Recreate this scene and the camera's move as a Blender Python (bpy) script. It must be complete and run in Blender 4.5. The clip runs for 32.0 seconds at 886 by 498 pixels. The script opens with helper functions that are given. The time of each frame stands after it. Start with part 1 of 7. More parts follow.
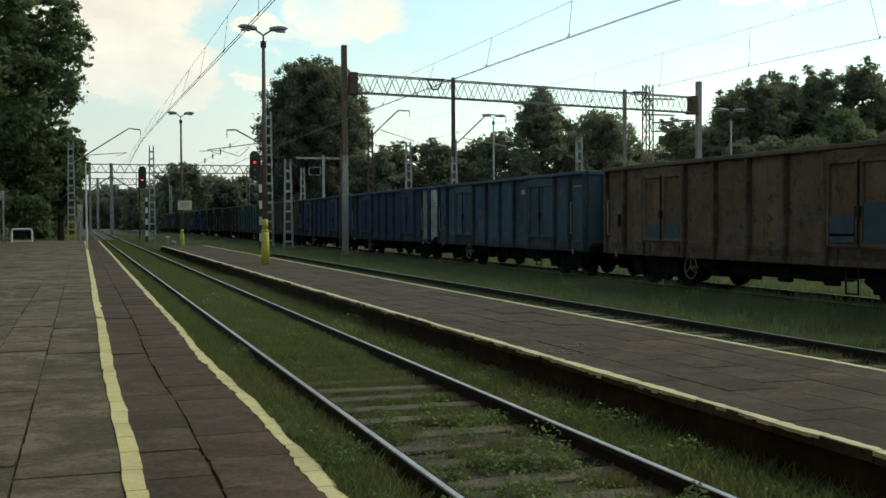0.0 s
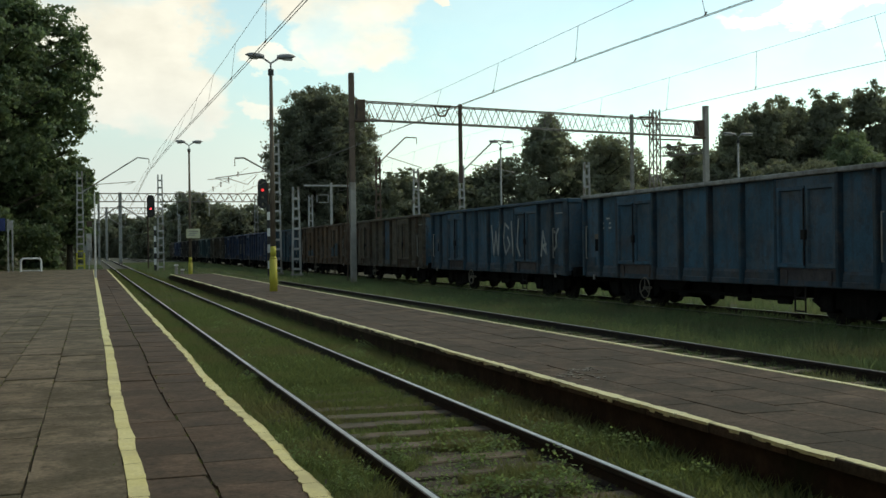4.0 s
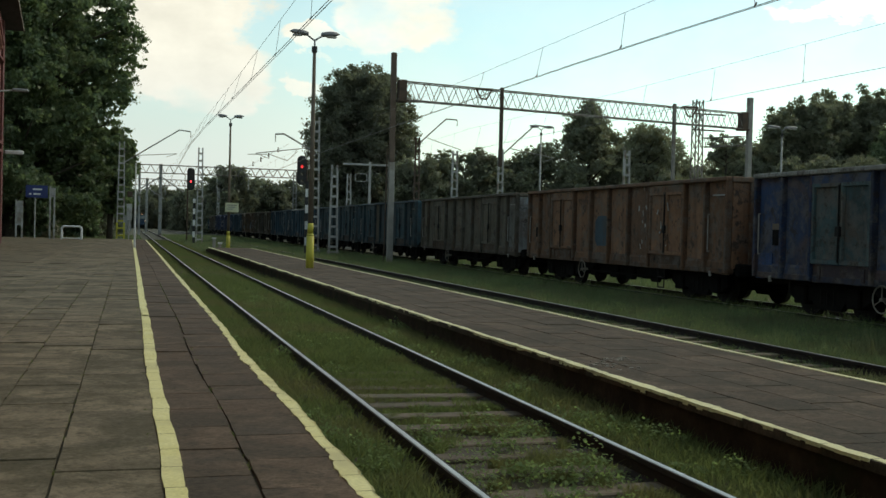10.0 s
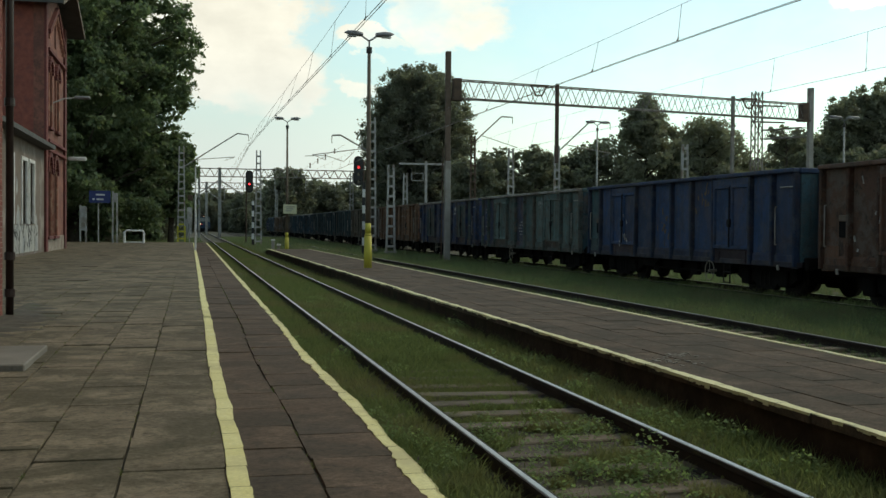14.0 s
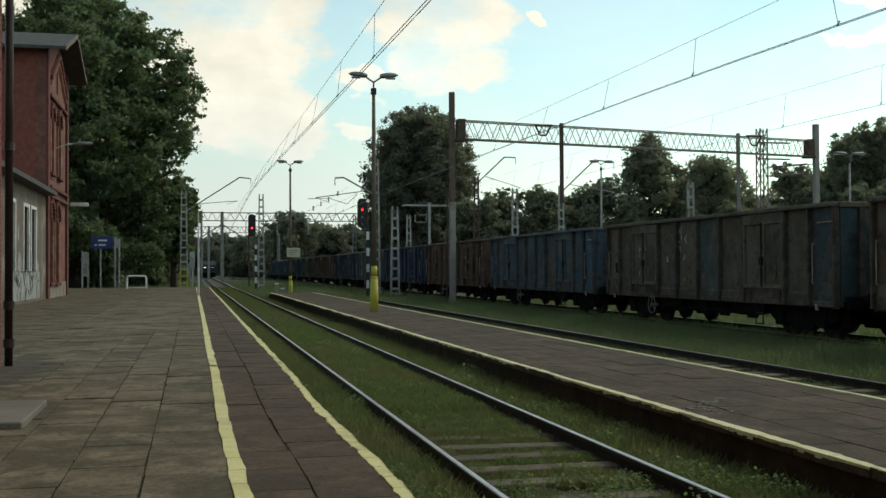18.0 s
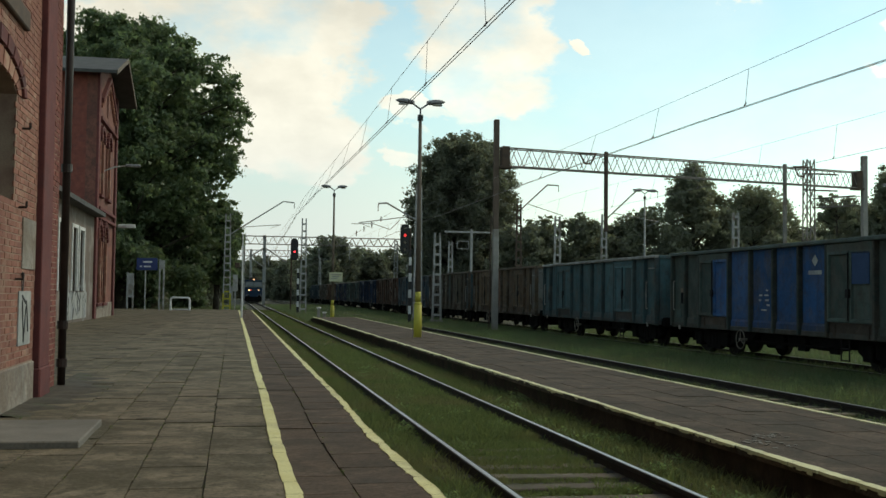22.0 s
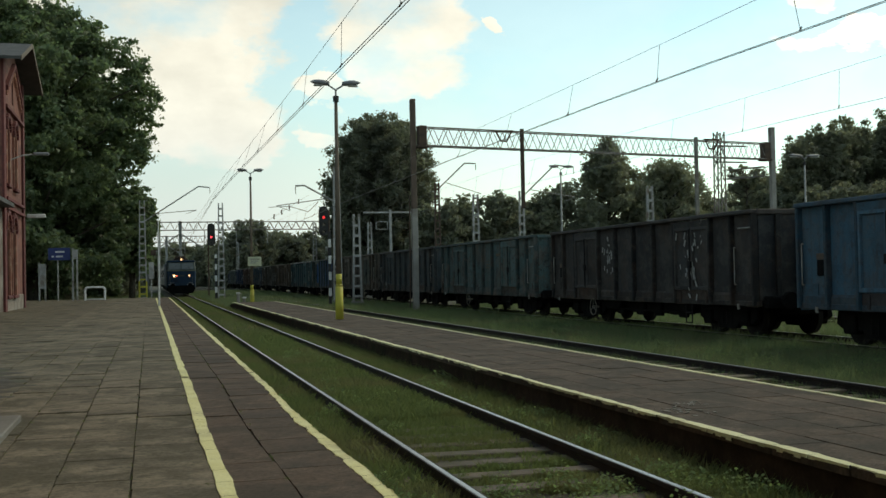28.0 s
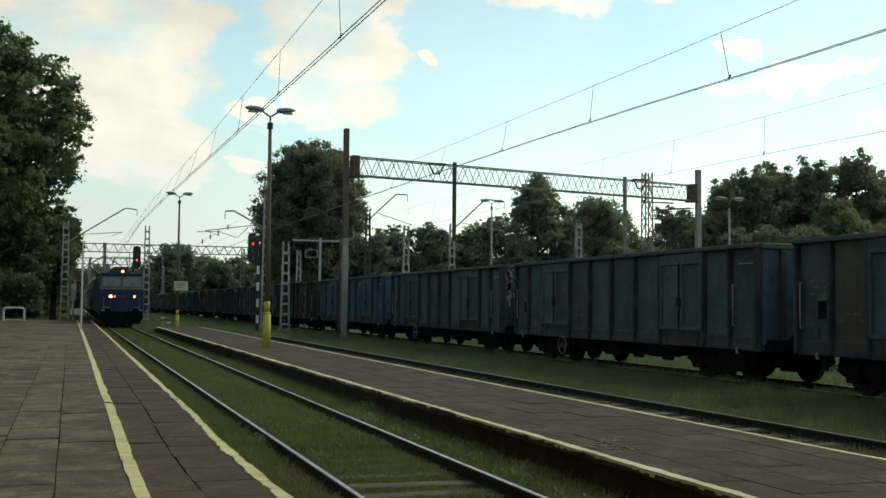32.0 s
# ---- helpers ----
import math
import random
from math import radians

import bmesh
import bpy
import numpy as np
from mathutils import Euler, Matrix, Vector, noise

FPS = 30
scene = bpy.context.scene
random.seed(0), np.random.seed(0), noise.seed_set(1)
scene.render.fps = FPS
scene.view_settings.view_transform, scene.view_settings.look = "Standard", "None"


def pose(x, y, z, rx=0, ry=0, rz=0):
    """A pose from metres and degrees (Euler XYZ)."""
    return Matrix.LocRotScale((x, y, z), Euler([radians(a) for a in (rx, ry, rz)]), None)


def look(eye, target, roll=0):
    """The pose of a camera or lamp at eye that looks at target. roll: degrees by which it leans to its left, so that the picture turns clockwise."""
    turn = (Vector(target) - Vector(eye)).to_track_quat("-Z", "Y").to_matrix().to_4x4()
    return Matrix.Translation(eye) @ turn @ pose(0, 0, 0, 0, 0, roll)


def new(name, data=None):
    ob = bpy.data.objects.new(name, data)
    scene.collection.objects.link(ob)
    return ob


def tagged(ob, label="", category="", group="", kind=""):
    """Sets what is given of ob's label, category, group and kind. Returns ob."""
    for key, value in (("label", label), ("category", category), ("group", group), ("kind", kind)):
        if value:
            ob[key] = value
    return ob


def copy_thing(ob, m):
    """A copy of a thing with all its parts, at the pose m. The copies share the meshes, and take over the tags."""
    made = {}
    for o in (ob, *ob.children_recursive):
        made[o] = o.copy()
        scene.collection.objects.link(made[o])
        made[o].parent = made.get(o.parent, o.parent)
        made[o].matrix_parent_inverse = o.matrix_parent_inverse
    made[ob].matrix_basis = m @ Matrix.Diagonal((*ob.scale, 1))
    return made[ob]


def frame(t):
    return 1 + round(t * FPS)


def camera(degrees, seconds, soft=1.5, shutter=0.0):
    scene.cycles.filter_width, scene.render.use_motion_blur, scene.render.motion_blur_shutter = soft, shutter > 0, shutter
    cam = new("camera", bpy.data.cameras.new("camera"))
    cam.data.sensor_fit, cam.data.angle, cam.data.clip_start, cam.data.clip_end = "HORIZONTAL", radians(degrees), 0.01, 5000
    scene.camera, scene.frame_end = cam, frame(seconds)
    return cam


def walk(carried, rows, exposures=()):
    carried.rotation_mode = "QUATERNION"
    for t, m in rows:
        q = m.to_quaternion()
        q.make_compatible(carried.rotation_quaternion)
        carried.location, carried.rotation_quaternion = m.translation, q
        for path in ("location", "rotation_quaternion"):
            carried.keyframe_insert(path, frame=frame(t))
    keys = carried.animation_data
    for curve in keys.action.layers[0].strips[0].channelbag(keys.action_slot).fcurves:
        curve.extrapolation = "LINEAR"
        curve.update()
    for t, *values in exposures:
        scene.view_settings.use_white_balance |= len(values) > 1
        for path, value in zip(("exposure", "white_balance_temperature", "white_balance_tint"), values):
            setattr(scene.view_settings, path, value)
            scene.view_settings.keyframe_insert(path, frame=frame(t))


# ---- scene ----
# Camera: held by hand on the platform. Rows: seconds, place, yaw, pitch, roll.
DEGREES = 44.42
cam = camera(DEGREES, 32.0, soft=1.5)
PATH = [
    (0, 0.099, -0.378, 1.633, -18.42, -1.49, -0.30),
    (0.5, 0.097, -0.371, 1.614, -18.45, -1.24, -0.35),
    (1, 0.095, -0.374, 1.615, -18.72, -1.11, -0.11),
    (1.5, 0.102, -0.375, 1.615, -18.55, -1.14, -0.12),
    (2, 0.103, -0.370, 1.615, -18.42, -1.03, -0.17),
    (2.5, 0.103, -0.353, 1.612, -18.26, -0.65, -0.98),
    (3, 0.109, -0.343, 1.610, -18.06, -0.15, -1.22),
    (3.5, 0.113, -0.324, 1.604, -18.04, -0.06, -0.95),
    (5.5, 0.101, -0.355, 1.615, -17.98, -0.32, -0.55),
    (6, 0.101, -0.349, 1.616, -17.54, -0.30, -1.15),
    (6.5, 0.094, -0.316, 1.615, -16.54, -0.23, -0.50),
    (7, 0.105, -0.291, 1.608, -15.63, -0.37, -0.71),
    (7.5, 0.110, -0.279, 1.604, -15.37, -0.49, -0.59),
    (8, 0.111, -0.287, 1.609, -15.86, -0.44, 0.14),
    (8.5, 0.108, -0.296, 1.606, -16.00, -0.51, 0.51),
    (9, 0.100, -0.317, 1.624, -15.99, -0.71, 0.72),
    (9.5, 0.099, -0.309, 1.612, -16.13, -0.79, 1.11),
    (10, 0.099, -0.310, 1.609, -16.12, -1.01, 1.43),
    (10.5, 0.093, -0.313, 1.610, -15.94, -1.00, 1.30),
    (11, 0.098, -0.315, 1.614, -15.74, -0.72, -0.01),
    (11.5, 0.094, -0.305, 1.616, -15.20, -0.22, 0.49),
    (12, 0.093, -0.290, 1.607, -14.99, -0.05, 1.59),
    (12.5, 0.100, -0.284, 1.605, -15.32, -0.25, 0.77),
    (13, 0.099, -0.297, 1.609, -15.17, -0.47, 0.47),
    (13.5, 0.096, -0.288, 1.604, -13.79, -0.54, 0.78),
    (14, 0.093, -0.277, 1.600, -13.11, -1.14, 0.45),
    (14.5, 0.091, -0.226, 1.592, -12.75, -1.33, 0.76),
    (16.5, 0.069, 0.175, 1.598, -11.84, 0.49, 2.62),
    (17, 0.048, 0.305, 1.610, -11.60, 0.54, 0.07),
    (17.5, 0.049, 0.335, 1.614, -12.35, 0.67, 0.12),
    (18, 0.048, 0.305, 1.618, -13.00, 1.04, -0.27),
    (18.5, 0.011, 0.315, 1.620, -12.95, 1.25, -0.72),
    (19, 0.004, 0.289, 1.617, -12.75, 1.49, 0.34),
    (19.5, -0.011, 0.274, 1.621, -12.56, 1.90, 0.03),
    (20, -0.007, 0.254, 1.622, -12.69, 2.26, 0.10),
    (20.5, -0.009, 0.243, 1.620, -12.35, 2.26, 0.83),
    (21, -0.017, 0.233, 1.624, -11.78, 2.04, 0.87),
    (21.5, -0.009, 0.278, 1.631, -10.91, 1.93, 1.64),
    (22, -0.096, 0.336, 1.623, -10.89, 2.43, 0.70),
    (22.5, -0.156, 0.396, 1.630, -15.67, 2.74, -0.03),
    (23, -0.160, 0.344, 1.642, -18.52, 2.62, 1.62),
    (23.5, -0.160, 0.297, 1.649, -19.63, 2.25, 0.47),
    (24, -0.170, 0.297, 1.653, -16.93, 1.86, 0.78),
    (24.5, -0.165, 0.320, 1.641, -13.98, 1.56, -0.26),
    (25, -0.146, 0.300, 1.630, -13.71, 1.59, -0.86),
    (25.5, -0.151, 0.309, 1.634, -13.93, 1.38, -1.09),
    (26, -0.148, 0.296, 1.620, -14.25, 1.46, -0.99),
    (26.5, -0.131, 0.308, 1.633, -15.10, 1.49, -1.11),
    (28.5, -0.142, 0.300, 1.636, -15.17, 1.32, -1.11),
    (29, -0.151, 0.306, 1.637, -14.90, 1.37, -0.78),
    (29.5, -0.149, 0.300, 1.633, -14.05, 1.10, -1.26),
    (30, -0.156, 0.327, 1.634, -13.65, 1.39, 0.29),
    (30.5, -0.143, 0.321, 1.636, -18.75, 1.82, -0.60),
    (31, -0.191, 0.295, 1.657, -20.74, 2.22, 0.51),
    (31.5, -0.192, 0.234, 1.662, -21.06, 2.76, 0.66),
    (32, -0.201, 0.242, 1.647, -18.91, 2.96, 0.51),
]


def cam_pose(x, y, z, yaw, pitch, roll):
    a, p = radians(yaw), radians(pitch)
    way = Vector((-math.sin(a) * math.cos(p), math.cos(a) * math.cos(p), math.sin(p)))
    return look((x, y, z), Vector((x, y, z)) + way * 10, roll)


EXPOSURES = [(0.0, 0.07, 7950.0, 7.0), (32.0, 0.07, 7950.0, 7.0)]
walk(cam, [(row[0], cam_pose(*row[1:])) for row in PATH], EXPOSURES)

# ---- world and light ----
SUN_ELEV, SUN_AZ = 46.0, 72.0       # degrees; azimuth from the track's line, to the right
world = bpy.data.worlds.new("sky")
scene.world = world
world.use_nodes = True
wn, wl = world.node_tree.nodes, world.node_tree.links
wn.clear()


def wnode(kind, **values):
    n = wn.new(kind)
    for key, value in values.items():
        n.inputs[key].default_value = value
    return n


def wmath(op, a, b=None):
    n = wn.new("ShaderNodeMath")
    n.operation = op
    for i, v in enumerate((a, b)):
        if v is None:
            continue
        if isinstance(v, (int, float)):
            n.inputs[i].default_value = v
        else:
            wl.new(v, n.inputs[i])
    return n.outputs[0]


w_out = wn.new("ShaderNodeOutputWorld")
w_bg = wnode("ShaderNodeBackground", Strength=0.165)
w_sky = wn.new("ShaderNodeTexSky")
w_sky.sky_type = "NISHITA"
w_sky.sun_disc = False
w_sky.sun_elevation = radians(SUN_ELEV)
w_sky.sun_rotation = radians(SUN_AZ)
w_sky.altitude, w_sky.air_density, w_sky.dust_density, w_sky.ozone_density = 100, 1.0, 0.45, 2.0
w_co = wn.new("ShaderNodeTexCoord")
w_sep = wn.new("ShaderNodeSeparateXYZ")
wl.new(w_co.outputs["Generated"], w_sep.inputs[0])
# the sky's own bearings in degrees: from the track's line to the right, and above the horizon
w_az = wmath("MULTIPLY", wmath("ARCTAN2", w_sep.outputs["X"], w_sep.outputs["Y"]), 57.2958)
w_el = wmath("MULTIPLY", wmath("ARCSINE", w_sep.outputs["Z"]), 57.2958)
w_map = wn.new("ShaderNodeMapping")
w_map.inputs["Scale"].default_value = (1.0, 1.0, 1.7)
wl.new(w_co.outputs["Generated"], w_map.inputs["Vector"])
w_n1 = wnode("ShaderNodeTexNoise", Scale=11.0, Detail=8.0, Roughness=0.58)
w_n2 = wnode("ShaderNodeTexNoise", Scale=7.0, Detail=6.0, Roughness=0.55)
w_n3 = wnode("ShaderNodeTexNoise", Scale=24.0, Detail=5.0, Roughness=0.6)
for n in (w_n1, w_n2, w_n3):
    wl.new(w_map.outputs[0], n.inputs["Vector"])
w_curl = wn.new("ShaderNodeSeparateXYZ")
wl.new(w_n1.outputs["Color"], w_curl.inputs[0])
w_azw = wmath("ADD", w_az, wmath("MULTIPLY", wmath("SUBTRACT", w_curl.outputs["X"], 0.5), 6.5))
w_elw = wmath("ADD", w_el, wmath("MULTIPLY", wmath("SUBTRACT", w_curl.outputs["Y"], 0.5), 5.0))
# cumulus banks over the station and thin streaks to the right: bearing, height, half width, half height
CLOUDS = ((0.6, 14.0, 6.0, 4.6), (1.9, 10.2, 3.9, 3.4), (3.2, 7.4, 4.0, 2.2), (-6.0, 10.0, 6.0, 6.0), (12.6, 14.4, 4.6, 4.0), (13.2, 10.9, 3.0, 1.7),
          (9.2, 9.6, 2.4, .45), (24.0, 16.9, 7.5, 1.7), (18.0, 13.3, .75, .55), (36.6, 11.5, 4.4, .6), (34.2, 13.2, 1.3, .5), (42.5, 9.0, 2.8, .9), (47.0, 12.5, 5.0, 1.6), (8.6, 7.1, 1.7, .6))
w_field = None
for c_az, c_el, c_w, c_h in CLOUDS:
    dx = wmath("MULTIPLY", wmath("SUBTRACT", w_azw, c_az), 1.0 / c_w)
    dy = wmath("MULTIPLY", wmath("SUBTRACT", w_elw, c_el), 1.0 / c_h)
    d = wmath("SUBTRACT", 1.0, wmath("SQRT", wmath("ADD", wmath("MULTIPLY", dx, dx), wmath("MULTIPLY", dy, dy))))
    w_field = d if w_field is None else wmath("MAXIMUM", w_field, d)
# loose cloud over the rest of the sky
w_rest = wmath("MULTIPLY", wmath("SUBTRACT", w_n2.outputs["Fac"], 0.53), 5.0)
w_out_el = wmath("MULTIPLY", wmath("SUBTRACT", w_el, 18.5), 0.3)
w_out_az = wmath("MULTIPLY", wmath("SUBTRACT", wmath("ABSOLUTE", wmath("SUBTRACT", w_az, 21.0)), 31.0), 0.2)
w_field = wmath("MAXIMUM", w_field, wmath("MINIMUM", w_rest, wmath("MAXIMUM", w_out_el, w_out_az)))
w_field = wmath("ADD", w_field, wmath("MULTIPLY", wmath("SUBTRACT", w_n3.outputs["Fac"], 0.5), 0.85))
w_ramp = wn.new("ShaderNodeMapRange")
w_ramp.interpolation_type = "SMOOTHSTEP"
w_ramp.inputs["From Min"].default_value, w_ramp.inputs["From Max"].default_value = -0.06, 0.22
w_ramp.inputs["To Min"].default_value, w_ramp.inputs["To Max"].default_value = 0.17, 0.95
w_thin = wn.new("ShaderNodeMapRange")
w_thin.interpolation_type = "SMOOTHSTEP"
w_thin.inputs["From Min"].default_value, w_thin.inputs["From Max"].default_value = 0.46, 0.66
w_thin.inputs["To Min"].default_value, w_thin.inputs["To Max"].default_value = 1.0, 0.38
wl.new(w_n2.outputs["Fac"], w_thin.inputs["Value"])
wl.new(w_field, w_ramp.inputs["Value"])
w_bw = wn.new("ShaderNodeRGBToBW")
wl.new(w_sky.outputs[0], w_bw.inputs[0])
w_body = wn.new("ShaderNodeMapRange")
w_body.inputs["From Min"].default_value, w_body.inputs["From Max"].default_value = 0.36, 0.62
w_body.inputs["To Min"].default_value, w_body.inputs["To Max"].default_value = 0.90, 1.10
wl.new(w_n1.outputs["Fac"], w_body.inputs["Value"])
w_cloud = wn.new("ShaderNodeVectorMath")
w_cloud.operation = "SCALE"
w_cloud.inputs[0].default_value = (1.365, 1.415, 1.40)
wl.new(wmath("MULTIPLY", w_bw.outputs[0], w_body.outputs[0]), w_cloud.inputs["Scale"])
w_tint = wn.new("ShaderNodeVectorMath")
w_tint.operation = "MULTIPLY"
w_tint.inputs[1].default_value = (0.995, 1.19, 1.05)
wl.new(w_sky.outputs[0], w_tint.inputs[0])
w_blend = wn.new("ShaderNodeMix")
w_blend.data_type = "RGBA"
wl.new(wmath("MULTIPLY", w_ramp.outputs[0], w_thin.outputs[0]), w_blend.inputs["Factor"])
wl.new(w_tint.outputs[0], w_blend.inputs["A"])
wl.new(w_cloud.outputs[0], w_blend.inputs["B"])
# a greyer bank of haze low over the end of the line
w_low = wn.new("ShaderNodeMapRange")
w_low.interpolation_type = "SMOOTHSTEP"
w_low.inputs["From Min"].default_value, w_low.inputs["From Max"].default_value = 1.5, 12.5
w_low.inputs["To Min"].default_value, w_low.inputs["To Max"].default_value = 1.0, 0.0
wl.new(w_el, w_low.inputs["Value"])
w_dim = wn.new("ShaderNodeMapRange")
w_dim.interpolation_type = "SMOOTHSTEP"
w_dim.inputs["From Min"].default_value, w_dim.inputs["From Max"].default_value = 2.0, 30.0
w_dim.inputs["To Min"].default_value, w_dim.inputs["To Max"].default_value = 1.0, 0.25
wl.new(w_az, w_dim.inputs["Value"])
w_grey = wn.new("ShaderNodeVectorMath")
w_grey.operation = "SCALE"
w_grey.inputs[0].default_value = (0.60, 0.71, 0.84)
wl.new(w_bw.outputs[0], w_grey.inputs["Scale"])
w_haze = wn.new("ShaderNodeMix")
w_haze.data_type = "RGBA"
wl.new(wmath("MULTIPLY", wmath("MULTIPLY", w_low.outputs[0], w_dim.outputs[0]), 0.9), w_haze.inputs["Factor"])
wl.new(w_blend.outputs["Result"], w_haze.inputs["A"])
wl.new(w_grey.outputs[0], w_haze.inputs["B"])
wl.new(w_haze.outputs["Result"], w_bg.inputs["Color"])
wl.new(w_bg.outputs[0], w_out.inputs["Surface"])

sun_data = bpy.data.lights.new("sun", "SUN")
sun_data.energy, sun_data.angle, sun_data.color = 1.05, radians(12), (1.0, 0.93, 0.82)
sun = new("sun", sun_data)
_a, _e = radians(SUN_AZ), radians(SUN_ELEV)
sun.matrix_world = look((0, 0, 60), Vector((0, 0, 60)) - Vector((math.sin(_a) * math.cos(_e), math.cos(_a) * math.cos(_e), math.sin(_e))))


# ---- materials ----
def rgb(c):
    return (*c, 1.0)


class Nodes:
    """A small builder for one node material."""

    def __init__(self, name, rough=0.8, metal=0.0):
        self.mat = bpy.data.materials.new(name)
        self.mat.use_nodes = True
        self.n, self.l = self.mat.node_tree.nodes, self.mat.node_tree.links
        self.n.clear()
        self.out = self.n.new("ShaderNodeOutputMaterial")
        self.b = self.n.new("ShaderNodeBsdfPrincipled")
        self.b.inputs["Roughness"].default_value = rough
        self.b.inputs["Metallic"].default_value = metal
        self.l.new(self.b.outputs[0], self.out.inputs["Surface"])
        self.co = self.n.new("ShaderNodeTexCoord").outputs["Object"]

    def put(self, socket, value):
        if isinstance(value, (int, float)):
            socket.default_value = value
        elif isinstance(value, tuple):
            socket.default_value = rgb(value) if len(value) == 3 and socket.type == "RGBA" else value
        else:
            self.l.new(value, socket)

    def world_co(self):
        self.co = self.n.new("ShaderNodeNewGeometry").outputs["Position"]
        return self

    def random_co(self):
        """Shift the grain from object to object."""
        info = self.n.new("ShaderNodeObjectInfo")
        add = self.n.new("ShaderNodeVectorMath")
        add.operation = "MULTIPLY_ADD"
        self.l.new(info.outputs["Random"], add.inputs[0])
        add.inputs[1].default_value = (37.0, 53.0, 71.0)
        self.l.new(self.co, add.inputs[2])
        self.co = add.outputs[0]
        return self

    def scaled(self, x, y, z):
        m = self.n.new("ShaderNodeMapping")
        m.inputs["Scale"].default_value = (x, y, z)
        self.l.new(self.co, m.inputs["Vector"])
        return m.outputs[0]

    def noise(self, scale, detail=4.0, rough=0.55, co=None, distort=0.0):
        n = self.n.new("ShaderNodeTexNoise")
        n.inputs["Scale"].default_value, n.inputs["Detail"].default_value = scale, detail
        n.inputs["Roughness"].default_value, n.inputs["Distortion"].default_value = rough, distort
        self.l.new(co or self.co, n.inputs["Vector"])
        return n.outputs["Fac"]

    def ramp(self, fac, low, high, a=(0, 0, 0), b=(1, 1, 1)):
        n = self.n.new("ShaderNodeValToRGB")
        e = n.color_ramp.elements
        e[0].position, e[1].position, e[0].color, e[1].color = low, high, rgb(a), rgb(b)
        self.l.new(fac, n.inputs[0])
        return n.outputs[0]

    def mix(self, fac, a, b, blend="MIX"):
        n = self.n.new("ShaderNodeMix")
        n.data_type, n.blend_type = "RGBA", blend
        self.put(n.inputs["Factor"], fac)
        self.put(n.inputs["A"], a)
        self.put(n.inputs["B"], b)
        return n.outputs["Result"]

    def random(self):
        return self.n.new("ShaderNodeObjectInfo").outputs["Random"]

    def island(self):
        return self.n.new("ShaderNodeNewGeometry").outputs["Random Per Island"]

    def tint(self):
        return self.n.new("ShaderNodeObjectInfo").outputs["Color"]

    def bump(self, height, strength=0.3, distance=0.01):
        n = self.n.new("ShaderNodeBump")
        n.inputs["Strength"].default_value, n.inputs["Distance"].default_value = strength, distance
        self.l.new(height, n.inputs["Height"])
        self.l.new(n.outputs[0], self.b.inputs["Normal"])

    def done(self, color, rough=None):
        self.put(self.b.inputs["Base Color"], color)
        if rough is not None:
            self.put(self.b.inputs["Roughness"], rough)
        return self.mat


def grained(name, a, b, scale=3.0, fine=40.0, rough=0.8, metal=0.0, bump=0.2, vary=0.0, world_space=False, stain=None, dirt=None, gloss=0.5):
    k = Nodes(name, rough, metal)
    k.b.inputs["Specular IOR Level"].default_value = gloss
    place = k.n.new("ShaderNodeNewGeometry").outputs["Position"]
    k = k.world_co() if world_space else k.random_co()
    c = k.mix(k.ramp(k.noise(scale, 5), 0.35, 0.68), a, b)
    f = k.noise(fine, 3)
    c = k.mix(k.ramp(f, 0.3, 0.75), c, k.mix(1.0, c, (0.72, 0.72, 0.72), "MULTIPLY"))
    if stain:
        c = k.mix(k.ramp(k.noise(scale * 0.37, 6, 0.65), 0.52, 0.66), c, stain)
    if vary:
        v = k.ramp(k.random(), 0.0, 1.0, (1 - vary,) * 3, (1 + vary * 0.6,) * 3)
        c = k.mix(1.0, c, v, "MULTIPLY")
    if dirt:
        c = k.mix(k.ramp(k.noise(1.1, 9, 0.68, place, 0.8), 0.44, 0.60), c, k.mix(0.85, c, dirt))
        c = k.mix(k.ramp(k.noise(1.9, 9, 0.7, place, 0.5), 0.56, 0.68), c, k.mix(1.0, c, (1.28, 1.26, 1.22), "MULTIPLY"))
        c = k.mix(k.ramp(k.noise(7.0, 8, 0.75, place), 0.50, 0.62), c, k.mix(0.8, c, dirt))
        c = k.mix(k.ramp(k.noise(26.0, 6, 0.8, place), 0.42, 0.66), k.mix(1.0, c, (1.2, 1.2, 1.18), "MULTIPLY"), k.mix(1.0, c, (0.68, 0.68, 0.67), "MULTIPLY"))
        c = k.mix(k.ramp(k.noise(90.0, 4, 0.8, place), 0.66, 0.72), c, k.mix(1.0, c, (1.9, 1.85, 1.75), "MULTIPLY"))
    if bump:
        k.bump(f, bump, 0.006)
    return k.done(c)


def leafy(name, a, b, c, rough=0.7, gloss=0.12):
    k = Nodes(name, rough)
    k.b.inputs["Specular IOR Level"].default_value = gloss
    col = k.mix(k.ramp(k.island(), 0.0, 1.0), a, b)
    col = k.mix(k.ramp(k.noise(0.5, 3), 0.45, 0.62), col, c)
    thin = k.n.new("ShaderNodeBsdfTranslucent")
    k.l.new(k.mix(1.0, col, (1.2, 1.24, 0.88), "MULTIPLY"), thin.inputs["Color"])
    both = k.n.new("ShaderNodeMixShader")
    both.inputs[0].default_value = 0.6
    k.l.new(k.b.outputs[0], both.inputs[1])
    k.l.new(thin.outputs[0], both.inputs[2])
    k.l.new(both.outputs[0], k.out.inputs["Surface"])
    return k.done(col)


def glowing(name, color, strength):
    k = Nodes(name, 0.4)
    k.put(k.b.inputs["Emission Color"], color)
    k.b.inputs["Emission Strength"].default_value = strength
    return k.done(color)


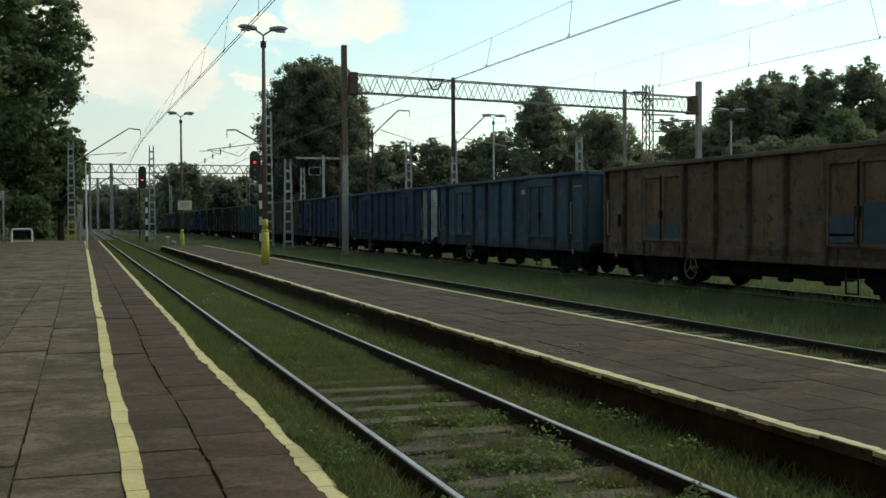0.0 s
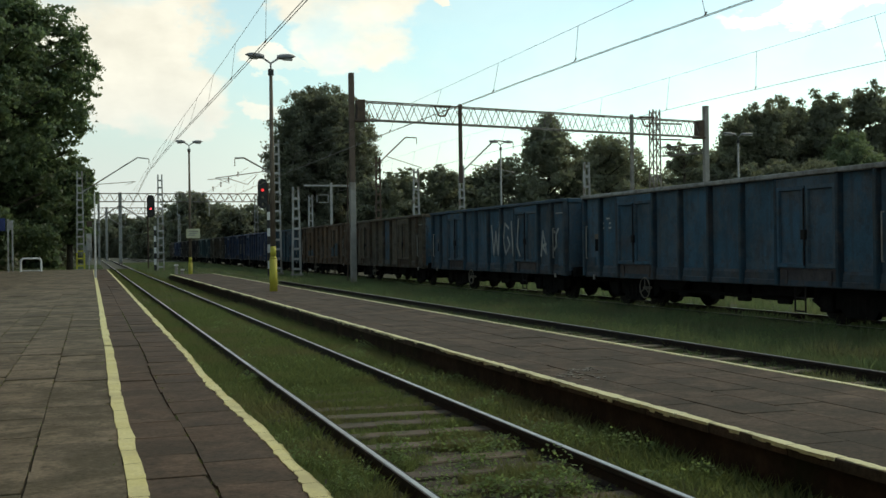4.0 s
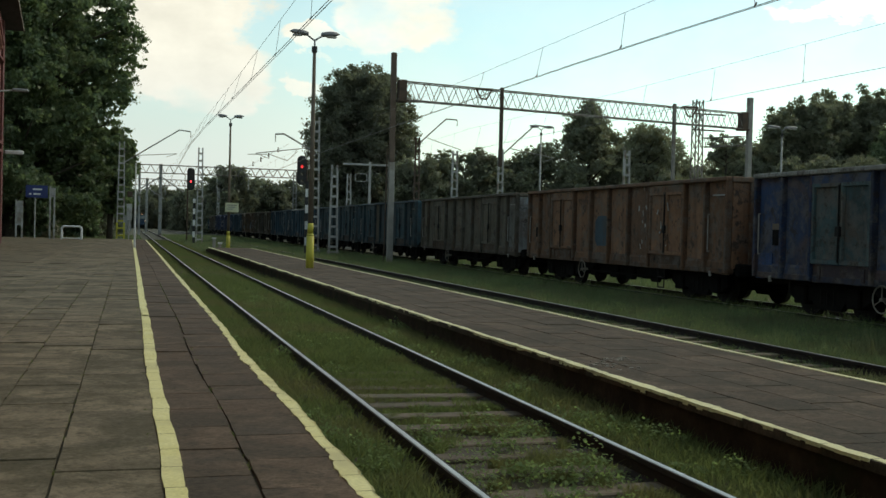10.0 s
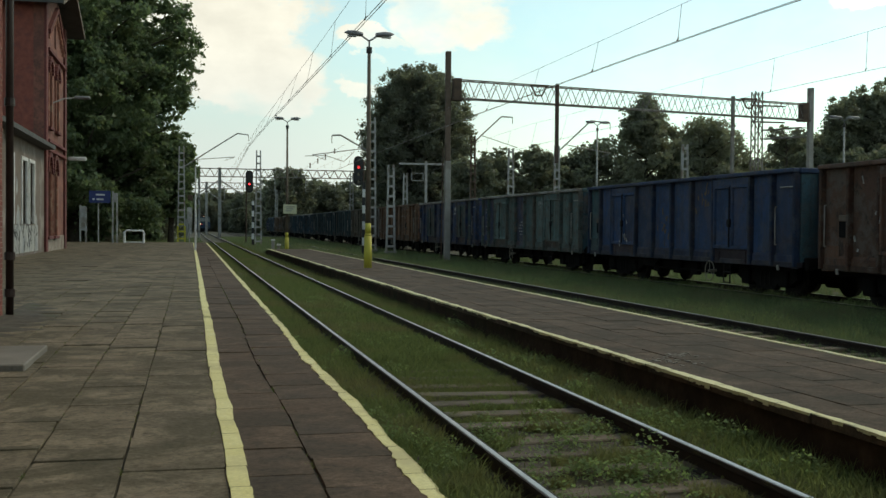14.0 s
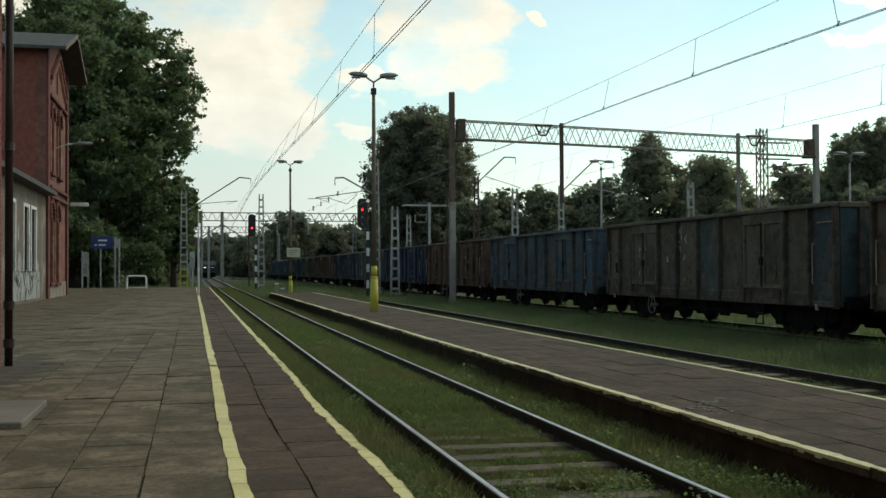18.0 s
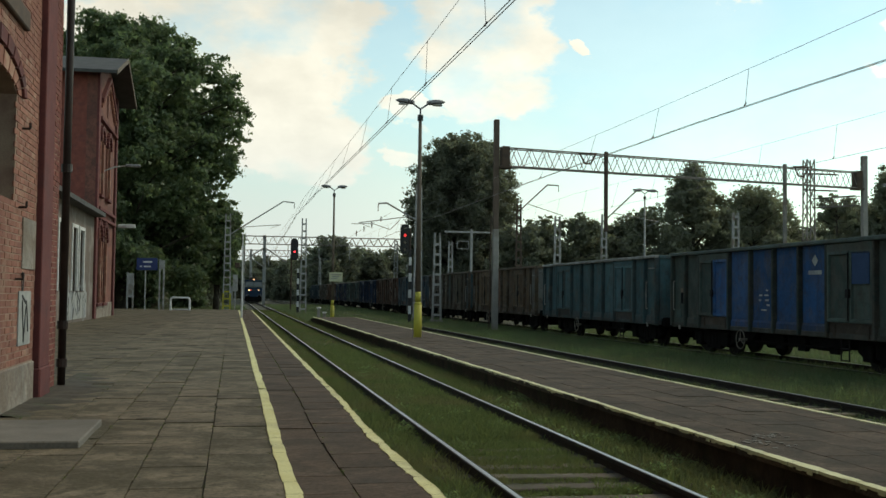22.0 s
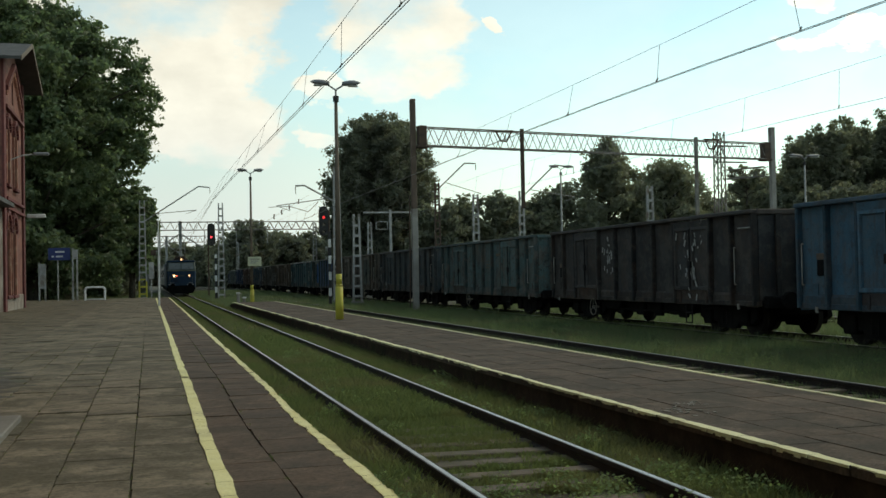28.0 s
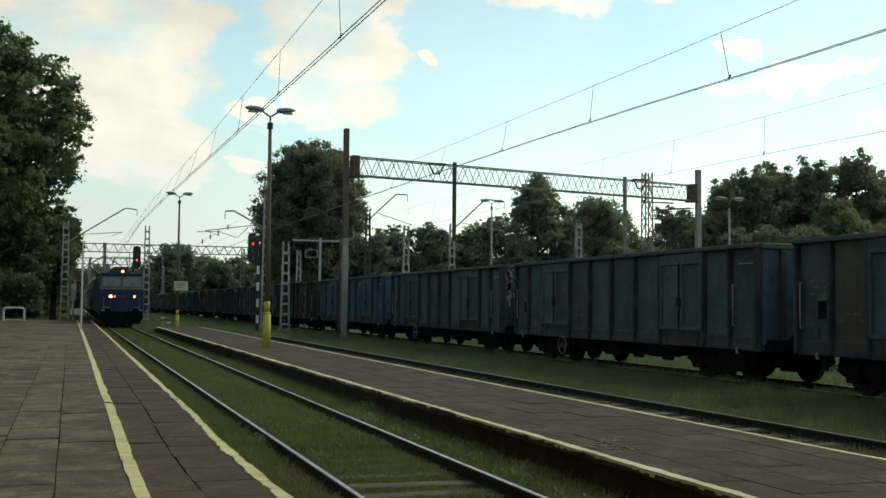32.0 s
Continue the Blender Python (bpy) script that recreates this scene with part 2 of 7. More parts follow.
M = {}
M["slab"] = grained("concrete_slab", (0.172, 0.139, 0.101), (0.246, 0.202, 0.147), 2.6, 60, 0.85, bump=0.4, vary=0.18, stain=(0.088, 0.076, 0.055), dirt=(0.072, 0.063, 0.042), gloss=0.12)
M["edge_slab"] = grained("edge_slab_concrete", (0.11, 0.077, 0.056), (0.154, 0.109, 0.08), 2.2, 55, 0.85, bump=0.4, vary=0.16, stain=(0.063, 0.05, 0.04), dirt=(0.058, 0.046, 0.035), gloss=0.12)
M["island_slab"] = grained("island_slab_concrete", (0.108, 0.078, 0.057), (0.15, 0.112, 0.083), 2.2, 55, 0.85, bump=0.4, vary=0.06, stain=(0.062, 0.05, 0.038), dirt=(0.055, 0.046, 0.035), gloss=0.12)
M["island_bed"] = grained("island_joint_grit", (0.07, 0.056, 0.041), (0.10, 0.078, 0.058), 5, 50, 0.95, world_space=True, gloss=0.1)
M["platform_bed"] = grained("joint_soil", (0.066, 0.057, 0.041), (0.10, 0.086, 0.06), 5, 50, 0.95, world_space=True, gloss=0.1)
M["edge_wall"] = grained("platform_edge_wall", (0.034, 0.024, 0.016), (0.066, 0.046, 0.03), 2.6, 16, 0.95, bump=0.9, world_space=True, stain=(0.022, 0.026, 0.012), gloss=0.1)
M["yellow"] = grained("yellow_line_paint", (0.70, 0.64, 0.27), (0.80, 0.75, 0.38), 3.0, 45, 0.7, bump=0.15, stain=(0.5, 0.45, 0.22))
M["yellow_pale"] = grained("pale_yellow_line_paint", (0.68, 0.645, 0.34), (0.80, 0.765, 0.45), 3.0, 45, 0.7, bump=0.15, stain=(0.42, 0.4, 0.24))
M["soil"] = grained("soil_and_turf", (0.052, 0.056, 0.028), (0.082, 0.076, 0.042), 0.35, 6, 0.95, bump=0.5, world_space=True, stain=(0.05, 0.042, 0.028))
M["gravel"] = grained("old_ballast", (0.045, 0.037, 0.025), (0.09, 0.073, 0.05), 7, 40, 0.95, bump=0.6, world_space=True, stain=(0.055, 0.062, 0.028))
M["rail_top"] = grained("polished_rail_head", (0.58, 0.565, 0.55), (0.42, 0.405, 0.39), 4, 60, 0.38, 0.9, bump=0.05)
M["rail_side"] = grained("rusty_rail", (0.02, 0.015, 0.012), (0.04, 0.028, 0.021), 5, 70, 0.85, 0.1)
M["rail_dull"] = grained("dull_rail_head", (0.26, 0.235, 0.22), (0.36, 0.335, 0.315), 4, 60, 0.4, 0.6, bump=0.05)
M["sleeper"] = grained("weathered_sleeper_wood", (0.10, 0.076, 0.053), (0.215, 0.17, 0.12), 3, 35, 0.9, bump=0.5, vary=0.4, stain=(0.06, 0.06, 0.026))
M["grass"] = leafy("grass_blades", (0.095, 0.124, 0.056), (0.172, 0.207, 0.095), (0.165, 0.16, 0.088))
M["verge"] = leafy("verge_grass_blades", (0.094, 0.14, 0.082), (0.166, 0.218, 0.127), (0.162, 0.172, 0.11))
M["weed"] = leafy("weed_leaves", (0.146, 0.213, 0.095), (0.246, 0.325, 0.151), (0.190, 0.258, 0.123))
M["leaf_dark"] = leafy("dark_tree_leaves", (0.103, 0.148, 0.091), (0.171, 0.228, 0.135), (0.131, 0.180, 0.109), 0.5, 0.4)
# leaf_mid and leaf_grey are lifted towards grey: distance haze put into the colour
M["leaf_mid"] = leafy("tree_leaves", (0.178, 0.191, 0.152), (0.246, 0.263, 0.203), (0.207, 0.221, 0.17), 0.5, 0.65)
M["leaf_lime"] = leafy("light_green_tree_leaves", (0.15, 0.20, 0.125), (0.215, 0.27, 0.165), (0.175, 0.225, 0.14), 0.5, 0.65)
M["leaf_grey"] = leafy("hazed_tree_leaves", (0.134, 0.149, 0.123), (0.198, 0.211, 0.167), (0.163, 0.176, 0.141), 0.5, 0.65)
M["bark"] = grained("bark", (0.05, 0.04, 0.03), (0.1, 0.085, 0.065), 6, 30, 0.95, bump=0.6)
M["galvanised"] = grained("weathered_galvanised_steel", (0.30, 0.30, 0.29), (0.42, 0.42, 0.40), 4, 50, 0.6, 0.3, bump=0.05, stain=(0.2, 0.17, 0.14))
M["mast_grey"] = grained("pale_grey_mast_paint", (0.36, 0.36, 0.35), (0.46, 0.45, 0.43), 3, 40, 0.7, bump=0.1, stain=(0.2, 0.15, 0.11))
M["rust_steel"] = grained("rusty_brown_steel", (0.07, 0.047, 0.036), (0.12, 0.075, 0.05), 3, 40, 0.85, bump=0.2)
M["concrete_post"] = grained("concrete_post", (0.27, 0.255, 0.235), (0.35, 0.33, 0.3), 2, 40, 0.85, bump=0.2, stain=(0.18, 0.15, 0.12))
M["step_concrete"] = grained("worn_step_concrete", (0.16, 0.145, 0.12), (0.22, 0.2, 0.17), 2, 40, 0.85, bump=0.3, stain=(0.11, 0.1, 0.08))
M["brown_post"] = grained("brown_stained_concrete", (0.10, 0.07, 0.052), (0.15, 0.105, 0.08), 2, 40, 0.85, bump=0.2)
M["lamp_post"] = grained("weathered_lamp_post_paint", (0.12, 0.092, 0.068), (0.175, 0.14, 0.105), 2, 40, 0.85, bump=0.2, stain=(0.09, 0.065, 0.05))
M["yellow_post"] = grained("yellow_post_paint", (0.44, 0.395, 0.03), (0.56, 0.50, 0.06), 2, 40, 0.6, bump=0.05, stain=(0.34, 0.29, 0.05))
M["lamp_shell"] = grained("grey_lamp_shell", (0.2, 0.2, 0.21), (0.27, 0.27, 0.28), 4, 40, 0.5)
M["lamp_glass"] = grained("frosted_lamp_bowl", (0.5, 0.5, 0.48), (0.6, 0.6, 0.57), 4, 40, 0.35)
M["wire"] = grained("weathered_copper_wire", (0.22, 0.215, 0.20), (0.30, 0.29, 0.27), 4, 40, 0.6, 0.3, bump=0)
M["lattice"] = grained("weathered_lattice_steel", (0.20, 0.185, 0.165), (0.30, 0.28, 0.25), 3, 40, 0.75, 0.1, bump=0.05, stain=(0.14, 0.10, 0.075))
M["black"] = grained("black_signal_paint", (0.012, 0.012, 0.013), (0.022, 0.022, 0.023), 4, 40, 0.6)
M["white"] = grained("white_paint", (0.62, 0.62, 0.6), (0.74, 0.74, 0.72), 4, 40, 0.6, stain=(0.45, 0.44, 0.42))
M["red_lamp"] = glowing("red_signal_glow", (1.0, 0.04, 0.06), 4.0)
M["red_lamp_dim"] = glowing("faint_red_signal_glow", (0.75, 0.04, 0.05), 1.2)
M["headlight"] = glowing("warm_headlight_glow", (1.0, 0.70, 0.38), 3.2)
M["headlight_dim"] = glowing("dim_headlight_glow", (1.0, 0.58, 0.32), 1.7)
M["marker_red"] = glowing("red_marker_glow", (1.0, 0.12, 0.08), 2.0)
M["sign_blue"] = grained("blue_sign_enamel", (0.009, 0.026, 0.12), (0.013, 0.036, 0.15), 2, 30, 0.4, bump=0)
M["board_cream"] = grained("cream_board", (0.55, 0.55, 0.36), (0.62, 0.62, 0.42), 3, 30, 0.5, bump=0)
M["brick"] = grained("red_brick", (0.20, 0.055, 0.042), (0.27, 0.082, 0.058), 5, 60, 0.9, bump=0.3, vary=0.28, stain=(0.14, 0.045, 0.04))
M["brick_pale"] = grained("orange_brick", (0.265, 0.098, 0.07), (0.345, 0.148, 0.1), 5, 60, 0.9, bump=0.3, vary=0.2, stain=(0.37, 0.23, 0.165))
M["brick_wing"] = grained("weathered_red_brick", (0.19, 0.068, 0.052), (0.265, 0.105, 0.075), 1.3, 60, 0.9, bump=0.3, vary=0.2, stain=(0.125, 0.05, 0.042), dirt=(0.10, 0.045, 0.037))
M["brick_dark"] = grained("dark_red_brick", (0.12, 0.03, 0.028), (0.165, 0.045, 0.04), 5, 60, 0.9, bump=0.3, vary=0.2, stain=(0.09, 0.03, 0.03))
M["mortar"] = grained("mortar", (0.30, 0.2, 0.15), (0.38, 0.27, 0.2), 4, 60, 0.95, world_space=True, stain=(0.22, 0.13, 0.1))
M["plaster"] = grained("grey_render_with_graffiti", (0.30, 0.275, 0.24), (0.38, 0.35, 0.31), 1.2, 20, 0.9, world_space=True, stain=(0.2, 0.18, 0.16), dirt=(0.16, 0.12, 0.09))
M["annex_render"] = grained("dirty_brown_render", (0.13, 0.10, 0.08), (0.18, 0.145, 0.12), 1.2, 20, 0.9, world_space=True, stain=(0.27, 0.24, 0.21))
M["roof"] = grained("dark_roofing_felt", (0.052, 0.052, 0.05), (0.085, 0.084, 0.08), 2, 30, 0.85, world_space=True)
M["dark_glass"] = grained("dark_window_glass", (0.015, 0.017, 0.02), (0.03, 0.032, 0.035), 2, 10, 0.12, bump=0)
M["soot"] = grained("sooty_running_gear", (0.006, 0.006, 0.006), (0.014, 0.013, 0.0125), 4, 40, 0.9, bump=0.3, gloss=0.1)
M["pipe_iron"] = grained("dark_painted_iron_pipe", (0.028, 0.018, 0.016), (0.05, 0.031, 0.026), 4, 40, 0.42, bump=0.1, gloss=0.25)
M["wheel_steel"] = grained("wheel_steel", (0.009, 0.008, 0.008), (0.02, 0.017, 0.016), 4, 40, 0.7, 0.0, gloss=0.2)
M["loco_blue"] = grained("blue_locomotive_paint", (0.013, 0.038, 0.08), (0.018, 0.05, 0.10), 2, 30, 0.6, bump=0, stain=(0.013, 0.022, 0.042), gloss=0.25)
M["loco_dark"] = grained("grimy_dark_blue_paint", (0.008, 0.016, 0.034), (0.014, 0.024, 0.045), 2, 30, 0.7, bump=0, gloss=0.2)
# cab glass: a grey sky reflection is put into the base colour
M["cab_glass"] = grained("cab_glass_painted_sky", (0.13, 0.145, 0.145), (0.17, 0.185, 0.18), 1, 8, 0.2, bump=0, gloss=0.8)
M["coach_pale"] = grained("pale_grey_coach_paint", (0.22, 0.215, 0.20), (0.30, 0.29, 0.27), 2, 30, 0.5, bump=0)
M["loco_grey"] = grained("pale_grey_green_cab_paint", (0.055, 0.07, 0.066), (0.08, 0.098, 0.09), 2, 30, 0.6, bump=0, gloss=0.3)
M["loco_band"] = grained("dull_pale_green_band", (0.15, 0.165, 0.11), (0.2, 0.215, 0.15), 2, 30, 0.6, bump=0)
M["coach_green"] = grained("dark_green_coach_paint", (0.04, 0.055, 0.045), (0.06, 0.075, 0.06), 2, 30, 0.5, bump=0)


def wagon_paint():
    """Wagon paint: the object's own colour, streaked with rust and dust."""
    k = Nodes("worn_wagon_paint", 0.75).random_co()
    k.b.inputs["Specular IOR Level"].default_value = 0.3
    base = k.mix(1.0, k.tint(), k.ramp(k.random(), 0.0, 1.0, (1.02, 0.98, 0.93), (1.66, 1.58, 1.5)), "MULTIPLY")
    frac = k.n.new("ShaderNodeMath")
    frac.operation = "FRACT"
    times = k.n.new("ShaderNodeMath")
    times.operation = "MULTIPLY"
    times.inputs[1].default_value = 7.3
    k.l.new(k.random(), times.inputs[0])
    k.l.new(times.outputs[0], frac.inputs[0])
    base = k.mix(k.ramp(frac.outputs[0], 0.5, 1.0, (0, 0, 0), (0.3, 0.3, 0.3)), base, (0.07, 0.058, 0.05))
    base = k.mix(k.ramp(frac.outputs[0], 0.0, 0.3, (0.5, 0.5, 0.5), (0, 0, 0)), base, k.mix(1.0, base, (0.72, 0.78, 0.84), "MULTIPLY"))
    wear = k.n.new("ShaderNodeObjectInfo").outputs["Alpha"]

    def worn(ramp):
        n = k.n.new("ShaderNodeMath")
        n.operation = "MULTIPLY"
        k.l.new(ramp, n.inputs[0])
        k.l.new(wear, n.inputs[1])
        return n.outputs[0]
    c = k.mix(k.ramp(k.noise(0.9, 6, 0.7), 0.42, 0.64), base, k.mix(1.0, base, (0.6, 0.59, 0.58), "MULTIPLY"))
    c = k.mix(worn(k.ramp(k.noise(0.75, 7, 0.7, distort=0.8), 0.50, 0.61, (0, 0, 0), (0.55, 0.55, 0.55))), c, (0.125, 0.072, 0.046))
    streak = k.noise(1.0, 6, 0.65, k.scaled(6.0, 6.0, 0.5))
    c = k.mix(k.ramp(streak, 0.50, 0.68), c, k.mix(0.45, c, (0.045, 0.034, 0.027)))
    c = k.mix(worn(k.ramp(k.noise(1.7, 8, 0.75), 0.49, 0.58)), c, k.mix(0.55, c, (0.13, 0.122, 0.108)))
    c = k.mix(worn(k.ramp(k.noise(3.2, 8, 0.78), 0.54, 0.60)), c, k.mix(0.8, c, (0.036, 0.027, 0.023)))
    c = k.mix(worn(k.ramp(k.noise(9.0, 6, 0.8), 0.64, 0.70)), c, (0.16, 0.155, 0.14))
    c = k.mix(k.ramp(k.noise(30, 3), 0.35, 0.75), c, k.mix(1.0, c, (0.8, 0.8, 0.8), "MULTIPLY"))
    k.bump(k.noise(2.2, 4), 0.35, 0.03)
    return k.done(c)


M["wagon"] = wagon_paint()
M["chalk"] = grained("faded_white_paint_mark", (0.30, 0.31, 0.29), (0.44, 0.45, 0.43), 3, 20, 0.8, bump=0, stain=(0.2, 0.22, 0.24))
M["bright_mark"] = grained("bright_blue_paint_patch", (0.012, 0.045, 0.12), (0.018, 0.06, 0.15), 3, 20, 0.8, bump=0)
M["blue_mark"] = grained("worn_blue_paint_patch", (0.028, 0.06, 0.085), (0.045, 0.085, 0.11), 3, 20, 0.8, bump=0, stain=(0.05, 0.045, 0.04))
M["ochre_mark"] = grained("faded_orange_paint_mark", (0.12, 0.085, 0.05), (0.16, 0.115, 0.07), 3, 20, 0.8, bump=0, stain=(0.12, 0.08, 0.05))


# ---- mesh helpers ----
class Geo:
    """Collects vertices and faces of one mesh; every face has a material slot."""

    def __init__(self):
        self.v, self.f, self.s = [], [], []

    def add(self, verts, faces, slot=0):
        k = len(self.v)
        self.v.extend(verts)
        self.f.extend(tuple(k + i for i in f) for f in faces)
        self.s.extend([slot] * len(faces))
        return self

    def box(self, x0, x1, y0, y1, z0, z1, slot=0):
        v = [(x, y, z) for z in (z0, z1) for y in (y0, y1) for x in (x0, x1)]
        return self.add(v, [(0, 2, 3, 1), (4, 5, 7, 6), (0, 1, 5, 4), (2, 6, 7, 3), (0, 4, 6, 2), (1, 3, 7, 5)], slot)

    def cbox(self, x0, x1, y0, y1, z0, z1, c=0.01, slot=0):
        """A box with chamfered edges."""
        lo, hi = (x0, y0, z0), (x1, y1, z1)
        idx, v = {}, []
        for sx in (0, 1):
            for sy in (0, 1):
                for sz in (0, 1):
                    s = (sx, sy, sz)
                    corner = [hi[i] if s[i] else lo[i] for i in range(3)]
                    inner = [corner[i] + (-c if s[i] else c) for i in range(3)]
                    for ax in range(3):
                        p = list(inner)
                        p[ax] = corner[ax]
                        idx[s, ax] = len(v)
                        v.append(tuple(p))
        f = []
        for ax in range(3):
            b, d = [i for i in range(3) if i != ax]
            for side in (0, 1):
                ring = []
                for sb, sd in ((0, 0), (1, 0), (1, 1), (0, 1)):
                    s = [0, 0, 0]
                    s[ax], s[b], s[d] = side, sb, sd
                    ring.append(idx[tuple(s), ax])
                flip = (side == 1) == (ax == 1)
                f.append(tuple(reversed(ring)) if flip else tuple(ring))
                if side == 0:
                    f[-1] = f[-1]
        for ax in range(3):
            b, d = [i for i in range(3) if i != ax]
            for sb in (0, 1):
                for sd in (0, 1):
                    s0, s1 = [0, 0, 0], [0, 0, 0]
                    s0[b] = s1[b] = sb
                    s0[d] = s1[d] = sd
                    s1[ax] = 1
                    f.append((idx[tuple(s0), b], idx[tuple(s1), b], idx[tuple(s1), d], idx[tuple(s0), d]))
        for sx in (0, 1):
            for sy in (0, 1):
                for sz in (0, 1):
                    s = (sx, sy, sz)
                    f.append((idx[s, 0], idx[s, 1], idx[s, 2]))
        return self.add(v, f, slot)

    def tube(self, p, q, r0, r1=None, n=8, slot=0, caps=True):
        p, q = Vector(p), Vector(q)
        r1 = r0 if r1 is None else r1
        d = (q - p).normalized()
        a = d.orthogonal().normalized()
        b = d.cross(a)
        v = []
        for c, r in ((p, r0), (q, r1)):
            for i in range(n):
                w = 2 * math.pi * i / n
                v.append(tuple(c + a * math.cos(w) * r + b * math.sin(w) * r))
        f = [(i, (i + 1) % n, n + (i + 1) % n, n + i) for i in range(n)]
        if caps:
            f += [tuple(reversed(range(n))), tuple(range(n, 2 * n))]
        return self.add(v, f, slot)

    def path(self, pts, r, n=5, slot=0):
        for p, q in zip(pts, pts[1:]):
            self.tube(p, q, r, n=n, slot=slot, caps=False)
        return self

    def prism(self, outline, axis, lo, hi, slot=0):
        """A 2D outline pushed along an axis; the outline's pair are the other two axes in order."""
        n = len(outline)

        def at(p, h):
            q = list(p)
            q.insert(axis, h)
            return tuple(q)
        v = [at(p, lo) for p in outline] + [at(p, hi) for p in outline]
        f = [(i, (i + 1) % n, n + (i + 1) % n, n + i) for i in range(n)] + [tuple(reversed(range(n))), tuple(range(n, 2 * n))]
        return self.add(v, f, slot)

    def mesh(self, name, *mats, smooth=False):
        me = bpy.data.meshes.new(name)
        me.from_pydata(self.v, [], self.f)
        for m in mats:
            me.materials.append(m)
        if len(mats) > 1:
            me.polygons.foreach_set("material_index", self.s)
        bm = bmesh.new()
        bm.from_mesh(me)
        bmesh.ops.recalc_face_normals(bm, faces=bm.faces)
        bm.to_mesh(me)
        bm.free()
        if smooth:
            me.polygons.foreach_set("use_smooth", [True] * len(me.polygons))
        return me


def part(name, geo, material, parent, label="", at=None, color=None):
    """One mesh object under a thing or a part. geo: a Geo or a ready mesh."""
    me = geo.mesh(name, material) if isinstance(geo, Geo) else geo
    ob = new(name, me)
    ob.parent = parent
    if at is not None:
        ob.matrix_basis = at if isinstance(at, Matrix) else Matrix.Translation(at)
    if color is not None:
        ob.color = rgb(color)
    return tagged(ob, label)


def thing(name, label, category, at=(0, 0, 0), group="", kind="", turn=0.0):
    ob = new(name)
    ob.empty_display_size = 0.2
    ob.matrix_basis = pose(*at, 0, 0, turn)
    return tagged(ob, label, category, group, kind)


def cloud_mesh(name, verts, faces, material):
    """A big mesh from arrays: faces of one size."""
    me = bpy.data.meshes.new(name)
    me.vertices.add(len(verts))
    me.vertices.foreach_set("co", np.asarray(verts, np.float32).ravel())
    faces = np.asarray(faces, np.int32)
    k = faces.shape[1]
    me.loops.add(faces.size)
    me.loops.foreach_set("vertex_index", faces.ravel())
    me.polygons.add(len(faces))
    me.polygons.foreach_set("loop_start", np.arange(0, faces.size, k, dtype=np.int32))
    me.polygons.foreach_set("loop_total", np.full(len(faces), k, np.int32))
    me.update(calc_edges=True)
    me.materials.append(material)
    return me


# ---- plan: x across the tracks, y along them, z = 0 at the rail heads ----
TRACK_1, TRACK_2, TRACK_3 = 2.95, 8.64, 15.19
TRACK_4 = 20.6
TRAIN_Z = -0.05                 # the goods track lies a little lower
PLAT_Z = 0.22
EDGE_1 = 1.36                   # edge of the station platform
P2_L, P2_R, P2_END = 4.62, 7.17, 66.0
FACADE, FACADE_FAR = -2.62, -7.0
GROUND_Z = -0.17

rng = np.random.default_rng(7)

ground_geo = Geo()
R = 2500.0
ground_geo.add([(-R, -R, GROUND_Z), (R, -R, GROUND_Z), (R, R, GROUND_Z), (-R, R, GROUND_Z)], [(0, 1, 2, 3)])
ground = new("ground", ground_geo.mesh("ground", M["soil"]))
tagged(ground, "dark soil and turf of the station yard", "ground", kind="structure")


# ---- platforms ----
def platform(name, label, x0, x1, y0, y1, ramp=0.0):
    g = Geo()
    zt = PLAT_Z - 0.075
    g.box(x0, x1, y0, y1, GROUND_Z - 0.2, zt)
    if ramp:
        g.add([(x0, y1, zt), (x1, y1, zt), (x1, y1 + ramp, GROUND_Z), (x0, y1 + ramp, GROUND_Z), (x0, y1, GROUND_Z - .1), (x1, y1, GROUND_Z - .1)],
              [(0, 1, 2, 3), (0, 3, 4), (1, 5, 2)])
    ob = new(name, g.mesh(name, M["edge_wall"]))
    return tagged(ob, label, "platform", kind="structure")


plat_1 = platform("station_platform", "concrete slab station platform with yellow lines", -60, EDGE_1 - 0.05, -30, 92, 6)
plat_2 = platform("island_platform", "narrow concrete island platform between the tracks", P2_L + 0.05, P2_R - 0.05, -30, P2_END, 7)


def bed(parent, x0, x1, y0, y1):
    g = Geo()
    g.add([(x0, y0, PLAT_Z - 0.016), (x1, y0, PLAT_Z - 0.016), (x1, y1, PLAT_Z - 0.016), (x0, y1, PLAT_Z - 0.016)], [(0, 1, 2, 3)])
    part("joint_filling", g, M["platform_bed"], parent)


bed(plat_1, -59.9, EDGE_1 - 0.06, -29.9, 91.9)
def bed_2(parent, x0, x1, y0, y1):
    g = Geo()
    g.box(x0, x1, y0, y1, PLAT_Z - .04, PLAT_Z - .008)
    part("joint_filling", g, M["island_bed"], parent)


bed_2(plat_2, P2_L + 0.06, P2_R - 0.06, -29.9, P2_END - 0.1)
SLABS = {}


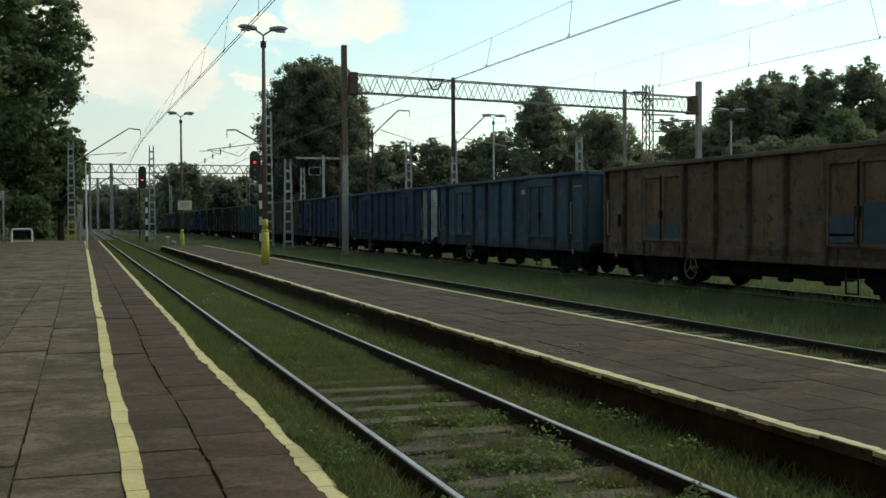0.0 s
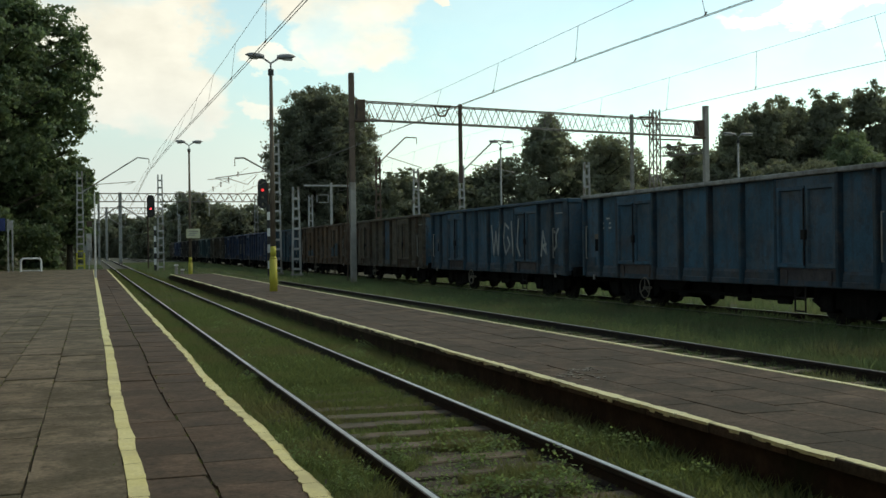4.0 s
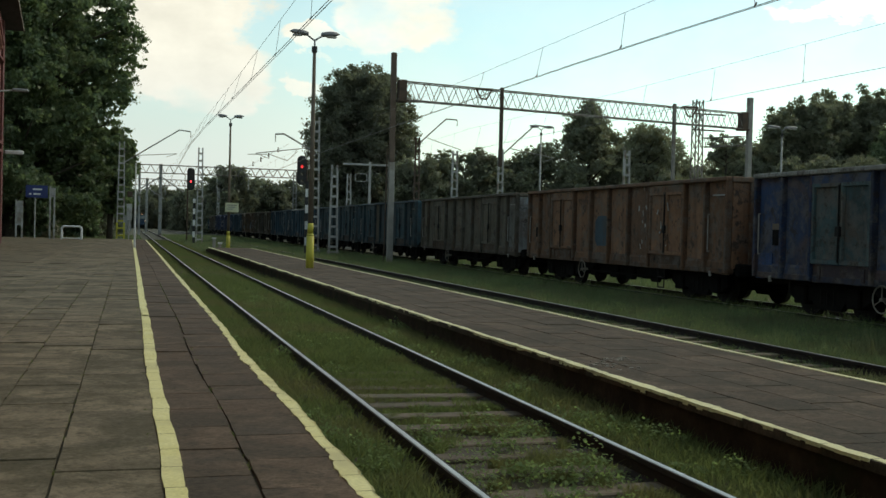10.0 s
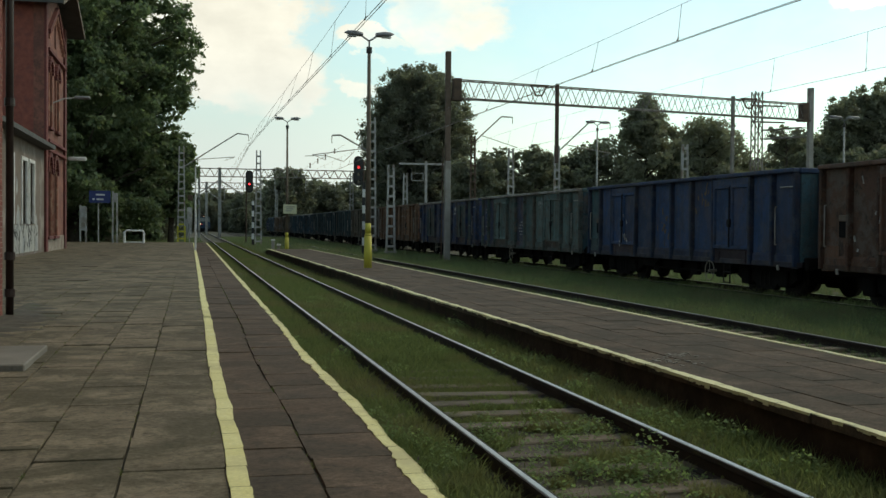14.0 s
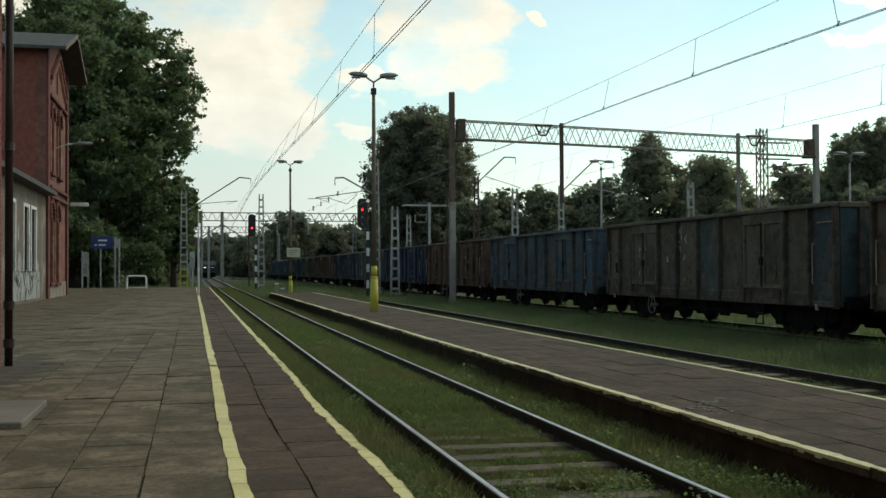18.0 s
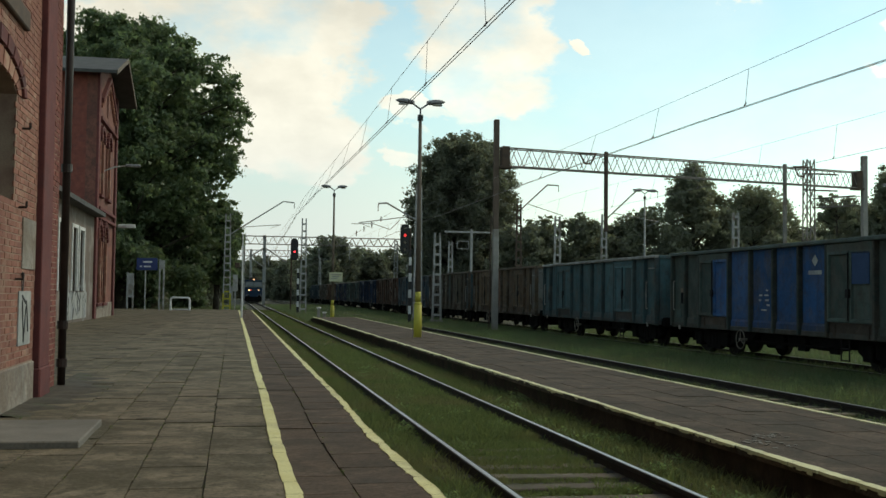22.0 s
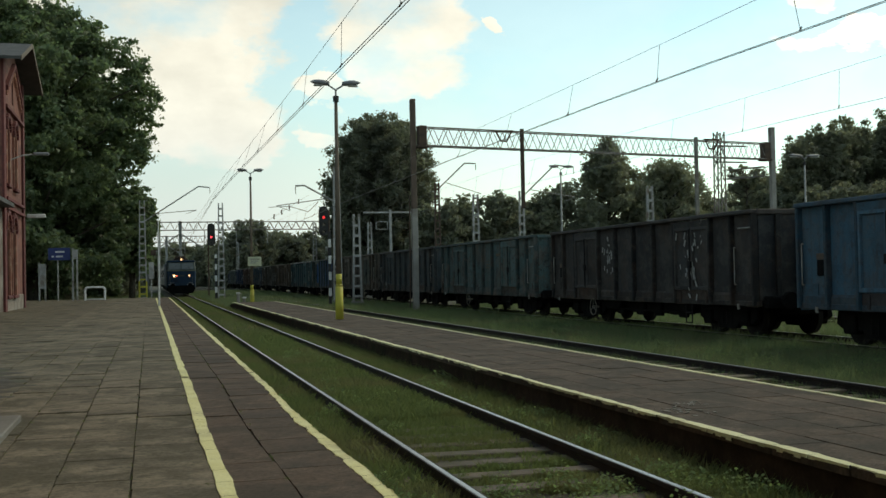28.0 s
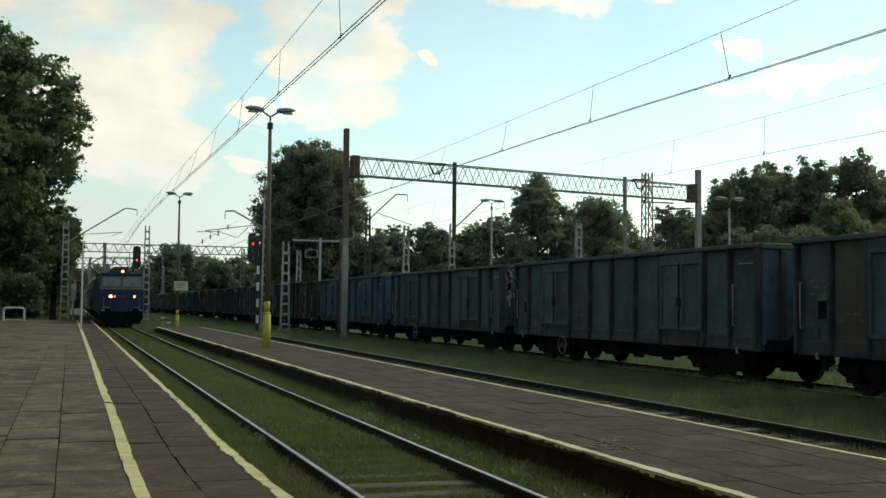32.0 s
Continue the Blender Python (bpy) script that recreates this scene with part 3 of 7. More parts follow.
def slab_mesh(w, l, mat):
    """A slab with worn, uneven edges and chipped corners; eight kinds of each size."""
    key = (round(w, 3), round(l, 3), mat, int(rng.integers(8)))
    if key not in SLABS:
        g = Geo()
        rim = []
        for (ax, ay), (bx, by) in (((-1, -1), (1, -1)), ((1, -1), (1, 1)), ((1, 1), (-1, 1)), ((-1, 1), (-1, -1))):
            open_joint = rng.choice([.0, .002, .005, .008])
            for f in (.015, .2, .4, .6, .8, .985):
                j = .0008 + abs(rng.normal(0, .0022)) + open_joint * rng.uniform(.3, 1.2) + (rng.uniform(0, .010) if f in (.015, .985) and rng.random() < .5 else 0.0)
                x, y = ax + (bx - ax) * f, ay + (by - ay) * f
                if abs(ax - bx) > abs(ay - by):
                    rim.append((x * w / 2, y * (l / 2 - j)))
                else:
                    rim.append((x * (w / 2 - j), y * l / 2))
        n = len(rim)
        top = [(x - math.copysign(.0025, x), y - math.copysign(.0025, y), 0.0) for x, y in rim]
        low = [(x, y, -.005) for x, y in rim]
        foot = [(x, y, -.07) for x, y in rim]
        g.add(top + low + foot, [tuple(range(n))] + [(k + i, k + (i + 1) % n, k - n + (i + 1) % n, k - n + i) for k in (n, 2 * n) for i in range(n)])
        SLABS[key] = g.mesh("slab", M[mat])
    return SLABS[key]


# how far the platform edge and the inner line stray from straight: (y, offset)
EDGE_WAY = ((4.0, .0), (7.2, .01), (8.2, .012), (9.6, -.024), (11.0, -.036), (12.4, -.036), (14.0, -.008), (15.3, .008), (18.0, .0), (32.0, .01), (50.0, .03))
INNER_WAY = ((4.0, 0.037), (6.5, 0.042), (7.1, 0.032), (8.5, 0.023), (9.4, 0.016), (10.7, 0.008), (11.7, 0.018), (13.1, 0.019), (14.6, 0.026), (16.3, 0.028), (20.0, 0.020), (25.0, 0.026), (32.0, 0.036), (45.0, 0.042))


def stray(way, y):
    return float(np.interp(y, [p[0] for p in way], [p[1] for p in way]))


def lay(parent, cols, y0, y1, near, length=1.0, mat="slab", name="slab", lift=1.0, way=((0.0, 0.0),)):
    """Slabs in columns (x0, x1, shift); those up to near are parts, the rest one mesh."""
    far = Geo()
    for i, (x0, x1, shift) in enumerate(cols):
        y = y0 + shift
        while y < y1:
            w, xm, ym = x1 - x0, (x0 + x1) / 2, y + length / 2
            dz, tx, ty = rng.normal(0, 0.003) * lift, rng.normal(0, 0.22) * lift, rng.normal(0, 0.25) * lift
            if 3.0 < ym < near:
                part(name, slab_mesh(w, length, mat), None, parent, at=pose(xm + stray(way, ym), ym, PLAT_Z + dz, tx, ty, rng.normal(0, 0.15)))
            else:
                z = PLAT_Z + dz
                far.box(x0 + .004, x1 - .004, y + .004, y + length - .004, z - .06, z)
            y += length
    if far.v:
        ob = part("far_slabs", far, M[mat], parent)
        tagged(ob, kind="stuff")


COLS_1 = [(-0.28, 0.30, 0.0)] + [(0.24 - 0.52 * (i + 1), 0.24 - 0.52 * i, (0.37 * i) % 1.0) for i in range(1, 6)]
lay(plat_1, COLS_1, -16.0, 90.0, 26.0)
COLS_1B = [(0.24 - 0.52 * (i + 1), 0.24 - 0.52 * i, (0.37 * i) % 1.0) for i in range(6, 24)]
lay(plat_1, COLS_1B, 17.0, 90.0, 0.0)
lay(plat_1, [(0.31, 0.78, 0.0), (0.78, EDGE_1, 0.4)], -16.0, 90.0, 26.0, 0.75, "edge_slab", "edge_slab", 1.0, EDGE_WAY)
COLS_2 = [(P2_L + 0.512 * i, P2_L + 0.512 * (i + 1), (0.31 * i) % 1.0) for i in range(5)]
lay(plat_2, COLS_2, -16.0, P2_END - 1.0, 46.0, 1.0, "island_slab", "slab", .45)


def line_strip(name, x, w, y0, y1, parent, side=0.0, paint="yellow", waver=0.010, step=0.5, way=((0.0, 0.0),)):
    """A painted line that breaks at the slab joints, with wavering, chipped edges."""
    g = Geo()
    y, n = y0, 6
    edge = [x + stray(way, y0) - w / 2, x + stray(way, y0) + w / 2]
    z = PLAT_Z + 0.008
    while y < y1:
        off = stray(way, y + step)
        to = [x + off - w / 2 + rng.normal(0, waver), x + off + w / 2 + rng.normal(0, waver)]
        slip = rng.normal(0, waver * .5)
        rows = []
        for i in range(n + 1):
            f = i / n
            chip = rng.uniform(.2, 1.0) * waver if i in (0, n) else 0.0
            l = edge[0] + (to[0] - edge[0]) * f + slip + rng.normal(0, waver * .3) + chip
            r = edge[1] + (to[1] - edge[1]) * f + slip * (side == 0) + rng.normal(0, waver * .3) * (side == 0) - chip
            if side:
                l, r = l + rng.normal(0, .006), r + rng.normal(0, .006)
            rows.append((l, r, y + .004 + (step - .008) * f))
        g.add([(l, yy, z) for l, r, yy in rows] + [(r, yy, z) for l, r, yy in rows], [(i, n + 1 + i, n + 2 + i, i + 1) for i in range(n)])
        for e in (0, 1):
            g.add([(row[e], row[2], z) for row in rows] + [(row[e], row[2], PLAT_Z - .012) for row in rows], [(i, i + 1, n + 2 + i, n + 1 + i) for i in range(n)])
        if side:
            for i in range(n):
                sx = (rows[i][1] + rows[i + 1][1]) / 2 if side > 0 else (rows[i][0] + rows[i + 1][0]) / 2
                drop = .004 + abs(rng.normal(0, .012))
                ya, yb = y + .004 + (step - .008) * i / n, y + .004 + (step - .008) * (i + 1) / n
                g.box(sx - .004, sx + .004, ya, yb, PLAT_Z - .006 - drop, z)
        edge = to
        y += step
    ob = new(name, g.mesh(name, M[paint]))
    return tagged(ob, "worn yellow painted safety line on the platform slabs", "painted line", kind="structure")


line_strip("yellow_line_inner", 0.317, 0.114, -15.0, 16.25, plat_1, waver=0.005, way=INNER_WAY)
line_strip("yellow_line_inner_far", 0.315, 0.112, 16.3, 88.0, plat_1, waver=.007, way=INNER_WAY)
line_strip("yellow_line_edge", EDGE_1 - 0.045, 0.085, -15.0, 88.0, plat_1, 1, waver=0.009, step=0.375, way=EDGE_WAY)
line_strip("yellow_line_island", P2_L + 0.045, 0.092, -15.0, P2_END, plat_2, -1, "yellow_pale", waver=0.011)
line_strip("yellow_line_island_far_side", P2_R - 0.05, 0.08, -15.0, P2_END, plat_2, 0, "yellow_pale", waver=0.007)


# ---- tracks ----
RAIL_OUT = [(-0.036, 0.0), (-0.036, -0.035), (-0.009, -0.05), (-0.009, -0.125), (-0.065, -0.14), (-0.065, -0.152),
            (0.065, -0.152), (0.065, -0.14), (0.009, -0.125), (0.009, -0.05), (0.036, -0.035), (0.036, 0.0)]


def rail(parent, x, y0, y1, head):
    g = Geo()
    g.prism(RAIL_OUT, 1, y0, y1)
    ob = part("rail", g, M["rail_side"], parent)
    h = Geo()
    h.prism([(-0.024, -0.002), (-0.018, 0.004), (0.018, 0.004), (0.024, -0.002)], 1, y0, y1)
    part("rail_head", h, M[head], ob)
    ob.location.x = x


sl_geo = Geo()
sl_geo.cbox(-1.3, 1.3, -0.12, 0.12, -0.1, 0.0, 0.012)
SLEEPER = sl_geo.mesh("sleeper", M["sleeper"])


def track(name, label, x, y0, y1, head, s0, s1, pitch=0.59):
    ob = tagged(new(name), label, "railway track", kind="structure")
    ob.location = (x, 0, 0)
    rail(ob, -0.753, y0, y1, head)
    rail(ob, 0.753, y0, y1, head)
    y = s0
    while y < s1:
        part("sleeper", SLEEPER, None, ob, at=pose(rng.normal(0, 0.03), y + rng.normal(0, 0.015), -0.124 + rng.normal(0, 0.008), 0, rng.normal(0, 0.3), rng.normal(0, 0.6)))
        y += pitch
    return ob


track_1 = track("track_1", "polished rails on old sleepers in overgrown ballast", TRACK_1, -20, 420, "rail_top", -11.85, 46.0)
track_2 = track("track_2", "dull rails overgrown with grass beside the island platform", TRACK_2, -20, 420, "rail_dull", -8.0, 20.0)
track_3 = track("track_3", "rails under the goods train in the grass", TRACK_3, -20, 700, "rail_top", -8.0, 40.0)
track_3.location.z = TRAIN_Z
track_4 = track("track_4", "rails in the grass beyond the goods train", TRACK_4, -20, 420, "rail_dull", -6.0, 12.0)
bal = Geo()
bal.box(TRACK_1 - 1.55, TRACK_1 + 1.6, -20, 46, GROUND_Z - 0.1, -0.152)
tagged(new("ballast", bal.mesh("ballast", M["gravel"])), "old gravel ballast grown over with weeds", "ballast", kind="structure")


# ---- grass ----
def blades(n, place, height, width, lean=0.5):
    """n blades at place(n) -> x, y, z arrays, as tapering leaves that bend where they are near."""
    x, y, z = place(n)
    a = rng.uniform(0, 2 * np.pi, n)
    h = height * rng.uniform(0.45, 1.25, n)
    w = width * rng.uniform(0.6, 1.4, n)
    lx, ly = rng.normal(0, lean, n) * h, rng.normal(0, lean, n) * h
    dx, dy = np.cos(a) * w / 2, np.sin(a) * w / 2
    p = np.stack([x, y, z], 1)
    v = np.empty((n, 5, 3))
    v[:, 0] = p + np.stack([-dx, -dy, 0 * h], 1)
    v[:, 1] = p + np.stack([dx, dy, 0 * h], 1)
    v[:, 2] = p + np.stack([dx * .8 + lx * .4, dy * .8 + ly * .4, h * .6], 1)
    v[:, 3] = p + np.stack([-dx * .8 + lx * .4, -dy * .8 + ly * .4, h * .6], 1)
    v[:, 4] = p + np.stack([lx, ly, h], 1)
    if width >= .0125:
        return v[:, [0, 1, 4]].reshape(-1, 3), np.arange(n)[:, None] * 3 + [0, 1, 2]
    k = np.arange(n)[:, None] * 5
    tri = np.concatenate([k + [0, 1, 2], k + [0, 2, 3], k + [3, 2, 4]], 0)
    return v.reshape(-1, 3), tri


def grass(name, label, n, x0, x1, y0, y1, height, width, z=GROUND_Z, patchy=0.0, power=1.0, mat=None, gaps=0.0):
    """gaps: the share of blades that keeps to the gaps between the sleepers."""
    mat = mat or ("verge" if name == "verge_grass" else "grass")
    def place(m):
        xs, ys = np.empty(0), np.empty(0)
        while len(xs) < m:
            k = m * 2
            x, u = rng.uniform(x0, x1, k), rng.uniform(0, 1, k)
            y = y0 + (y1 - y0) * u ** power
            if patchy:
                f = np.sin(x * 4.1 + 1.3 * np.sin(y * 2.9)) + np.sin(y * 4.7 + 2 * np.sin(x * 3.4)) + np.sin(x * 9.3 + y * 7.1) * .8 + np.sin(x * 17 - y * 13) * .5
                keep = f > patchy
                x, y = x[keep], y[keep]
            if gaps:
                keep = (np.cos(2 * np.pi * (y + 11.85) / .59) < -.05) | (rng.random(len(y)) > gaps)
                x, y = x[keep], y[keep]
            xs, ys = np.append(xs, x), np.append(ys, y)
        return xs[:m], ys[:m], np.full(m, z)
    v, t = blades(n, place, height, width)
    ob = new(name, cloud_mesh(name, v, t, M[mat]))
    return tagged(ob, label, "grass", kind="stuff")


G1 = "short green grass between and beside the rails"
grass("track_grass", G1, 30000, 1.40, 2.10, 4, 30, 0.15, 0.010, power=1.6)
grass("track_grass", G1, 36000, 2.27, 3.60, 13.2, 36, 0.11, 0.012, -0.15, power=1.4)
grass("track_grass", G1, 3500, 2.27, 3.60, 8.6, 9.95, 0.05, 0.006, -0.15, gaps=.95)
grass("track_grass", G1, 9000, 2.27, 3.60, 10.34, 13.6, 0.05, 0.006, -0.15, gaps=.95)
grass("track_grass", G1, 9000, 2.27, 3.60, 11.0, 13.8, 0.08, 0.006, -0.14, gaps=.5)
grass("track_grass", G1, 2500, 2.27, 3.60, 4, 13.6, 0.05, 0.006, -0.15)
grass("track_grass", G1, 5000, 2.27, 3.60, 4, 13.0, 0.07, 0.006, -0.14, 1.0)
grass("track_grass", G1, 11000, 2.27, 3.60, 4, 10, 0.075, 0.007, -0.15, 0.4, gaps=.9)
grass("track_grass", G1, 30000, 3.77, 4.6, 4, 34, 0.16, 0.011, power=1.6)
grass("track_grass", G1, 40000, 1.40, 4.58, 30, 110, 0.14, 0.03, power=1.4)
grass("track_grass", G1, 9000, 1.40, 2.10, -16, 4, 0.14, 0.012)
grass("track_grass", G1, 7000, 2.27, 3.60, -16, 4, 0.09, 0.012, -0.15, 0.3)
grass("track_grass", G1, 9000, 3.77, 4.6, -16, 4, 0.15, 0.012)
G2 = "rough green grass between the tracks"
grass("verge_grass", G2, 30000, 7.3, 14.3, -18, 12, 0.13, 0.014)
grass("verge_grass", G2, 60000, 9.45, 14.36, 12, 60, 0.15, 0.02, power=1.5)
grass("verge_grass", G2, 14000, 9.6, 14.3, 13, 60, 0.30, 0.016, power=1.5, patchy=.8)
grass("verge_grass", G2, 7000, 13.4, 14.3, 13, 60, 0.15, 0.018, power=1.4)
grass("verge_grass", G2, 9000, 16.1, 20, 16, 60, 0.32, 0.025, power=1.4, patchy=.5)
grass("verge_grass", G2, 20000, 7.25, 9.35, 11, 70, 0.11, 0.014, power=1.5)
grass("verge_grass", G2, 14000, 7.26, 7.84, 10, 50, 0.13, 0.013, power=1.4)
grass("verge_grass", G2, 40000, 14.5, 34, 16, 60, 0.14, 0.035, power=1.3)
grass("verge_grass", G2, 30000, 7.2, 14.3, 55, 160, 0.26, 0.06, power=1.3)
grass("verge_grass", G2, 9000, 4.4, 7.4, 68, 160, 0.25, 0.06, power=1.3)
grass("verge_grass", G2, 9000, -30, 1.3, 92, 150, 0.3, 0.08, power=1.2)


def weeds(name, label, spots, mat="weed"):
    """Leafy weeds: each spot (x, y, spread, height, leaves) is a clump of broad leaves on stems."""
    vs, ts, k = [], [], 0
    for x, y, s, h, n in spots:
        px, py = rng.normal(x, s, n), rng.normal(y, s, n)
        pz = -0.14 + h * rng.uniform(0.15, 1.0, n) * np.exp(-((px - x) ** 2 + (py - y) ** 2) / (2.5 * s * s))
        a, t, l = rng.uniform(0, 6.28, n), rng.uniform(-0.2, 0.9, n), rng.uniform(0.018, 0.046, n)
        d = np.stack([np.cos(a) * np.cos(t), np.sin(a) * np.cos(t), np.sin(t)], 1) * l[:, None]
        o = np.stack([-np.sin(a), np.cos(a), 0 * a], 1) * (l * .36)[:, None]
        p = np.stack([px, py, pz], 1)
        v = np.stack([p, p + d * .5 + o, p + d, p + d * .5 - o], 1).reshape(-1, 3)
        i = np.arange(n)[:, None] * 4 + k
        vs.append(v)
        ts.append(np.concatenate([i + [0, 1, 2], i + [0, 2, 3]], 0))
        k += len(v)
    ob = new(name, cloud_mesh(name, np.concatenate(vs), np.concatenate(ts), M[mat]))
    return tagged(ob, label, "weeds", kind="stuff")


spots = [(rng.uniform(2.3, 3.6), rng.uniform(4.5, 8.8), rng.uniform(0.07, 0.17), rng.uniform(0.12, 0.34), 240) for _ in range(25)]
spots += [(rng.uniform(1.45, 2.05), rng.uniform(4.5, 16), 0.12, rng.uniform(0.1, 0.22), 260) for _ in range(22)]
spots += [(rng.uniform(3.85, 4.5), rng.uniform(5, 18), 0.14, rng.uniform(0.1, 0.25), 260) for _ in range(26)]
spots += [(rng.uniform(2.3, 3.6), rng.uniform(12, 30), 0.15, rng.uniform(0.08, 0.18), 160) for _ in range(24)]
weeds("track_weeds", "leafy green weeds growing between the sleepers", spots)
spots = [(rng.uniform(10, 13.6), rng.uniform(15, 60), rng.uniform(.2, .5), rng.uniform(.12, .32), 240) for _ in range(60)]
weeds("verge_weeds", "taller leafy weeds in the grass verge", spots)


# ---- masts, gantries, lamps, signals ----
def ladder_mast(label, x, y, z0, h, w=0.48, mat="mast_grey", foot=None, step=0.62, depth=0.16):
    """Two channel legs joined by batten plates; foot: material of the lowest part."""
    t = thing("catenary_mast", label, "mast", (x, y, z0), "ladder masts of the overhead line")
    tw = w * 0.62
    for s in (-1, 1):
        g = Geo()
        a, b = w / 2 * s, tw / 2 * s
        for e in (-1, 1):
            d = 0.045
            g.add([(a - d, e * depth / 2 - .02, 0), (a + d, e * depth / 2 - .02, 0), (a + d, e * depth / 2 + .02, 0), (a - d, e * depth / 2 + .02, 0),
                   (b - d, e * depth / 2 - .02, h), (b + d, e * depth / 2 - .02, h), (b + d, e * depth / 2 + .02, h), (b - d, e * depth / 2 + .02, h)],
                  [(3, 2, 1, 0), (4, 5, 6, 7), (0, 1, 5, 4), (1, 2, 6, 5), (2, 3, 7, 6), (3, 0, 4, 7)])
        g.add([(a + .045 * s - .012, -depth / 2, 0), (a + .045 * s + .012, -depth / 2, 0), (a + .045 * s + .012, depth / 2, 0), (a + .045 * s - .012, depth / 2, 0),
               (b + .045 * s - .012, -depth / 2, h), (b + .045 * s + .012, -depth / 2, h), (b + .045 * s + .012, depth / 2, h), (b + .045 * s - .012, depth / 2, h)],
              [(3, 2, 1, 0), (4, 5, 6, 7), (0, 1, 5, 4), (1, 2, 6, 5), (2, 3, 7, 6), (3, 0, 4, 7)])
        part("leg", g, M[mat], t)
    z = 0.35
    while z < h - 0.1:
        ww = w + (tw - w) * z / h
        g = Geo()
        g.cbox(-ww / 2, ww / 2, -depth / 2 - .015, depth / 2 + .015, z - .07, z + .07, .004)
        part("batten", g, M[foot] if foot and z < 1.6 else M[mat], t)
        z += step
    if foot:
        g = Geo()
        for s in (-1, 1):
            g.cbox(s * w / 2 - .075, s * w / 2 + .075, -depth / 2 - .03, depth / 2 + .03, 0, 1.45, .01)
        part("painted_foot", g, M[foot], t, "yellow painted foot of the mast")
    g = Geo()
    g.cbox(-w / 2 - .12, w / 2 + .12, -.22, .22, -0.5, 0.06, .02)
    part("foundation", g, M["concrete_post"], t)
    return t


ladder_mast("grey steel ladder mast beside the goods train", 12.18, 66.0, 0.05, 5.4, 0.5)
ladder_mast("tall grey steel ladder mast carrying a bracket", 11.74, 70.5, 0.05, 8.75, 0.5)
ladder_mast("tall grey steel ladder mast between the tracks", 5.88, 96.0, -0.1, 8.3, 0.5)
ladder_mast("steel ladder mast with a yellow foot at the platform end", -0.68, 97.0, 0.1, 8.4, 0.6, foot="yellow_post")
for lab, mx, my, mh, mw in (("grey steel ladder mast behind the goods train", 29.0, 60.0, 6.8, .45), ("grey steel ladder mast behind the goods train", 22.6, 75.0, 7.45, .5),
                            ("grey steel ladder mast behind the goods train", 17.6, 89.0, 6.2, .4), ("grey steel ladder mast at the far end of the yard", 17.3, 118.0, 7.6, .42),
                            ("grey steel ladder mast at the far end of the yard", 14.6, 190.0, 8.0, .4)):
    ladder_mast(lab, mx, my, -0.1, mh, mw)


def insulator(geo, p, q, r=0.045, n=5):
    p, q = Vector(p), Vector(q)
    geo.tube(p, q, r * .4, n=6)
    for i in range(n):
        c = p.lerp(q, (i + .5) / n)
        d = (q - p).normalized() * .012
        geo.tube(c - d, c + d, r, n=8)


def bracket(label, root, tip, end, contact_z, x_wire):
    """A slanting cantilever tube with a bent tip, a steady arm and an insulator."""
    t = thing("cantilever_bracket", label, "bracket", (0, 0, 0), "overhead line brackets")
    g = Geo()
    g.path([root, tip, end], 0.055, 7)
    part("tube", g, M["galvanised"], t)
    g = Geo()
    y = root[1]
    a = Vector(root).lerp(Vector(tip), 0.22)
    arm = (x_wire + (0.9 if root[0] < x_wire else -0.9), y, contact_z + 0.35)
    g.path([a, arm], 0.03, 6)
    g.path([arm, (x_wire, y, contact_z + .03)], 0.018, 6)
    part("steady_arm", g, M["galvanised"], t)
    g = Geo()
    insulator(g, Vector(end) + Vector((0, 0, -.05)), Vector(end) + Vector((0, 0, -0.5)))
    part("insulator", g, M["rust_steel"], t)
    return t


bracket("grey cantilever bracket over the platform track", (-0.5, 97, 6.7), (4.09, 97, 9.72), (5.05, 97, 9.62), 7.3, 3.0)
bracket("grey cantilever bracket of the tall mast", (11.6, 70.4, 6.5), (9.62, 70.4, 7.58), (9.05, 70.4, 7.54), 5.9, 8.7)
span = thing("insulator_span", "slanting span wire strung with dark insulators", "span wire", (0, 0, 0))
part("wire", Geo().path([(7.2, 70.3, 5.3), (9.9, 70.3, 6.95)], .008, 5), M["wire"], span)
for x, z in ((7.64, 5.55), (8.13, 5.85), (8.63, 6.15), (9.23, 6.52)):
    g = Geo()
    insulator(g, (x, 70.3, z - .16), (x, 70.3, z + .16), .06)
    part("insulator", g, M["rust_steel"], span)
part("arm", Geo().path([(7.3, 70.35, 6.16), (8.65, 70.35, 6.22), (9.85, 70.35, 5.85), (10.5, 70.35, 6.5)], .022, 6), M["galvanised"], span)
bracket("grey cantilever bracket behind the goods train", (26.2, 75, 7.2), (28.7, 75, 9.51), (30.2, 75, 9.38), 6.8, 29.4)
ladder_mast("rusty steel ladder mast near the round tree", 21.6, 82.0, -.1, 8.9, .45, "rust_steel")
ladder_mast("grey steel ladder mast behind the goods train", 26.1, 75.0, -.1, 7.7, .45)
bracket("grey cantilever bracket near the round tree", (21.8, 82, 8.4), (23.88, 82, 10.34), (24.8, 82, 10.32), 7.6, 24.3)


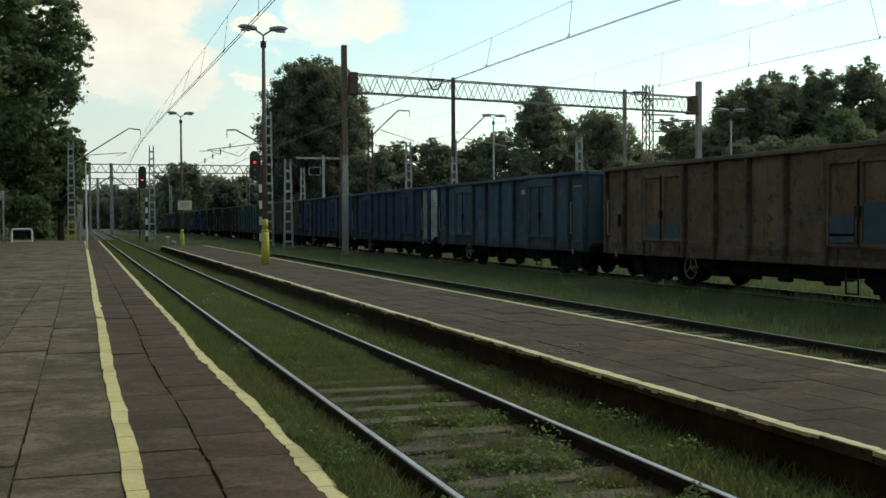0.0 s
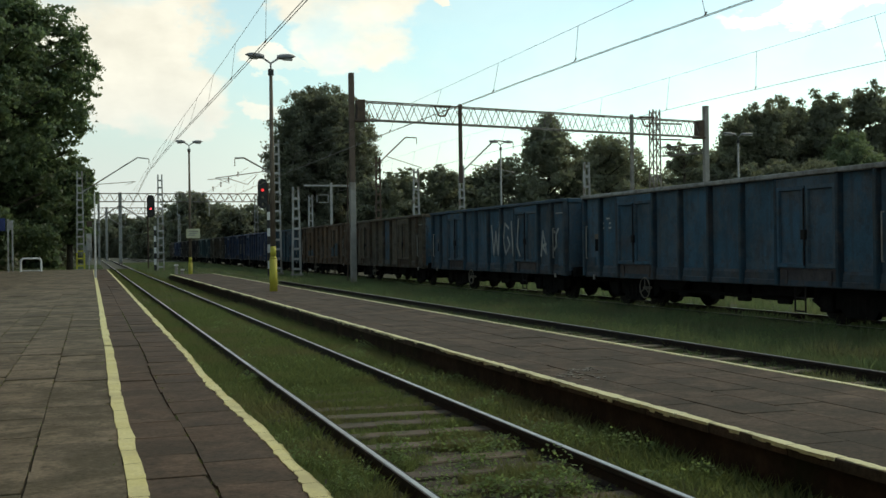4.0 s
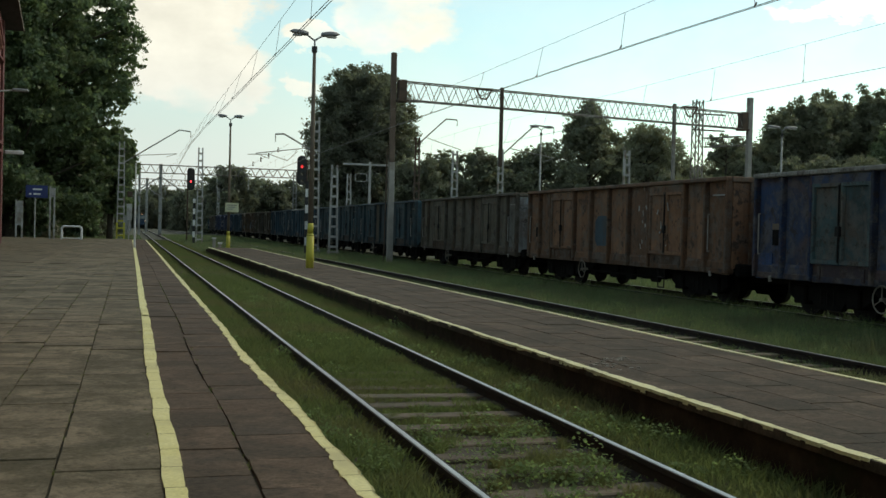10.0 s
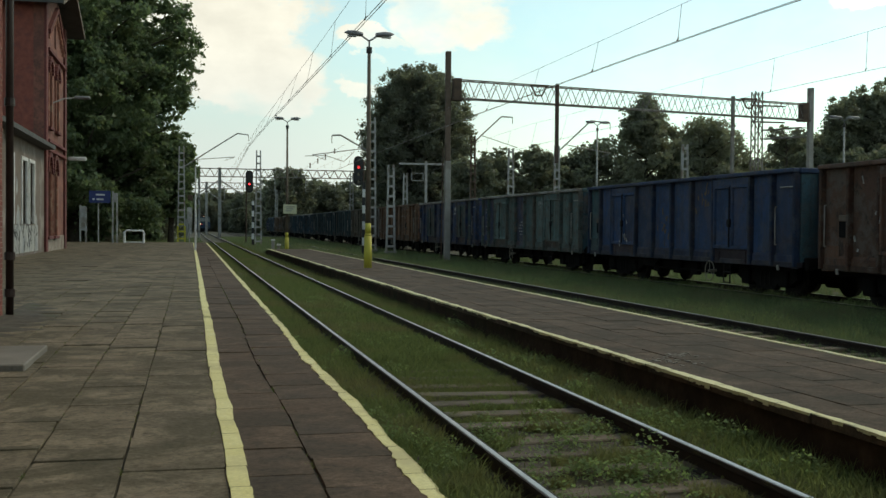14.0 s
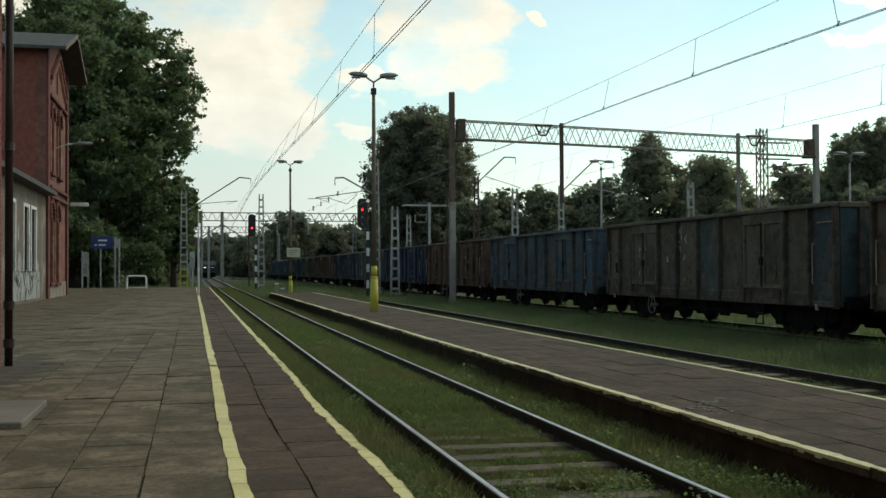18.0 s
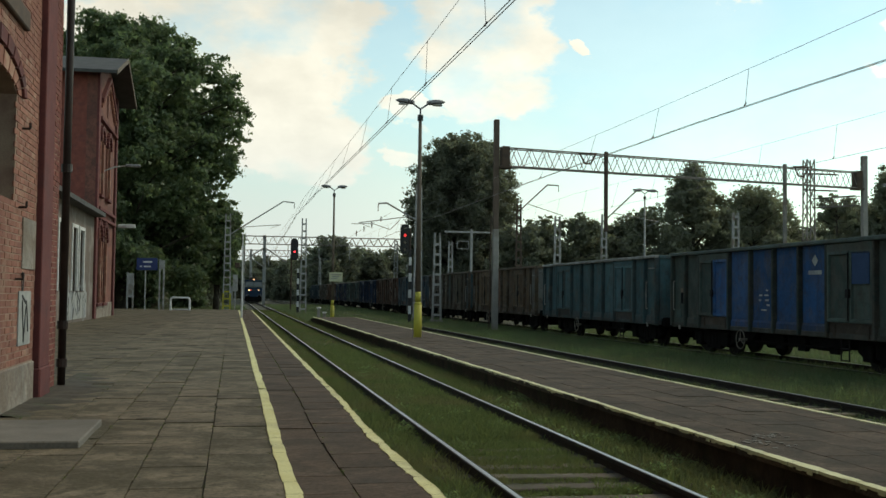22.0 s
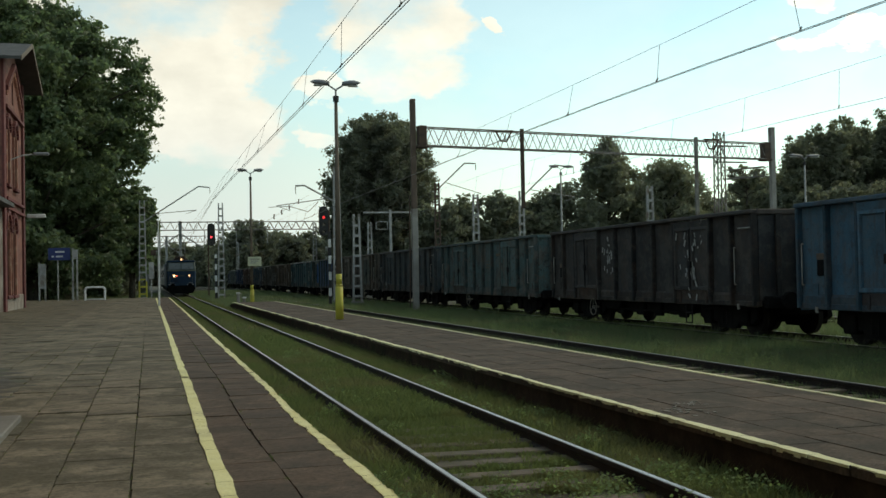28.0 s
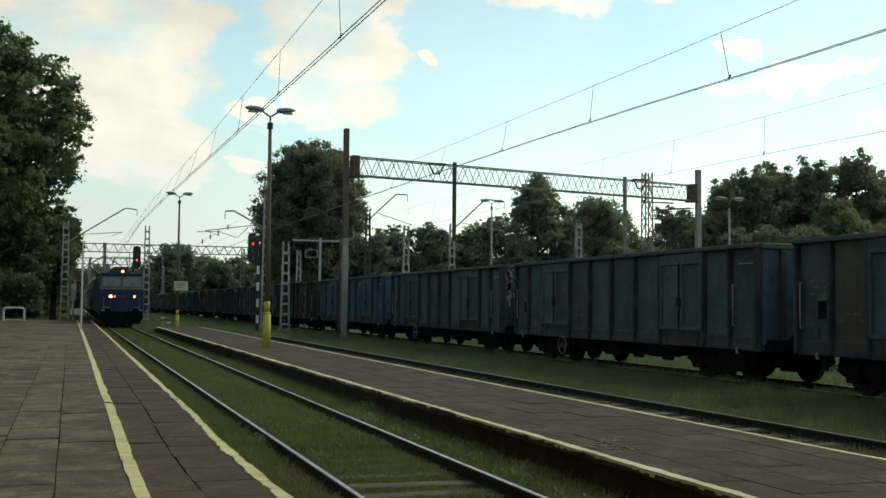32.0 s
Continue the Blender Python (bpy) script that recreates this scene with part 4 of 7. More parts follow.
def beam(t, p, q, depth, n, mat="lattice", thick=0.5, r=0.035):
    """A lattice girder from p to q (lower chord ends): chords, uprights and diagonals as parts."""
    p, q = Vector(p), Vector(q)
    up, side = Vector((0, 0, depth)), Vector((-(q - p).y, (q - p).x, 0)).normalized() * thick / 2
    for s in (-1, 1):
        for h in (0, 1):
            g = Geo()
            g.tube(p + side * s + up * h, q + side * s + up * h, r * 1.25, n=6)
            part("chord", g, M[mat], t)
    for i in range(n):
        for s in (-1, 1):
            a, b = p.lerp(q, i / n) + side * s, p.lerp(q, (i + 1) / n) + side * s
            m = (a + b) / 2
            g = Geo()
            g.tube(a, m + up, r * .7, n=5)
            g.tube(m + up, b, r * .7, n=5)
            part("diagonal", g, M[mat], t)


gantry = thing("catenary_gantry", "long steel lattice gantry on two tall posts over the sidings", "gantry", (0, 0, 0))
GL, GR = Vector((12.7, 53.0, 0)), Vector((35.75, 57.4, 0))
g = Geo()
g.cbox(GL.x - .145, GL.x + .145, GL.y - .145, GL.y + .145, -.3, 4.95, .02)
part("post_lower", g, M["concrete_post"], gantry, "pale concrete lower half of the post")
g = Geo()
g.cbox(GL.x - .13, GL.x + .13, GL.y - .13, GL.y + .13, 4.95, 10.45, .02)
part("post_upper", g, M["brown_post"], gantry, "brown stained upper half of the post")
g = Geo()
g.tube((GL.x - .32, GL.y - .1, 0), (GL.x - .26, GL.y - .1, 5.6), .03, n=6)
part("conduit", g, M["rust_steel"], gantry)
g = Geo()
g.cbox(GR.x - .15, GR.x + .15, GR.y - .15, GR.y + .15, -.3, 10.0, .02)
part("post_far", g, M["concrete_post"], gantry, "pale concrete post")
beam(gantry, (GL.x + .55, GL.y + .1, 8.12), (GR.x - .6, GR.y, 8.1), 0.92, 26, r=.027)
for base, s in ((GL, 1), (GR, -1)):
    g = Geo()
    g.cbox(base.x + s * .15 - .0, base.x + s * .75, base.y - .3, base.y + .3, 8.0, 8.1, .01) if s > 0 else g.cbox(base.x - .75, base.x - .15, base.y - .3, base.y + .3, 8.0, 8.1, .01)
    g.cbox(base.x + s * .45 - .2, base.x + s * .45 + .2, base.y - .28, base.y + .28, 8.1, 9.1, .02)
    part("seat_bracket", g, M["rust_steel"], gantry)
for f, zb in ((0.262, 5.0), (0.748, 4.4)):
    c = GL.lerp(GR, f)
    g = Geo()
    g.cbox(c.x - .085, c.x + .085, c.y - .48, c.y - .3, zb, 9.15, .01)
    part("drop_post", g, M["rust_steel" if zb > 4.5 else "lattice"], gantry, "dark brown hanging post" if zb > 4.5 else "grey hanging post")
    g = Geo()
    hx = c.x - 1.0 if zb > 4.5 else c.x + 1.0
    for e in (-1.0, 1.0):
        g.tube((hx + .16 * e, c.y - .4, 8.5), (hx + .42 * e, c.y - .4, 9.0), .045, n=6)
    g.tube((hx - .18, c.y - .4, 8.5), (hx + .18, c.y - .4, 8.5), .045, n=6)
    g.tube((hx - .5, c.y - .4, 9.03), (hx + .5, c.y - .4, 9.03), .045, n=6)
    part("hanger_frame", g, M["rust_steel"], gantry)


def lattice_tower(label, x, y, h, w=0.56):
    t = thing("lattice_tower", label, "tower", (x, y, -.1))
    for sx in (-1, 1):
        for sy in (-1, 1):
            g = Geo()
            g.tube((sx * w / 2, sy * w / 2, 0), (sx * w * .42, sy * w * .42, h), .05, n=5)
            part("leg", g, M["lattice"], t)
    n = int(h / 0.75)
    for i in range(n):
        a, b = w / 2 + (w * .42 - w / 2) * i / n, w / 2 + (w * .42 - w / 2) * (i + 1) / n
        z0, z1 = h * i / n, h * (i + 1) / n
        g = Geo()
        for s in (-1, 1):
            e = 1 if i % 2 else -1
            g.tube((-e * a, s * a, z0), (e * b, s * b, z1), .03, n=4)
            g.tube((s * a, -e * a, z0), (s * b, e * b, z1), .03, n=4)
        part("bracing", g, M["lattice"], t)
    for z in (h - 1.9, h - 0.9):
        g = Geo()
        g.cbox(-0.3, 1.9, -.05, .05, z, z + .09, .01)
        part("cross_arm", g, M["lattice"], t)
    return t


beam(gantry, (34.2, 60.2, 7.15), (35.55, 57.75, 7.15), .55, 6, r=.022)
lattice_tower("slender galvanised lattice tower behind the gantry", 34.0, 60.5, 10.2)


def street_lamp(label, x, y, z, top, yellow, w, arms=2, mat="lamp_post"):
    """A post with a painted lower sleeve, a Y of arms and shell luminaires."""
    t = thing("platform_lamp", label, "lamp", (x, y, z), "double platform lamps")
    h = top - z
    g = Geo()
    g.tube((0, 0, -.25), (0, 0, yellow * .72), .135, .128, 12)
    g.tube((0, 0, yellow * .72), (0, 0, yellow * .77), .128, .1, 12)
    g.tube((0, 0, yellow * .77), (0, 0, yellow), .1, .098, 12)
    part("painted_base", g.mesh("painted_base", M["yellow_post"], smooth=True), None, t, "yellow painted sleeve of the post")
    g = Geo()
    g.tube((0, 0, yellow), (0, 0, h - .55), .092, .055, 12)
    part("pole", g.mesh("pole", M[mat], smooth=True), None, t)
    g = Geo()
    g.tube((0, 0, h - .62), (0, 0, h - .42), .095, n=12)
    part("collar", g, M["black"], t)
    for s in ((-1, 1) if arms == 2 else (1,)):
        g = Geo()
        g.path([(0, 0, h - .45), (0, 0, h - .22), (s * .3, 0, h - .02)], .03, 7)
        part("arm", g, M["lamp_shell"], t)
        sh = Geo()
        n, rings = 12, 6
        v, f = [], []
        x0, x1 = .22, w
        for i in range(rings + 1):
            u = i / rings
            px = s * (x0 + (x1 - x0) * u)
            r = (0.045 + 0.105 * math.sin(math.pi * min(1, .15 + u * .85)) ** .7) if i < rings else 0.02
            for j in range(n):
                a = 2 * math.pi * j / n
                zz = math.sin(a) * r * (.75 if math.sin(a) > 0 else .5)
                v.append((px, math.cos(a) * r, h - .02 + .06 * u + zz))
        for i in range(rings):
            for j in range(n):
                f.append((i * n + j, i * n + (j + 1) % n, (i + 1) * n + (j + 1) % n, (i + 1) * n + j))
        f += [tuple(range(n)), tuple(range(rings * n, rings * n + n))]
        sh.add(v, f)
        lum = part("luminaire", sh.mesh("luminaire", M["lamp_shell"], smooth=True), None, t)
        g = Geo()
        g.cbox(min(s * .42, s * (w - .1)), max(s * .42, s * (w - .1)), -.08, .08, h - .1, h - .045, .02)
        part("bowl", g, M["lamp_glass"], lum, "frosted lamp bowl")
    return t


street_lamp("tall brown platform lamp with two grey luminaires and a yellow base", 5.92, 35.9, PLAT_Z, 8.05, 1.5, .84)
lamp_2 = street_lamp("tall brown platform lamp with two luminaires, farther along the island", 6.05, 69.0, 0.0, 8.4, 1.2, .84)
street_lamp("slender grey double lamp behind the goods train", 29.2, 75.0, 0.0, 9.4, 0.1, .95, mat="galvanised")
street_lamp("slender grey double lamp beside the gantry post", 42.35, 64.0, 0.0, 9.1, 0.1, 1.2, mat="galvanised")

board = part("notice_board", Geo().cbox(-.06, .06, -.03, .12, -.05, .05, .01), M["galvanised"], lamp_2, "cream notice board fixed to the post", at=(0.17, -0.2, 2.68))
g = Geo()
g.cbox(-.42, .42, -.045, -.015, -.29, .29, .008)
part("panel", g, M["board_cream"], board)
for bx0, bx1, bz in ((-.3, .3, .14), (-.26, .22, .02), (-.3, .1, -.1)):
    part("writing_bar", Geo().box(bx0, bx1, -.052, -.0475, bz - .03, bz + .03), M["galvanised"], board)


def signal(label, x, y, z0, head_z0, head_z1, post_x, lit, striped_top, dim=False, post=True, hw=.21):
    """Colour light signal: long rounded head with hoods, one red lamp, on a post with a striped mast beside it."""
    t = thing("railway_signal", label, "signal", (x, y, z0), "red colour light signals")
    h0, h1 = head_z0 - z0, head_z1 - z0
    g = Geo()
    n = 8
    out = [(hw * math.cos(a), h1 - hw + hw * math.sin(a)) for a in [math.pi * i / n for i in range(n + 1)]]
    out += [(-hw * math.cos(a), h0 + hw - hw * math.sin(a)) for a in [math.pi * i / n for i in range(n + 1)]]
    g.prism(out, 1, -.12, .1)
    head = part("signal_head", g, M["black"], t)
    k = 4
    for i in range(k):
        zc = h1 - hw * .9 - (h1 - h0 - hw * 1.8) * i / (k - 1)
        g = Geo()
        m = 10
        v = [(.1 * math.cos(a), yy, zc + .1 * math.sin(a)) for yy in (-.12, -.30) for a in [math.pi * (-.1 + 1.2 * j / m) for j in range(m + 1)]]
        g.add(v, [(j, j + 1, m + 2 + j, m + 1 + j) for j in range(m)])
        part("hood", g, M["black"], head)
        g = Geo()
        g.tube((0, -.121, zc), (0, -.135, zc), .085, n=14)
        part("lens", g, M["red_lamp_dim" if dim else "red_lamp"] if i == lit else M["dark_glass"], head, "glowing red lens" if i == lit else "")
    if post:
        g = Geo()
        g.tube((post_x, .12, -.2), (post_x, .12, h1 * .96), .07, n=10)
        part("post", g, M["rust_steel"], t)
        g = Geo()
        g.cbox(min(0, post_x) - .03, max(0, post_x) + .03, .05, .12, (h0 + h1) / 2, (h0 + h1) / 2 + .08, .01)
        part("head_bracket", g, M["black"], t)
    return t


def striped_pole(label, x, y, z0, top, w=.15, first=0):
    t = thing("striped_pole", label, "pole", (x, y, z0))
    z, i = 0.0, first
    while z < top - z0 - .01:
        s = min(.48, top - z0 - z)
        g = Geo()
        g.cbox(-w / 2, w / 2, -.04, .04, z, z + s, .004)
        part("band", g, M["white" if i % 2 else "black"], t)
        z += s
        i += 1
    return t


signal("black colour light signal showing red between the tracks", 5.71, 108.0, 0.0, 4.86, 7.04, -.28, 2, 0, hw=.36)
signal("tall black colour light signal showing a faint red", 9.83, 64.0, 0.0, 4.05, 5.8, .33, 1, 0, True, hw=.26)
striped_pole("black and white banded mast of the far signal", 5.25, 93.0, 0.0, 3.7, .2)
striped_pole("black and white banded mast of the nearer signal", 10.16, 63.9, 0.0, 4.3, .17)
wp = thing("white_post", "slender tall white post with a small dark box", "post", (0.36, 61.0, PLAT_Z))
g = Geo()
g.tube((0, 0, -.2), (0, 0, 2.6), .06, .052, n=10)
g.tube((0, 0, 2.6), (0, 0, 4.6), .045, .035, n=10)
part("pole", g, M["white"], wp)
g = Geo()
g.cbox(-.42, -.14, -.08, .08, 2.75, 3.05, .03)
g.tube((-.3, 0, 3.0), (.03, 0, 3.05), .03, n=6)
part("box", g, M["rust_steel"], wp, "small dark box on an arm")

gp = thing("grey_cabinet_post", "grey equipment cabinet on a post at the platform end", "cabinet", (0.02, 90.0, PLAT_Z))
g = Geo()
g.cbox(-.2, .2, -.12, .12, 1.5, 2.85, .02)
part("cabinet", g, M["galvanised"], gp)
g = Geo()
g.tube((0, 0, 0), (0, 0, 1.5), .05, n=8)
part("post", g, M["galvanised"], gp)

cb = thing("signal_frame_post", "pale post with crossbar and small empty frame behind the goods train", "post", (18.5, 85.0, -.1))
part("post", Geo().cbox(-.09, .09, -.09, .09, 0, 7.0, .01), M["mast_grey"], cb)
part("crossbar", Geo().cbox(-2.2, 1.8, -.06, .06, 6.7, 6.84, .01), M["mast_grey"], cb)
for fx0, fx1, fz0, fz1 in ((-1.2, -.2, 6.0, 6.06), (-1.2, -.2, 5.4, 5.46), (-1.2, -1.13, 5.4, 6.06), (-.27, -.2, 5.4, 6.06)):
    part("frame_bar", Geo().cbox(fx0, fx1, -.04, .04, fz0, fz1, .005), M["galvanised"], cb)

# far gantries over the throat of the station
for fy, fx0, fx1, fz, lab in ((160.0, -0.4, 25.3, 8.7, "far steel lattice gantry over the tracks"), (215.0, -1.5, 16.0, 8.8, "second steel lattice gantry over the station throat")):
    t = thing("catenary_gantry", lab, "gantry", (0, 0, 0))
    beam(t, (fx0, fy, fz), (fx1, fy, fz), 1.15, 20, r=.05)
    for px, pw in ((fx0, .3), (fx1, .3), (fx0 + 4.6, .35), (fx0 + 1.7, .2)):
        g = Geo()
        g.cbox(px - pw / 2 - .05, px + pw / 2 + .05, fy - .2, fy + .2, -.2, fz + 1.3, .02)
        part("post", g, M["galvanised"], t)
    for s in (-1, 1):
        g = Geo()
        c = fx0 + 4.6
        g.path([(c, fy - .4, fz - .5), (c + s * 3.2, fy - .4, fz - 2.6)], .09, 6)
        part("cantilever", g, M["galvanised"], t)
    for i, dx in enumerate((8.0, 12.5, 17.0)):
        if fx0 + dx < fx1 - 1:
            g = Geo()
            g.tube((fx0 + dx, fy, fz), (fx0 + dx, fy, fz - 2.0), .06, n=6)
            part("drop_post", g, M["galvanised"], t)


# ---- overhead wires ----
def catenary(label, x, zc, zm, y0, y1, stagger, span=52.0, phase=0.0, double=True, r=0.0065):
    """Messenger and contact wires; stagger: how far the contact wire lies beside the track's middle, (y, metres)."""
    t = thing("overhead_wire", label, "overhead wire", (x, 0, 0), "overhead lines")

    def msg(y):
        u = ((y - phase) / span) % 1.0
        return zm - 0.9 * 4 * u * (1 - u) * 0.2

    def aside(y):
        return float(np.interp(y, [a for a, _ in stagger], [b for _, b in stagger]))
    ys = np.arange(y0, y1, 4.0)
    g = Geo()
    g.path([(0, y, msg(y)) for y in ys], r * .64, 4)
    part("messenger_wire", g, M["wire"], t)
    for s in ((-.026, .026) if double else (0,)):
        g = Geo()
        g.path([(aside(y) + s, y, zc) for y in ys], r, 4)
        part("contact_wire", g, M["wire"], t)
    for y in np.arange(-2.6, 130, 4.07):
        g = Geo()
        g.tube((aside(y), y, zc), (0, y, msg(y)), .005, n=4)
        g.tube((aside(y) - .02, y, zc), (aside(y) + .02, y, zc + .06), .014, n=5)
        part("dropper", g, M["wire"], t)
    return t


ZIG = ((97, .3), (149, -.3), (201, .3), (253, -.3), (330, .3))
catenary("pair of contact wires and a messenger wire over the platform track", TRACK_1, 5.05, 5.96, -8, 330, ((-8, .3), (12, .07), (38, -.34), (48, -.4), *ZIG), phase=-4)
catenary("contact wires and messenger wire over the second track", TRACK_2, 4.97, 5.80, -8, 330, ((-8, .45), (10, .33), (18, -.08), (30, -.25), (48, -.3), *ZIG), phase=-4)
catenary("contact wire and messenger wire over the goods track", TRACK_3, 5.27, 6.34, -8, 330, ((-8, .5), (16.8, .36), (22, -.05), (40, -.3), *ZIG), phase=-4, double=False)


# ---- trees ----
def leaf_cloud(name, blobs, n, size, mat, twigs=9, stray=.36):
    """Leaves in tufts round the shells of many clumps, (centre, radii) each, with gaps between the tufts."""
    c0, r0 = np.array([b[0] for b in blobs]), np.array([b[1] for b in blobs])
    d = rng.normal(size=(len(blobs), twigs, 3))
    d /= np.linalg.norm(d, axis=2)[:, :, None]
    c1 = (c0[:, None] + d * r0[:, None] * rng.uniform(.3, 1.25, (len(blobs), twigs, 1))).reshape(-1, 3)
    r1 = (r0[:, None] * rng.uniform(.12, .5, (len(blobs), twigs, 1)) * np.array([1.0, 1.0, .7])).reshape(-1, 3)
    vol = np.prod(r1, axis=1) ** .6
    which = rng.choice(len(r1), n, p=vol / vol.sum())
    c, r = c1[which], r1[which]
    p = c + np.clip(rng.normal(0, .55, (n, 3)), -1.3, 1.3) * r
    loose = rng.uniform(0, 1, n) < stray
    home = which // twigs
    p[loose] = (c0[home] + np.clip(rng.normal(0, .55, (n, 3)), -1.2, 1.2) * r0[home])[loose]
    out = (p - c0[home]) / r0[home] * .35 + rng.normal(0, .6, (n, 3)) + np.array([0, 0, .3])
    out /= np.linalg.norm(out, axis=1)[:, None]
    a = np.cross(out, rng.normal(size=(n, 3)))
    a /= np.linalg.norm(a, axis=1)[:, None]
    b = np.cross(out, a)
    s = size * rng.uniform(.6, 1.5, n)[:, None]
    v = np.stack([p - a * s - b * s * .5, p + a * s - b * s * .5, p + b * s], 1).reshape(-1, 3)
    k = np.arange(n)[:, None] * 3
    return cloud_mesh(name, v, k + [0, 1, 2], M[mat])


def outline(shape, u, spread):
    """How wide a crown is at the share u of its height."""
    if shape == "round":
        return math.sin(math.pi * min(1, .18 + .80 * u)) ** .55
    if shape == "dome":
        return 1.0 if u < .55 else math.sqrt(max(0.02, 1 - ((u - .55) / .47) ** 2))
    if shape == "broad":
        return min(1.0, .8 + 1.6 * u) * (1 - max(0.0, (u - .68) / .35) ** 2.2)
    if shape == "cone":
        return .06 + .98 * min(1.0, (1 - u) * 1.45) ** .85
    return math.sin(math.pi * min(1, .32 + .62 * u)) ** .6


def tree(label, x, y, height, spread, trunk_h, n, size, mat, shape="round", boughs=24, clump=1.0, ragged=.22, fill=.36, category="tree"):
    """A tapered trunk with boughs; every bough carries a row of leafy clumps that end in an uneven outline."""
    t = thing("tree", label, category, (x, y, GROUND_Z))
    g = Geo()
    r0 = height * 0.022
    g.tube((0, 0, 0), (.1, .05, trunk_h), r0 * 1.3, r0, 10)
    g.tube((.1, .05, trunk_h), (0, .1, height * .82), r0, r0 * .25, 8)
    part("trunk", g.mesh("trunk", M["bark"], smooth=True), None, t)
    limbs = Geo()
    blobs = []
    base = trunk_h * .8
    for i in range(boughs):
        u = (i + rng.uniform(0, 1)) / boughs
        a = i * 2.39996 + rng.normal(0, .35)
        wide = spread * outline(shape, u, spread) * (1 + rng.uniform(-ragged, ragged * .45))
        tip = Vector((wide * math.cos(a), wide * math.sin(a), base + (height - base) * u * (1 + rng.uniform(-.04, .02))))
        root = Vector((.05, .05, max(trunk_h * .6, min(tip.z - wide * .45, height * .75))))
        limbs.tube(root, root.lerp(tip, .8), r0 * .34, r0 * .08, 5, caps=False)
        for f in (.3, .5, .66, .8, .92):
            s = spread * rng.uniform(.13, .24) * clump * (1.25 - .5 * f)
            c = root.lerp(tip, f) + Vector(rng.normal(0, s * .45, 3))
            c.z = min(c.z, height - s * .8)
            k = max(0.0, 1 - s * .55 / max(.01, math.hypot(tip.x, tip.y))) if f > .75 else 1.0
            blobs.append(((c.x * k, c.y * k, c.z), (s, s, s * rng.uniform(.6, .85))))
    part("branchwork", limbs, M["bark"], t)
    part("crown", leaf_cloud("crown", blobs, n, size, mat, 9, fill), None, t)
    return t


tree("huge dark leafy tree behind the station building", -10.0, 101.0, 26.6, 11.0, 4.0, 300000, .158, "leaf_dark", "broad", 180, .62, .15, .25)
tree("dark leafy tree beside the platform end", -7.0, 122.0, 12.0, 5.0, 1.0, 24000, .24, "leaf_dark", "round", 24)
tree("dark leafy tree behind the station wing", -25.0, 97.0, 27.0, 10.5, 3.0, 60000, .26, "leaf_dark", "dome", 60)
tree("tall dense rounded tree behind the goods train", 23.1, 110.0, 18.7, 6.5, 1.0, 280000, .107, "leaf_grey", "dome", 330, .6, .05, .6)
# woods behind the sidings
G_W = "trees behind the sidings"
WOOD = {"cone": tree("broad conical leafy tree behind the sidings", 42.7, 97.0, 14.8, 6.2, 1.2, 70000, .115, "leaf_mid", "cone", 90, .62, .22),
        "round": tree("broad leafy tree behind the sidings", 48.9, 97.0, 12.9, 6.0, 1.0, 52000, .115, "leaf_mid", "round", 60, .85, .25),
        "tall": tree("tall leafy tree behind the sidings", 64.0, 97.0, 15.9, 3.1, 2.0, 42000, .115, "leaf_mid", "egg", 40, 1.1, .3, .42),
        "low": tree("low leafy tree behind the sidings", 27.2, 97.0, 8.9, 3.2, .6, 22000, .125, "leaf_mid", "round", 34, 1.0, .32),
        "lime": tree("spreading light green tree in front of the woods", 74.7, 93.0, 13.3, 4.6, 1.0, 44000, .12, "leaf_lime", "round", 40, .95, .2),
        "thin": tree("sparse feathery tree behind the sidings", 57.7, 97.0, 12.9, 3.4, 1.5, 17000, .11, "leaf_mid", "egg", 34, .7, .35)}
for w in WOOD.values():
    tagged(w, group=G_W)
# kind, place, turn and height beside the first of its kind
for kind, x, y, turn, s in (("thin", 28.8, 97, 40, .76), ("low", 31.7, 97, 70, 1.08), ("low", 35.5, 98, 150, 1.03), ("low", 37.8, 97, 200, 1.17), ("low", 33.7, 99, 20, .95),
                            ("low", 40.2, 95, 250, .95), ("low", 25.2, 99, 99, .95), ("low", 29.6, 100, 10, .85), ("round", 53.5, 103, 120, .85), ("low", 52.8, 95, 60, .95), ("low", 45.8, 96, 10, 1.0),
                            ("low", 55.3, 99, 140, 1.0), ("low", 60.6, 97, 95, 1.12), ("thin", 59.8, 100, 200, .98), ("tall", 67.5, 97, 77, 1.08), ("tall", 70.8, 98, 160, 1.12), ("tall", 75.4, 98, 222, 1.16),
                            ("tall", 73.0, 101, 30, 1.06), ("tall", 80.4, 97, 300, 1.22), ("tall", 84.6, 97, 120, 1.10), ("round", 72.5, 104, 140, 1.2), ("round", 78.5, 104, 200, 1.25), ("round", 84.5, 105, 20, 1.1), ("tall", 78.0, 102, 12, 1.08), ("low", 87.6, 97, 30, 1.25), ("low", 62.4, 93, 130, 1.1),
                            ("low", 66.0, 93, 230, 1.15), ("round", 70.0, 92, 15, .8), ("round", 80.5, 92, 95, .85), ("low", 85.0, 93, 66, 1.2), ("low", 83.0, 99, 166, 1.4), ("round", 67.5, 103, 50, 1.0),
                            ("round", 64.0, 104, 250, .95), ("low", 48.5, 92, 33, .9)):
    copy_thing(WOOD[kind], pose(x, y, GROUND_Z, 0, 0, turn) @ Matrix.Scale(s, 4))
dark = tree("dark bushy tree at the far end of the yard", 17.5, 200.0, 12.6, 5.5, .3, 14000, .26, "leaf_grey", "dome", 40, 1.0)
